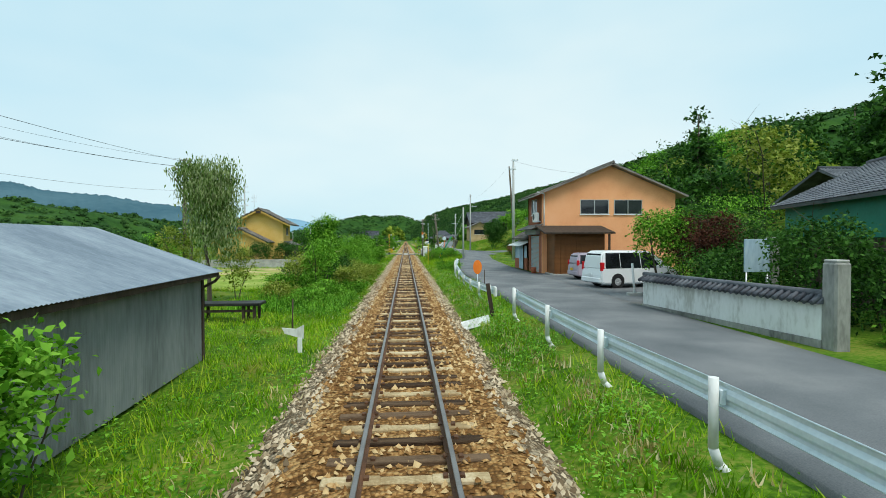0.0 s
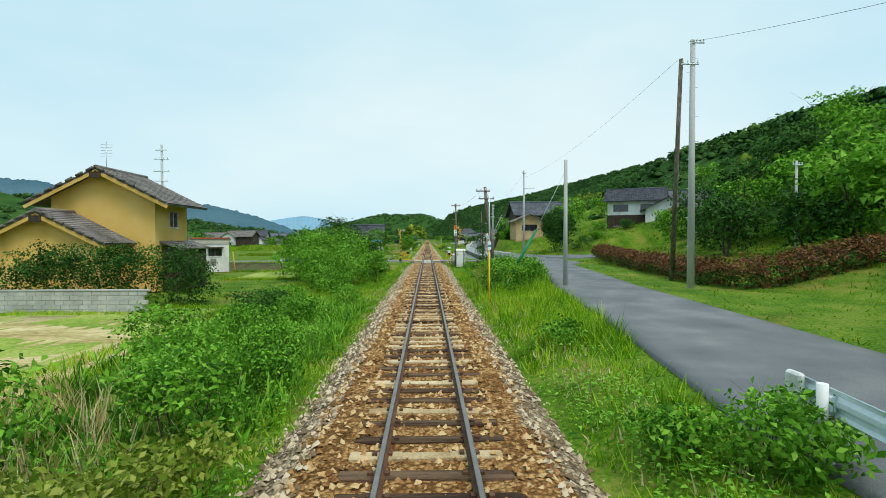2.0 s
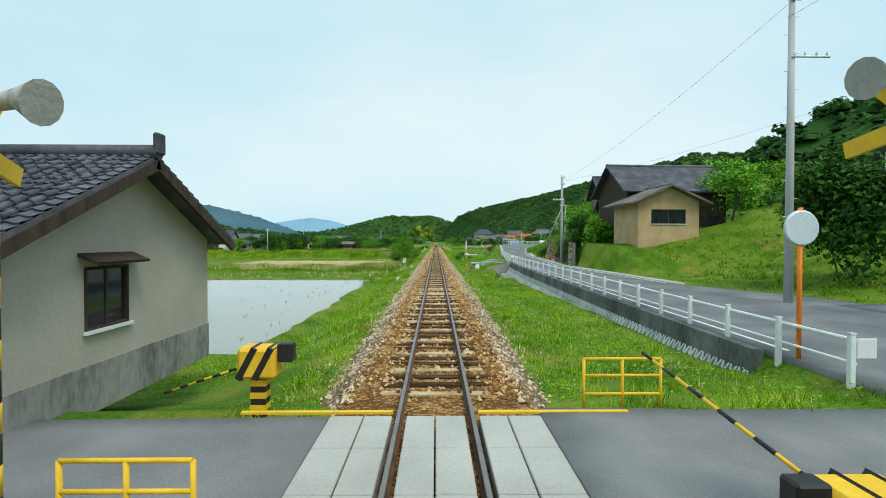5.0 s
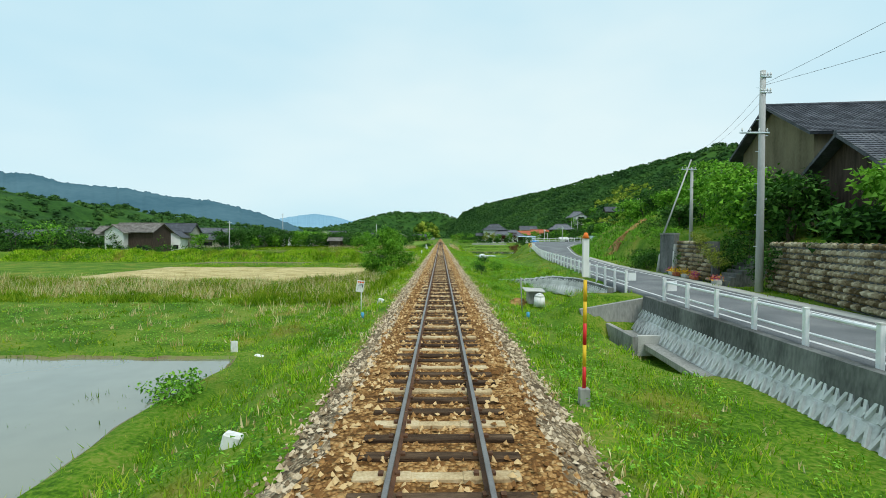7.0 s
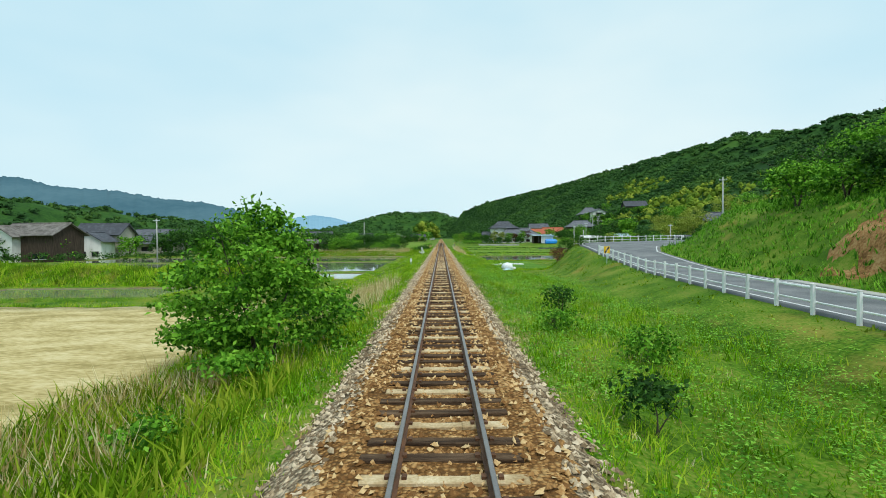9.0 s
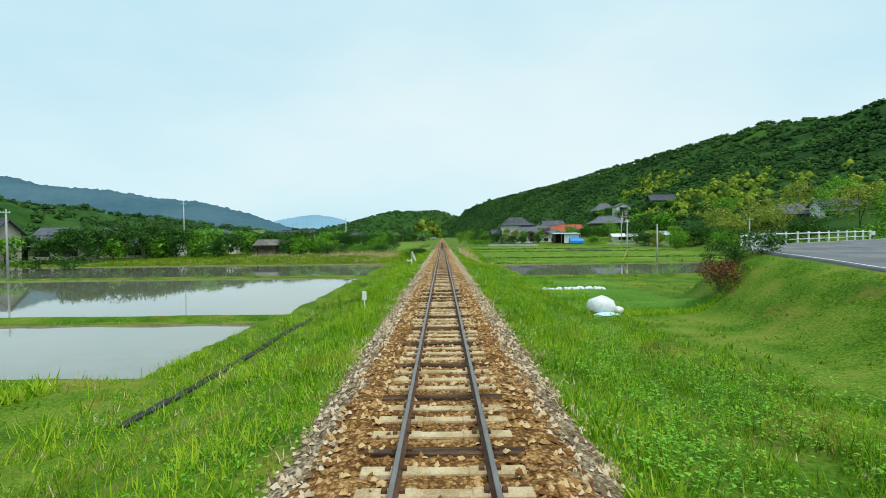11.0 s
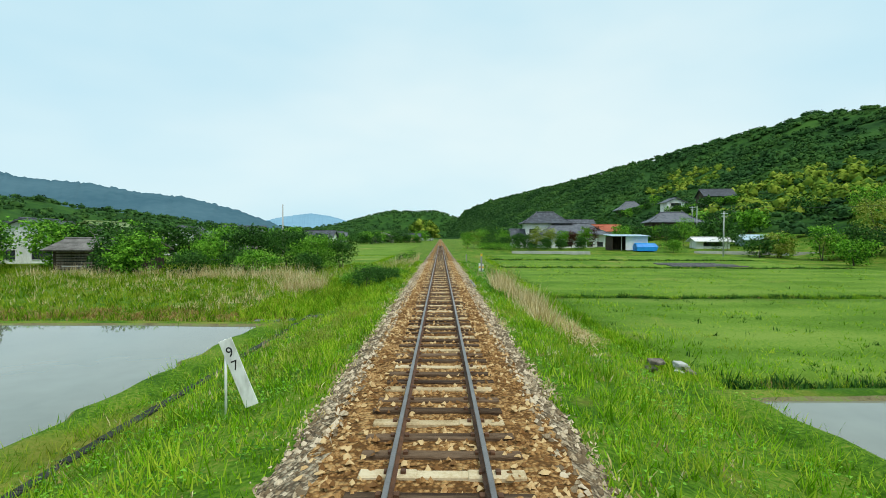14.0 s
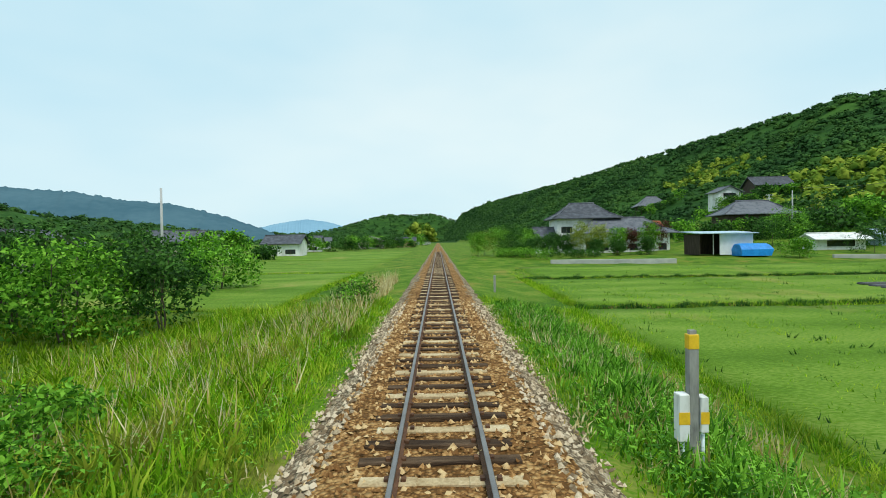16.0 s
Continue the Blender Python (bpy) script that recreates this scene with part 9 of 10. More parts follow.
mt = Matrix.Translation((-3.72, 150.7, 0.62)) @ Matrix.Rotation(radians(4), 4, "Z") @ Matrix.Rotation(radians(9), 4, "Y")
nb = bpy.data.objects["trackside_board"]
inv = nb.matrix_basis.inverted() @ mt
for x0, x1, z0, z1, m in ((-0.14, -0.06, -0.12, -0.05, M_ORANGE), (-0.04, 0.03, -0.13, -0.05, M_SIGNRED), (0.05, 0.14, -0.12, -0.05, M_ORANGE), (0.09, 0.12, -0.32, -0.17, M_BLACK), (0.03, 0.055, -0.24, -0.17, M_TEAL),
                          (-0.035, -0.005, -0.26, -0.17, M_BLACK), (-0.10, -0.085, -0.48, -0.24, M_BLACK), (0.02, 0.03, -0.42, -0.39, M_TEAL)):
    part("print_bar", place(bx(x0, x1, -0.026, -0.0205, z0, z1), inv), m, nb)
board(-7.1, 144.5, 0.24, 0.5, -0.95, "small white board at the paddy's edge", 0, 0)
board(-4.05, 265.9, 0.26, 1.35, 0.72, "leaning white trackside board numbered in black", 0, -22, 0)
nb = [o for o in bpy.data.objects if o.name.startswith("trackside_board")][-1]
mt = nb.matrix_basis.inverted() @ Matrix.Translation((-4.05, 265.9, 0.72)) @ Matrix.Rotation(radians(-22), 4, "Y")
for k, ch in enumerate("97"):
    cu = bpy.data.curves.new("figure", "FONT")
    cu.body, cu.size, cu.extrude, cu.align_x = ch, 0.27, 0.002, "CENTER"
    cu.materials.append(M_BLACK)
    fig = new("figure", cu)
    fig.parent = nb
    fig.matrix_basis = mt @ pose(0, -0.024, -0.34 - k * 0.27, 90, 0, 0)
board(-3.6, 222.5, 0.2, 0.4, 0.2, "small grey-white trackside plate", 0, 0)
t = thing("rubble", (6.9, 271.6, float(ground(6.9, 271.6))), "small pile of broken concrete and boards", "rubble")
for k in range(7):
    q = random.Random(60 + k)
    part("slab", place(bx(-q.uniform(0.15, 0.32), q.uniform(0.15, 0.32), -0.14, 0.14, 0, 0.09, 0.015), Matrix.Translation((q.uniform(-0.6, 0.6), q.uniform(-0.5, 0.5), 0.03 + 0.05 * k)) @ Matrix.Rotation(q.uniform(0, 3), 4, "Z") @ Matrix.Rotation(q.uniform(-0.3, 0.3), 4, "X")), M_CONC_L if k % 2 else M_WOODPOLE, t)
for x, y, s in ((-6.1, 144.0, 0.3), (-3.0, 152.2, 0.3), (-3.4, 135.5, 0.3)):
    t = thing("concrete_marker", (x, y, float(ground(x, y))), "broken white concrete marker in the grass", "marker")
    part("block", place(bx(-s / 2, s / 2, -s / 3, s / 3, -0.1, s * 0.7, 0.03), Matrix.Rotation(radians(14), 4, "Y")), M_WHITE_D, t)

t = thing("trackside_sign", (-3.6, 257.6, float(ground(-3.6, 257.6))), "old white sign fallen askew on its short post", "sign")
part("post", rod((0.05, 0, -0.15), (-0.03, 0.02, 0.8), 0.055, 0.05, 8), M_RUSTY_WHITE, t, "stained white post")
part("board", place(bx(-0.58, 0.08, -0.02, 0.02, -0.075, 0.075, 0.01), Matrix.Translation((-0.01, -0.075, 0.56)) @ Matrix.Rotation(radians(12), 4, "Y")), M_WHITE_D, t, "weathered white board")
part("mark", place(bx(-0.36, -0.12, -0.005, 0.0, -0.03, 0.03), Matrix.Translation((-0.01, -0.097, 0.56)) @ Matrix.Rotation(radians(12), 4, "Y")), M_GALV, t)
part("arm", place(bx(-0.42, 0.0, -0.02, 0.02, -0.06, 0.06, 0.008), Matrix.Translation((-0.02, 0.08, 0.5)) @ Matrix.Rotation(radians(-34), 4, "Y")), M_DARKWOOD, t, "dark broken arm")
for x, y, a, l in ((-6.15, 281.9, 50, 0.42), (-8.9, 282.9, 6, 0.3), (-9.7, 283.0, -4, 0.22), (-8.0, 283.2, 25, 0.2)):
    t = thing("concrete_slab", (x, y, float(ground(x, y))), "loose pale concrete slab by the paddy bank", "slab", "loose slabs", turn=a)
    part("slab", place(bx(-l, l, -0.2, 0.2, -0.04, 0.07, 0.02), Matrix.Rotation(radians(4), 4, "X")), M_CONC_D, t)
for k in range(6):
    y = 325.2 + k * 1.5
    t = thing("mulch_row", (37.8, y, float(ground(37.8, y))), "vegetable row covered with black mulch film", "mulch row", "mulch rows")
    part("film", bx(-5.5 + 0.4 * (k % 3), 5.2 - 0.5 * (k % 2), -0.4, 0.4, 0, 0.24, 0.1), M_MULCH, t)

# ---------------------------------------------------------------- rubble-stone wall on the far side of the road
t = thing("stone_wall", (13.5, 141.2, 0.2), "rough mossy rubble-stone retaining wall", "wall", turn=-14.5)
part("core", bx(0.16, 0.6, 0, 11.2, -0.2, 2.3), M_CONC_D, t)
stone_meshes = []
for k in range(5):
    q = random.Random(40 + k)
    bm = bmesh.new()
    bmesh.ops.create_icosphere(bm, subdivisions=1, radius=0.5)
    for v in bm.verts:
        v.co = Vector((v.co.x * 0.5, v.co.y * 1.05, v.co.z * 0.95)) * q.uniform(0.82, 1.08)
        v.co.x = max(-0.2, min(0.2, v.co.x))
    me = bpy.data.meshes.new("stone")
    bm.to_mesh(me)
    bm.free()
    me.materials.append(M_ROCK)
    stone_meshes.append(me)
q = random.Random(77)
for row in range(9):
    y = q.uniform(-0.1, 0.1)
    while y < 11.1:
        w = q.uniform(0.26, 0.46)
        o = new("stone", q.choice(stone_meshes))
        o.parent = t
        o.matrix_basis = Matrix.Translation((0.12 + row * 0.012, y + w / 2, 0.1 + row * 0.262)) @ Matrix.Rotation(radians(q.uniform(-8, 8)), 4, "X") @ Matrix.Diagonal((1, w * 1.02, 0.285, 1))
        y += w
t = thing("block_wall", (15.15, 153.0, 0.2), "dark stained concrete and rubble retaining wall with steps", "wall", turn=-7)
part("wall", bx(0, 0.35, 8.7, 11.7, -0.2, 2.75, 0.02), M_CONC_D, t, "dark stained concrete panel")
part("coping", bx(-0.04, 0.4, 8.68, 11.74, 2.755, 2.85, 0.01), M_CONC, t)
part("end_stone", rod((-0.05, 11.9, -0.1), (0.05, 11.8, 1.3), 0.16, 0.1, 7), M_CONC_L, t)
part("core", bx(0.2, 0.6, 2.9, 8.4, -0.2, 2.3), M_CONC_D, t)
for row in range(9):
    y = 3.0 + q.uniform(-0.1, 0.1) + max(0, row - 3) * 0.3
    while y < 8.2:
        w = q.uniform(0.28, 0.5)
        o = new("stone", q.choice(stone_meshes))
        o.parent = t
        o.matrix_basis = Matrix.Translation((0.14 + row * 0.015, y + w / 2, 0.1 + row * 0.262)) @ Matrix.Rotation(radians(q.uniform(-8, 8)), 4, "X") @ Matrix.Diagonal((1, w * 1.02, 0.285, 1))
        y += w
for k in range(8):
    part("step", bx(0.1 + k * 0.28, 0.4 + k * 0.28, 1.0, 2.8, -0.2, 0.18 + k * 0.19, 0.01), M_CONC_D, t)
part("pier", place(bx(-0.12, 0.1, 8.43, 8.66, -0.2, 2.1, 0.02), Matrix.Rotation(radians(2), 4, "Y")), M_CONC_L, t, "pale concrete pier")
part("handrail", rod((-0.14, 8.55, 0.2), (-0.1, 8.5, 1.6), 0.035), M_WHITE_D, t)
for k, (y, m) in enumerate(((153.9, M_PINK), (157.0, M_PINK), (158.4, M_YELLOW), (160.0, M_YELLOW), (160.8, M_PINK))):
    x = 14.75 + (y - 153) * 0.123
    t = thing("planter", (x, y, 0.2), "pale trough of garden flowers beside the road", "planter", "roadside planters", turn=-7)
    part("trough", bx(-0.14, 0.14, -0.36, 0.36, 0, 0.24, 0.03), M_CONC_L if k % 2 == 0 else M_TILE_RED, t)
    link("flowers", leaves("flowers", [(0, 0, 0.33, 0.3, 0.12)], 150, 0.1, 800 + k), m, t)
for k in range(5):
    tree("bush", 15.75 - k * 0.02, 157.6 - k * 0.62, 0.75, 0.5, M_LEAF_Y, "clipped yellow-green shrub on the stone bank", 700, 0.08, 4, 820 + k, 0.0, 3, 0.02, "clipped shrubs", z=2.35 - k * 0.34)
for k, (x, y, h, rad, m) in enumerate(((17.3, 160.6, 2.2, 1.5, M_LEAF_D), (17.9, 163.2, 2.0, 1.4, M_LEAF), (17.4, 157.6, 2.6, 1.6, M_LEAF_D), (17.2, 154.4, 3.0, 1.7, M_LEAF_D), (16.6, 151.6, 2.4, 1.4, M_LEAF_D), (19.4, 158.4, 3.0, 1.9, M_LEAF_D),
                                       (16.9, 167.4, 1.5, 1.2, M_LEAF_D), (17.6, 169.6, 1.5, 1.3, M_LEAF), (18.3, 172.0, 1.6, 1.4, M_LEAF_D), (19.6, 170.4, 2.0, 1.6, M_LEAF), (20.4, 174.0, 1.8, 1.6, M_LEAF_D))):
    tree("bush", x, y, h, rad, m, "dense dark shrub above the roadside wall" if y < 165 else "rank green shrub on the roadside bank", 2200, 0.13, 6, 840 + k, 0.0, 4, 0.03)
pole(15.2, 150.9, 10.5, None, 0.18, 0.12, ((0.97, 0.25, 0.3), (0.9, 0.25, 0.3), (0.72, 0.7, -0.6)), z=0.1)
pole(19.6, 166, 6.9, None, 0.15, 0.10, ((0.98, 0.6, -0.5),), label="grey utility pole with a slanting stay")
t = thing("stay_pole", (16.55, 164.1, 3.0), "slanting grey steel stay for the pole", "stay")
part("stay", rod((0, 0, -0.1), (2.95, 1.85, 5.8), 0.07, 0.05), M_POLE, t)
cable([(15.2, 150.9, 9.7), (19.6, 166, 9.2)], 0.4)
cable([(15.2, 150.9, 9.2), (19.6, 166, 9.0)], 0.4)
cable([(15.2, 150.9, 9.9), (30, 128, 13)], 0.5)
pole(49.5, 250, 11.0, None, 0.15, 0.1, ((0.95, 0.7, 0),))
pole(31.2, 271.3, 5.6, None, 0.11, 0.08, (), label="slim grey pole standing in the paddy bank", extra=False)
pole(35.0, 293, 7.0, None, 0.13, 0.09, ((0.94, 0.4, 0),))
pole(56.1, 354, 9.0, None, 0.15, 0.1, ((0.95, 0.7, 0), (0.88, 0.6, 0)))
pole(66.9, 307, 7.5, None, 0.14, 0.1, ((0.95, 0.7, 0),))
pole(78.9, 411, 10.5, None, 0.15, 0.1, ((0.97, 0.9, 0), (0.9, 0.7, 0)))
pole(70, 391, 9, None, 0.15, 0.1, ())
pole(-60, 268, 9, None, 0.15, 0.1, ((0.95, 0.7, 0),))
pole(-28.2, 345, 9.5, None, 0.16, 0.11, (), extra=False, label="plain grey concrete pole")
pole(-59.4, 313.7, 12.6, None, 0.14, 0.1, ((0.95, 0.5, 0),))
pole(-110, 250, 11, None, 0.16, 0.1, ((0.95, 0.8, 0),))
cable([(78.9, 411, 15.5), (56.1, 354, 9.2), (66.9, 307, 8), (60, 240, 9)], 1.0, 0.02)
# delineator on the bend
t = thing("delineator", (14.3, 206, 0.1), "yellow and black road delineator on a post", "road sign")
part("post", rod((0, 0, -0.2), (0, 0, 1.6), 0.03), M_GALV, t)
part("plate", bx(-0.25, 0.25, -0.02, 0.02, 1.1, 1.7, 0.01), M_YELLOW, t)
part("stripe_band", place(bx(-0.06, 0.06, -0.026, -0.021, -0.3, 0.3), Matrix.Translation((0, 0, 1.4)) @ Matrix.Rotation(radians(35), 4, "Y")), M_BLACK, t)

# ---------------------------------------------------------------- fields
def bag(x, y, s, k):
    q = random.Random(k)
    bm = bmesh.new()
    bmesh.ops.create_icosphere(bm, subdivisions=2, radius=s)
    for v in bm.verts:
        v.co *= 1 + 0.16 * math.sin(v.co.x / s * 5 + k) * math.sin(v.co.y / s * 6)
        v.co = Vector((v.co.x * 1.15, v.co.y, max(-0.5 * s, v.co.z * 0.8))) * q.uniform(0.86, 1.08)
    t = link("sack", bm, M_BAG, smooth=True)
    t.matrix_basis = pose(x, y, float(ground(x, y)) + s * 0.5, 0, 0, q.uniform(0, 180))
    tagged(t, "bulging white plastic sack lying in the field", "sack", "sacks in the field")


for k in range(44):
    bag(7.8 + k * 0.105 + 0.08 * math.sin(k * 5.1), 237.3 + 0.42 * math.sin(k * 2.1), 0.11 + 0.07 * math.sin(k * 1.7) ** 2, k)
bag(8.35, 225.7, 0.72, 40)
bag(9.15, 225.5, 0.3, 41)
bm = bmesh.new()
bmesh.ops.create_icosphere(bm, subdivisions=2, radius=0.45)
for v in bm.verts:
    v.co = Vector((v.co.x * 1.5, v.co.y * 0.8, max(-0.06, v.co.z * 0.3))) * (1 + 0.2 * math.sin(v.co.x * 9) * math.sin(v.co.y * 11))
ob = link("plastic_sheet", bm, M_SHEETBLUE)
ob.matrix_basis = pose(8.3, 224.8, float(ground(8.3, 224.8)) + 0.06, 0, 0, 12)
tagged(ob, "crumpled pale blue plastic sheet beside the sack", "plastic sheet")
M_BLACKCONC = mat("tarred_dark_concrete", (0.02, 0.022, 0.02), (0.05, 0.05, 0.045), scale=2, fine=20, rough=0.9)
t = thing("cable_trough", (-6.95, 211, 0), "line of low dark concrete cable troughs on the bank", "cable trough")
for k in range(78):
    y = k * 1.0
    x = -0.4 + 0.003 * k + 0.06 * math.sin(k * 0.35)
    part("trough", bx(x - 0.12, x + 0.12, y, y + 0.98, float(ground(-6.95 + x, 211 + y)) - 0.05, float(ground(-6.95 + x, 211 + y)) + 0.07, 0.01), M_BLACKCONC, t)
t = thing("bamboo_stick", (26.5, 273, float(ground(26.5, 273))), "yellow bamboo stick leaning at the paddy", "stick")
part("stick", rod((0, 0, -0.2), (1.1, 0.2, 1.9), 0.03), M_YELLOW, t)
t = thing("equipment_post", (3.75, 301.6, float(ground(3.75, 301.6))), "dark grey post with yellow bands and white boxes", "marker")
part("post", bx(-0.075, 0.075, -0.06, 0.06, -0.2, 1.9, 0.008), M_CONC, t)
part("band", bx(-0.08, 0.08, -0.065, 0.065, 1.78, 2.0, 0.008), M_YELLOW, t)
part("tip", bx(-0.05, 0.05, -0.04, 0.04, 2.0, 2.06), M_CONC, t)
for sx in (-1, 1):
    b = part("box", bx(-0.24, -0.08, -0.09, 0.09, 0.42, 1.12, 0.01) if sx < 0 else bx(0.08, 0.2, -0.09, 0.09, 0.55, 1.08, 0.01), M_WHITE_D, t, "white box with a yellow band")
    part("band", bx(-0.245, -0.081, -0.095, -0.0905, 0.68, 0.86) if sx < 0 else bx(0.081, 0.205, -0.095, -0.0905, 0.68, 0.86), M_YELLOW, b)
    part("conduit", rod((sx * 0.15, 0, -0.1), (sx * 0.15, 0, 0.5), 0.03), M_GALV, t)
t = thing("marker_post", (3.7, 301.6 - 13.5 + 14.8 + 24, float(ground(3.7, 326))), "short grey trackside post", "marker")
part("post", bx(-0.07, 0.07, -0.07, 0.07, -0.2, 1.1, 0.01), M_CONC, t)
for x, y, h in ((4.8, 292.6, 0.75), (-5.05, 296.5, 0.8)):
    t = thing("marker_post", (x, y, float(ground(x, y))), "grey weathered boundary post in the weeds", "marker")
    part("post", bx(-0.07, 0.07, -0.07, 0.07, -0.2, h, 0.02), M_CONC, t)
for x in (-2.05, 2.22):
    t = thing("edging_board", (x, 288.0, -0.47), "weathered concrete edging along the ballast", "edging")
    for k in range(4):
        part("board", bx(-0.06, 0.06, k * 1.12, k * 1.12 + 1.1, -0.15, 0.07, 0.01), M_CONC, t)
t = thing("lane_kerb", (54, 361, float(ground(54, 361)) + 0.1), "long pale concrete kerb along the farm lane", "kerb", turn=-14)
part("kerb", bx(0, 50, 0, 0.5, -0.6, 0.45, 0.03), M_PAVE, t)
t = thing("concrete_slab", (5.9, 169.5, float(ground(5.9, 169.5))), "flat pale concrete slab in the grass", "slab")
part("slab", bx(-0.8, 0.9, -0.25, 0.25, -0.08, 0.07, 0.02), M_CONC_L, t)


# ---------------------------------------------------------------- village houses
def hip_roof(t, w, d, eave, ridge, m, over):
    """Four slopes that sweep up slightly to a short ridge."""
    bm = bmesh.new()
    inset = min(w, d) * 0.42
    rings = []
    for f, lift in ((1.0, -0.14), (1.0, 0.0), (0.55, 0.36), (0.0, 1.0)):
        x0, x1 = -over * f + inset * (1 - f), w + over * f - inset * (1 - f)
        half = (d / 2 + over) * f + 0.12 * (1 - f)
        z = eave - over * 0.25 + (ridge - eave + over * 0.25) * max(lift, 0) + min(lift, 0)
        rings.append([bm.verts.new(p) for p in ((x0, d / 2 - half, z), (x1, d / 2 - half, z), (x1, d / 2 + half, z), (x0, d / 2 + half, z))])
    bm.faces.new(rings[0][::-1])
    for a, b in zip(rings, rings[1:]):
        for k in range(4):
            bm.faces.new([a[k], a[(k + 1) % 4], b[(k + 1) % 4], b[k]])
    bm.faces.new(rings[-1])
    roof = part("roof", bm, m, t, "hipped tiled roof")
    part("ridge_tile", rod((inset - 0.2, d / 2, ridge + 0.08), (w - inset + 0.2, d / 2, ridge + 0.08), 0.2, n=8), m, roof)
    for sx, ex in ((-over, inset), (w + over, w - inset)):
        for sy in (-1, 1):
            bm = bmesh.new()
            za = eave - over * 0.25
            xm, ym, zm = sx * 0.55 + ex * 0.45, d / 2 + sy * ((d / 2 + over) * 0.55 + 0.054), za + (ridge - za) * 0.36
            tube(bm, (sx, d / 2 + sy * (d / 2 + over), za), (xm, ym, zm + 0.04), 0.13, n=6)
            tube(bm, (xm, ym, zm + 0.04), (ex, d / 2 + sy * 0.1, ridge), 0.13, n=6)
            part("hip_tile", bm, m, roof)


def cottage(x, y, w, d, eave, ridge, wall_m, roof_m, label, turn=0, along="x", z=None, windows=3, storeys=1, name="house", over=0.9, fine=False, hip=False):
    z = float(ground(x, y)) - 0.1 if z is None else z
    t = thing(name, (x, y, z), label, "house", turn=turn)
    holes = []
    for s in range(storeys):
        z0 = 0.7 + s * (eave - 0.4) / max(1, storeys)
        for k in range(windows):
            a = w * (k + 0.5) / windows
            holes.append((a - w / windows * 0.28, a + w / windows * 0.28, z0, z0 + 1.25))
    g = (w / 2, ridge) if along == "y" else None
    part("wall", wall_with_holes(w, -1.5, eave, 0.2, holes, g), wall_m, t)
    part("wall", bx(0, 0.2, 0.201, d, -1.5, eave), wall_m, t)
    part("wall", bx(w - 0.2, w, 0.201, d, -1.5, eave), wall_m, t)
    part("wall", bx(0.201, w - 0.201, d - 0.2, d, -1.5, eave), wall_m, t)
    if along == "x" and not hip:
        for xx in (0.0, w - 0.2):
            part("gable_wall", prism(bmesh.new(), [(0, eave), (d, eave), (d / 2, ridge)], "x", xx, xx + 0.2), wall_m, t)
    for h in holes:
        window(t, h[0], h[1], h[2], h[3], 0, None, 2, M_DARKWOOD)
    if hip:
        hip_roof(t, w, d, eave, ridge, roof_m, over)
    else:
        gable_roof(t, 0, w, 0, d, eave, ridge, along, roof_m, over, 0.7, 0.16, fine)
    return t


# storehouses and farmhouses on the terrace
t = cottage(32.3, 124.5, 9.0, 6, 5.4, 7.2, M_PLASTER, M_TILE, "tall white-plastered storehouse with a grey roof", -29, "x", 4.2, 2, 2, fine=True)
part("boarding", bx(-0.06, 9.06, -0.06, -0.001, -1.2, 2.6), M_DARKWOOD, t, "dark boarded lower wall")
t = cottage(36.5, 118.5, 7, 5, 3.4, 5.2, M_PLASTER, M_TILE, "low white outbuilding with patched plaster", -24, "y", 4.2, 1, 1)
part("plaster_patch", bx(3.4, 7.02, -0.05, -0.001, 1.6, 3.5), M_TANWALL, t)
part("lean_to", slab((7.2, -1.5, 2.9), (12.5, -1.5, 2.9), (12.5, 2.5, 3.4), (7.2, 2.5, 3.4), 0.15), M_TILE, t)
cottage(45, 126, 12, 8, 4.6, 7.4, M_PLASTER, M_TILE, "white-walled farmhouse with a heavy grey roof", 4, "x", 4.2, 4, 1)
cottage(50.5, 121, 7, 5, 3.2, 4.6, M_PLASTER, M_TILE, "small white-walled annexe with a grey roof", 4, "x", 4.2, 2, 1)
cottage(17.5, 134, 5.5, 5, 2.7, 3.9, M_TANWALL, M_TILE_D, "tan earth-walled storehouse on the bank", 3, "y", 3.5, 1, 1)
cottage(18.5, 139, 10, 7, 4.6, 7.0, M_DARKWOOD, M_TILE, "dark timber farmhouse with a blue-grey roof", 3, "x", 3.3, 3, 1)
cottage(22.3, 157, 13, 9, 6.2, 8.6, M_OLIVE, M_TILE, "olive-brown two-storey house above the stone wall", -8, "x", 3.0, 3, 2, fine=True)
t = cottage(20.6, 150.2, 10, 5, 3.3, 4.9, M_DARKWOOD, M_TILE, "low dark house with panels on its grey roof", -6, "x", 3.0, 3, 1, fine=True)
part("solar_panel", slab((3.2, 0.0, 3.82), (8.5, 0.0, 3.82), (8.5, 2.0, 5.1), (3.2, 2.0, 5.1), 0.05), M_BLUETIN, t)

cottage(33.6, 186, 9, 6, 3.2, 4.9, M_PLASTER, M_TILE, "white-plastered house above the road bank", -10, "x", 6.0, 2, 1)

# the farm by the line's far end
t = cottage(27.3, 387, 16.2, 8, 4.3, 6.9, M_PLASTER, M_TILE, "white farmhouse with a long grey tiled roof", -2, "x", -0.2, 6, 1, over=1.3, hip=True)
cottage(23.4, 391, 11.5, 8, 7.3, 10.1, M_PLASTER, M_TILE, "two-storey white wing with a grey hipped roof", -2, "x", -0.2, 3, 2, over=1.0, hip=True)
cottage(19.8, 391, 5, 6, 3.4, 5.2, M_PLASTER, M_TILE, "small white outbuilding with a grey roof", 0, "x", -0.2, 2, 1)
t = thing("machine_shed", (38.2, 366, 0.1), "white-sided farm shed with an open bay", "shed")
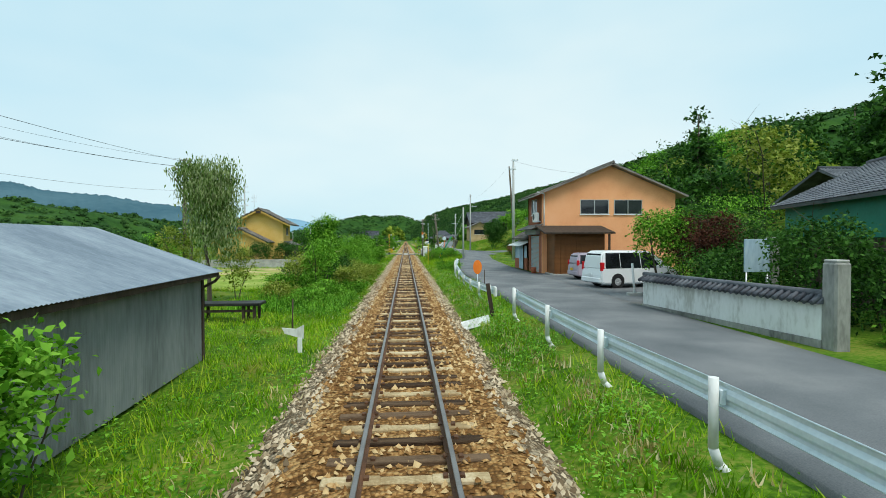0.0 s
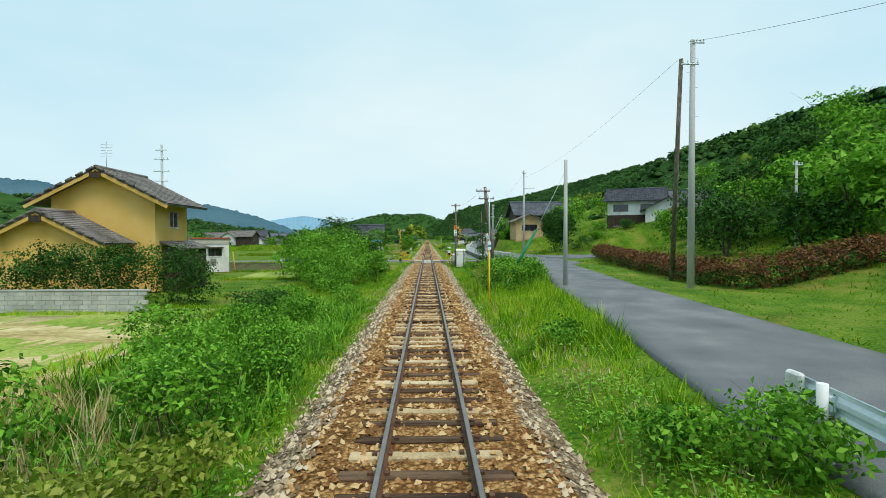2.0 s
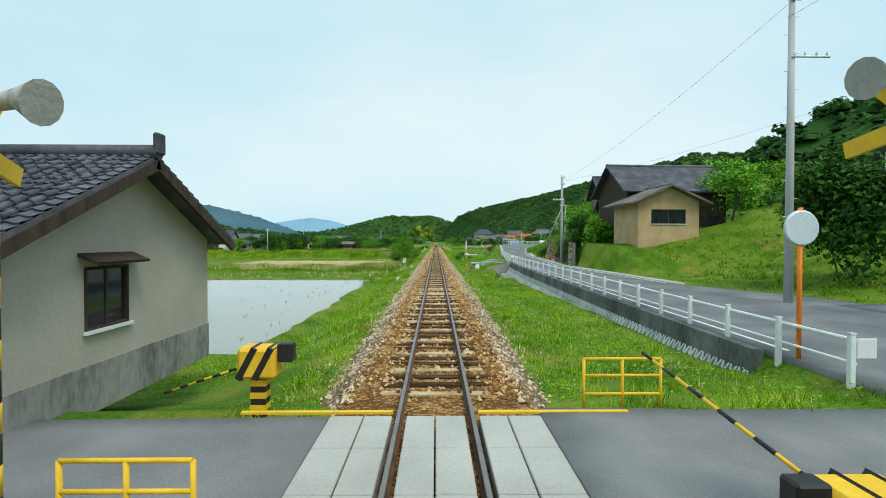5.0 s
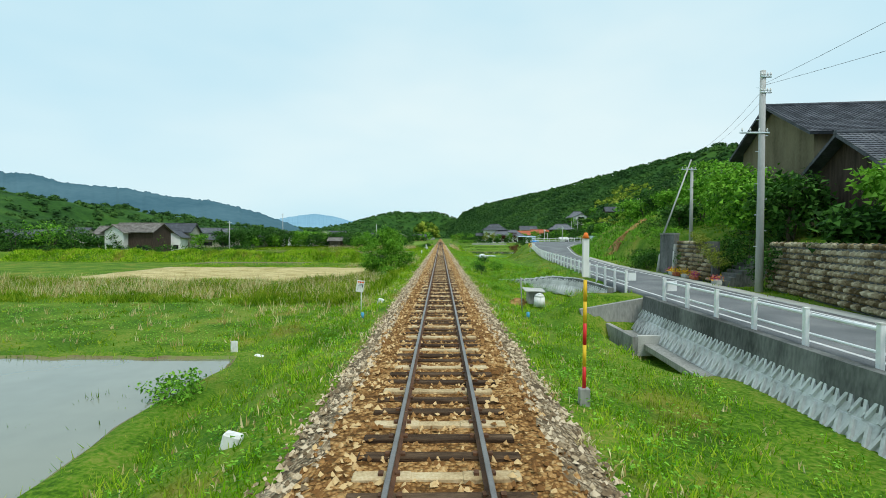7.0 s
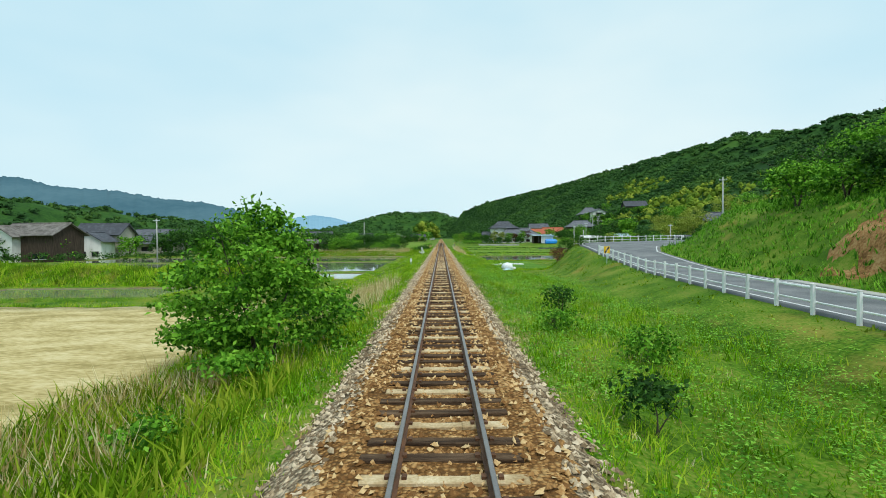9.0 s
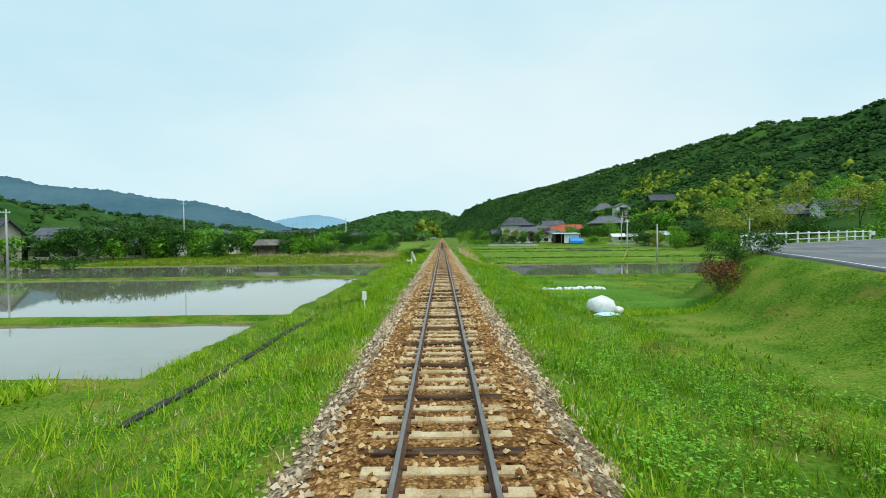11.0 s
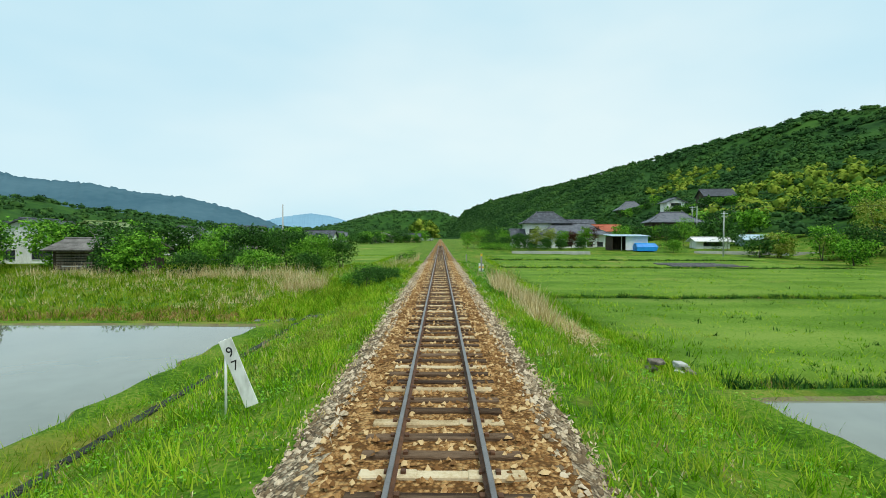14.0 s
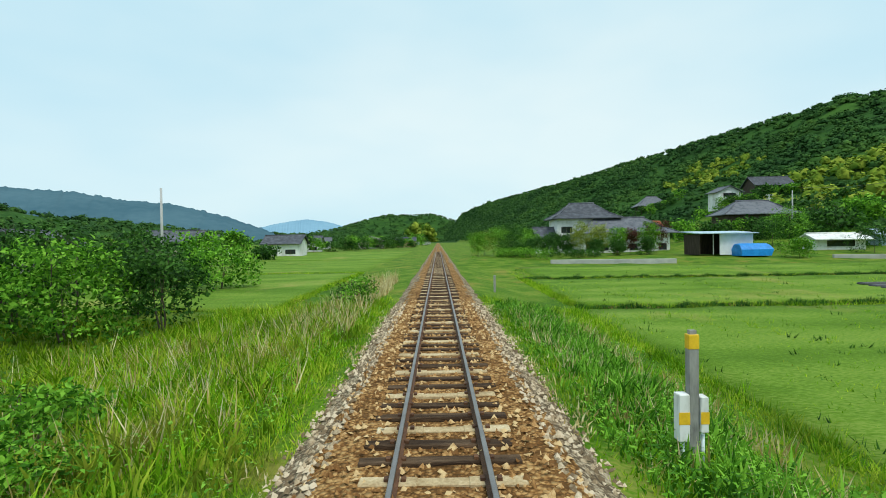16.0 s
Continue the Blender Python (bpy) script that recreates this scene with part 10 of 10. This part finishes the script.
part("wall", bx(3.0, 7.9, 0, 0.12, 0, 3.1), M_WHITE, t)
part("wall", bx(7.78, 7.9, 0.121, 4.5, 0, 3.1), M_WHITE, t)
part("wall", bx(0, 0.12, 0, 4.5, 0, 3.0), M_DARKWOOD, t)
part("wall", bx(0.121, 7.779, 4.38, 4.5, 0, 3.1), M_DARKWOOD, t)
part("post", bx(2.0, 2.12, 0, 0.12, 0, 3.0), M_ALU, t)
part("roof", slab((-0.5, -0.8, 3.2), (8.3, -0.8, 3.2), (8.3, 5, 3.55), (-0.5, 5, 3.55), 0.12), M_BLUETIN, t)
bm = bmesh.new()
prism(bm, [(363.0 - 366, 0), (363.0 - 366, 0.9), (363.4 - 366, 1.5), (364.2 - 366, 1.75), (365.0 - 366, 1.6), (365.4 - 366, 0.9), (365.4 - 366, 0)], "x", 0, 4.4)
for v in bm.verts:
    v.co += Vector((0.2 * math.sin(v.co.z * 4 + v.co.x), 0.1 * math.sin(v.co.x * 3), 0.06 * math.sin(v.co.x * 2.2)))
tp = thing("tarpaulin", (42.6, 366, 0.0), "bright blue tarpaulin covering a heap", "tarpaulin")
part("cover", bm, M_TARP, tp)
t = thing("stone_wall", (15.0, 360, -0.75), "low grey stone garden wall before the farmhouse", "wall", turn=-8)
part("wall", bx(0, 16, 0, 0.4, -0.3, 0.75, 0.03), M_CONC_L, t)
hedge([(9.5, 372), (13, 366), (17, 364)], 1.5, 1.8, M_LEAF, "clipped green hedge before the farmhouse", 3000, 0.2, 601)
hedge([(17, 366), (24, 367)], 1.2, 1.6, M_LEAF_D, "clipped dark green hedge before the farmhouse", 2200, 0.2, 602)
q = random.Random(31)
for k, (x, y, h, rd, m) in enumerate(((22.5, 372, 4.5, 1.3, M_LEAF_Y), (26, 374, 4.2, 1.4, M_LEAF_Y), (29, 374, 3.8, 1.4, M_LEAF), (31.5, 375, 3.6, 1.2, M_LEAF_R), (34.5, 375, 4.4, 1.6, M_LEAF), (36.8, 377, 4.6, 1.7, M_LEAF_R), (24.5, 371, 2.2, 1.1, M_LEAF_D),
                                      (28, 371, 2.0, 1.0, M_LEAF_D), (10, 378, 4.2, 2.0, M_LEAF), (12.5, 382, 4.6, 2.2, M_LEAF_D), (15.5, 384, 4.2, 2.0, M_LEAF), (8.5, 384, 3.6, 2.0, M_LEAF_Y), (15, 374, 3.0, 1.6, M_LEAF), (19, 376, 3.2, 1.5, M_LEAF_D), (6.6, 376, 3.4, 1.7, M_LEAF), (11.6, 374, 3.0, 1.7, M_LEAF_D), (17, 372, 2.6, 1.6, M_LEAF_D), (13.6, 371, 2.3, 1.5, M_LEAF_D), (21, 375, 3.0, 1.5, M_LEAF_D), (33, 372, 2.4, 1.1, M_LEAF_D),
                                      (53, 372, 5, 2.6, M_LEAF_D), (60, 378, 6, 3, M_LEAF), (50, 362, 2.2, 1.6, M_LEAF), (64, 366, 3.4, 2.2, M_LEAF_D))):
    h, rd = h * 1.25, rd * 1.2
    tree("garden_tree" if h > 2.5 else "garden_bush", x, y, h, rd, m, "clipped garden tree before the farmhouse" if h > 2.5 else "rounded garden shrub before the farmhouse", 2300, 0.22, 6, 700 + k, 0.12, 1, 0.06)
# temple hall and hillside houses
cottage(119, 582, 15, 11, 2.6, 8.0, M_DARKWOOD, M_TILE, "temple hall with a great grey-green roof", -6, "x", 19.5, 3, 1, over=2.4, hip=True)
cottage(48, 436, 12, 7, 3.8, 6.0, M_PLASTER, M_TILE_RED, "white house with a red tiled roof", 0, "x", 1.0, 3, 1)
cottage(60, 448, 11, 7, 3.6, 5.8, M_PLASTER, M_TILE_RED, "white house with a red tiled roof", 4, "x", 2.2, 3, 1)
cottage(56, 470, 11, 7, 4.5, 6.8, M_PLASTER, M_TILE, "white house with a grey tiled roof", 2, "x", 4.0, 3, 1)
cottage(59.5, 395, 13, 8, 4.0, 6.6, M_DARKWOOD, M_TILE, "dark timber house with a blue-grey roof", -8, "x", 3.6, 4, 1, hip=True)
cottage(116.5, 474, 13, 9, 4.4, 7.4, M_DARKWOOD, M_TILE, "dark timber house with a blue-grey roof", -6, "x", 17.5, 4, 1)
cottage(88, 448, 7, 6, 4.4, 6.0, M_PLASTER, M_TILE, "white storehouse on the slope", 0, "y", 12.6, 1, 2)
cottage(92, 338, 12, 8, 4.2, 7.0, M_DARKWOOD, M_TILE, "dark timber farmhouse with a layered grey roof", -14, "x", None, 4, 1, hip=True)
cottage(100, 330, 9, 6, 3.6, 5.2, M_PLASTER, M_TILE, "white-walled annexe with a grey roof", -14, "x", None, 2, 1)
cottage(74, 376, 7, 4, 2.2, 3.0, M_BLUETIN, M_BLUETIN, "small pale blue field shed", 0, "x", None, 1, 1)
cottage(60, 372, 8, 3, 2.0, 2.6, M_WHITE_D, M_WHITE_D, "long low white field shed", 0, "x", None, 1, 1)
for k, (x, y, h) in enumerate(((112, 572, 6), (119, 569, 5), (125, 570, 4.5), (131, 571, 5), (138, 575, 7), (106, 578, 7), (62, 388, 3), (67, 387, 2.6), (56, 391, 3.6), (73, 391, 4), (52, 398, 4.5), (77, 400, 5), (116, 466, 4), (124, 466, 3.6), (87, 441, 3.6), (95, 443, 4), (46, 402, 4), (44, 412, 4.5), (50, 425, 4.5), (58, 430, 4), (66, 438, 5), (72, 420, 5), (80, 412, 6), (78, 428, 6))):
    tree("tree", x, y, h, h * 0.62, (M_LEAF_D, M_LEAF, M_LEAF_D)[k % 3], "leafy tree standing close about the hillside houses", 700, 0.5, 6, 1300 + k, 0.02, 2, 0.1)
for k, (hx, hy, w, zb) in enumerate(((119, 582, 15, 19.5), (59.5, 395, 13, 3.6), (116.5, 474, 13, 17.5), (88, 448, 7, 12.6))):
    for j in range(5):
        x, y = hx - 1 + (w + 2) * j / 4, hy - 3.5 - (j % 2) * 1.2
        h = max(2.5, zb + 2.5 + (j % 3) * 0.5 - float(ground(x, y)))
        tree("tree", x, y, h, 2.4, (M_LEAF_D, M_LEAF)[(j + k) % 2], "leafy tree screening the front of a hillside house", 800, 0.42, 6, 1500 + k * 10 + j, 0.02, 2, 0.1)
cottage(72, 312, 6.5, 5, 2.6, 3.8, M_PLASTER, M_TILE, "small white-walled shed at the foot of the wood", -4, "x", None, 2, 1)
# village across the valley
VILLAGE = [(-86, 280, 5.4, 7, 4.6, 6.4, M_PLASTER, M_TILE, "y", 1), (-93, 289, 11, 7, 6.0, 8.4, M_CREAM, M_TILE, "x", 1), (-94, 266, 5.5, 6, 5.8, 7.6, M_PLASTER, M_TILE_D, "y", 1), (-91, 310, 8, 7, 5.0, 6.8, M_PLASTER, M_TILE, "x", 1), (-84, 300, 11, 8, 3.0, 4.8, M_CREAM, M_TILE, "x", 1), (-93.5, 268, 12.5, 8, 6.0, 8.2, M_DARKWOOD, M_TILE_D, "x", 1), (-112, 288, 12, 8, 5.2, 7.4, M_PLASTER, M_TILE_D, "x", 2),
           (-68, 305, 10, 7, 2.8, 4.4, M_PLASTER, M_TILE, "x", 1), (-128, 270, 12, 8, 4.0, 6.2, M_DARKWOOD, M_TILE, "x", 1), (-60, 322, 9, 7, 4.2, 6.0, M_PLASTER, M_TILE, "y", 1), (-138, 300, 13, 8, 4.4, 6.6, M_CREAM, M_TILE, "x", 1),
           (-92, 318, 12, 8, 4.6, 6.8, M_CREAM, M_TILE, "x", 2), (-74, 338, 10, 7, 4.2, 6.0, M_PLASTER, M_TILE, "x", 1), (-55, 352, 10, 7, 3.6, 5.6, M_PLASTER, M_TILE, "y", 1), (-90, 372, 11, 8, 4.2, 6.2, M_PLASTER, M_TILE, "x", 1),
           (-66, 404, 12, 8, 4.6, 6.8, M_CREAM, M_TILE, "x", 2), (-48, 430, 10, 7, 3.8, 5.8, M_PLASTER, M_TILE, "x", 1), (-80, 450, 12, 8, 4.2, 6.4, M_PLASTER, M_TILE, "x", 1), (-58, 490, 11, 8, 4.2, 6.2, M_PLASTER, M_TILE, "x", 1),
           (-40, 540, 12, 8, 4.2, 6.2, M_CREAM, M_TILE_D, "y", 1), (-70, 560, 12, 8, 4.2, 6.2, M_PLASTER, M_TILE, "x", 1), (-26, 600, 12, 8, 4.0, 6.0, M_TANWALL, M_TILE, "x", 1)]
for k, (x, y, w, d, e, rg, wm, rm, al, st) in enumerate(VILLAGE):
    tone = {M_PLASTER: "white-plastered", M_CREAM: "cream-walled", M_DARKWOOD: "dark timber", M_TANWALL: "tan-walled"}[wm]
    roof = {M_TILE: "grey", M_TILE_D: "brown-grey", M_TILE_RED: "red"}[rm]
    cottage(x, y, w, d, e, rg, wm, rm, f"{tone} village house with a {roof} tiled roof", 10 - (k * 7) % 20, al, None, 2, st)
t = cottage(-41, 309, 8.5, 6, 2.5, 3.4, M_DARKWOOD, M_TILE_D, "weathered timber barn with a grey roof", 4, "x", None, 2, 1, "barn")
for k in range(8):
    part("board", bx(0.3, 4.2, -0.05, -0.021, 0.1 + k * 0.28, 0.28 + k * 0.28), M_WOODPOLE, t)
cottage(-51, 322, 9, 7, 4.2, 5.6, M_CREAM, M_MOSS, "barn with a moss-green metal roof", 0, "y", None, 2, 1, "barn")
cottage(-37, 326, 8, 6, 2.2, 3.5, M_DARKWOOD, M_TILE_D, "small dark house with a brown-grey roof", -4, "y", None, 2, 1)
# hedgerows and trees between the village houses
for k, (x, y, h) in enumerate(((-72, 290, 4.5), (-79, 289, 5), (-86, 292, 4.5), (-64, 296, 4), (-92, 284, 5), (-58, 300, 4), (-116, 262, 8.5), (-108, 265, 8), (-100, 262, 7.5), (-127, 258, 8.5), (-92, 267, 6), (-84, 270, 5), (-138, 256, 8), (-112, 268, 9))):
    tree("tree", x, y, h, h * 0.65, (M_LEAF_D, M_LEAF)[k % 2], "dark leafy tree at the village edge", 900, 0.45, 6, 1600 + k, 0.02, 2, 0.1)
q = random.Random(55)
for k in range(46):
    f = k / 45
    x = -130 + 92 * f + q.uniform(-5, 5)
    y = 262 + 120 * f ** 1.6 + q.uniform(-6, 6) + (18 if k % 3 == 0 else 0)
    tree("tree", x, y, q.uniform(3.0, 6.5), q.uniform(2.2, 3.6), q.choice((M_LEAF, M_LEAF_D, M_LEAF_D, M_LEAF_D)), "leafy tree between the village houses", 1000, 0.55, 6, 900 + k, 0.05, 2, 0.1)
# dark trees crowding round the village and the hillside houses
for k in range(78):
    side = k % 5 < 2
    if side:
        x, y = q.uniform(44, 112), q.uniform(378, 480)
        if not clear(np.array([x]), np.array([y]))[0]:
            continue
    else:
        x, y = q.uniform(-175, -62), q.uniform(262, 400)
        if any(abs(x - v[0] - v[2] / 2) < v[2] * 0.5 + 3 and -14 < y - v[1] < 14 for v in VILLAGE):
            continue
    tree("tree", x, y, q.uniform(4.5, 7.5), q.uniform(3.0, 4.8), q.choice((M_LEAF_D, M_LEAF_D, M_LEAF, M_LEAF_D)), "dark leafy tree among the village houses", 620, 0.75, 6, 1100 + k, 0.02, 2, 0.12)
hedge([(-120, 258), (-95, 262), (-70, 268), (-55, 276)], 1.8, 2.4, M_LEAF_D, "dark hedge along the village edge", 3600, 0.35, 611)
for k in range(16):
    x, y = -60 + 70 * (k / 15) + q.uniform(-4, 4), 640 + q.uniform(-20, 120)
    tree("tree", x - 20, y, q.uniform(6, 10), q.uniform(4, 7), q.choice((M_LEAF, M_LEAF_D)), "far leafy tree across the fields", 600, 0.9, 6, 960 + k, 0.02, 2, 0.15)
for k in range(22):
    x, y = -66 + 52 * (k / 21) + q.uniform(-2, 2), 424 + 150 * (k / 21) + q.uniform(-8, 8)
    tree("tree", x, y, q.uniform(3.5, 7), q.uniform(2.8, 4.4), (M_LEAF_D, M_LEAF_D, M_LEAF)[k % 3], "leafy tree in the far hedgerow", 700, 0.6, 6, 1700 + k, 0.0, 2, 0.1)
rr = np.random.default_rng(77)
px, py = rr.uniform(-44, -5, 60), rr.uniform(990, 1020, 60)
pz = ground(px, py) + rr.uniform(3, 27, 60) * (1 - ((px + 24) / 26) ** 2 * 0.5)
stuff("wood", crowns(np.stack([px, py, pz], -1), rr.uniform(5, 8, 60), 78, 0.9), M_FOREST_Y, "pale green bamboo grove at the end of the valley", "woodland")
t = thing("far_wall", (-60, 820, 0), "long pale wall across the valley", "wall")
part("wall", bx(0, 52, 0, 0.4, -1, 2.6), M_PAVE, t)
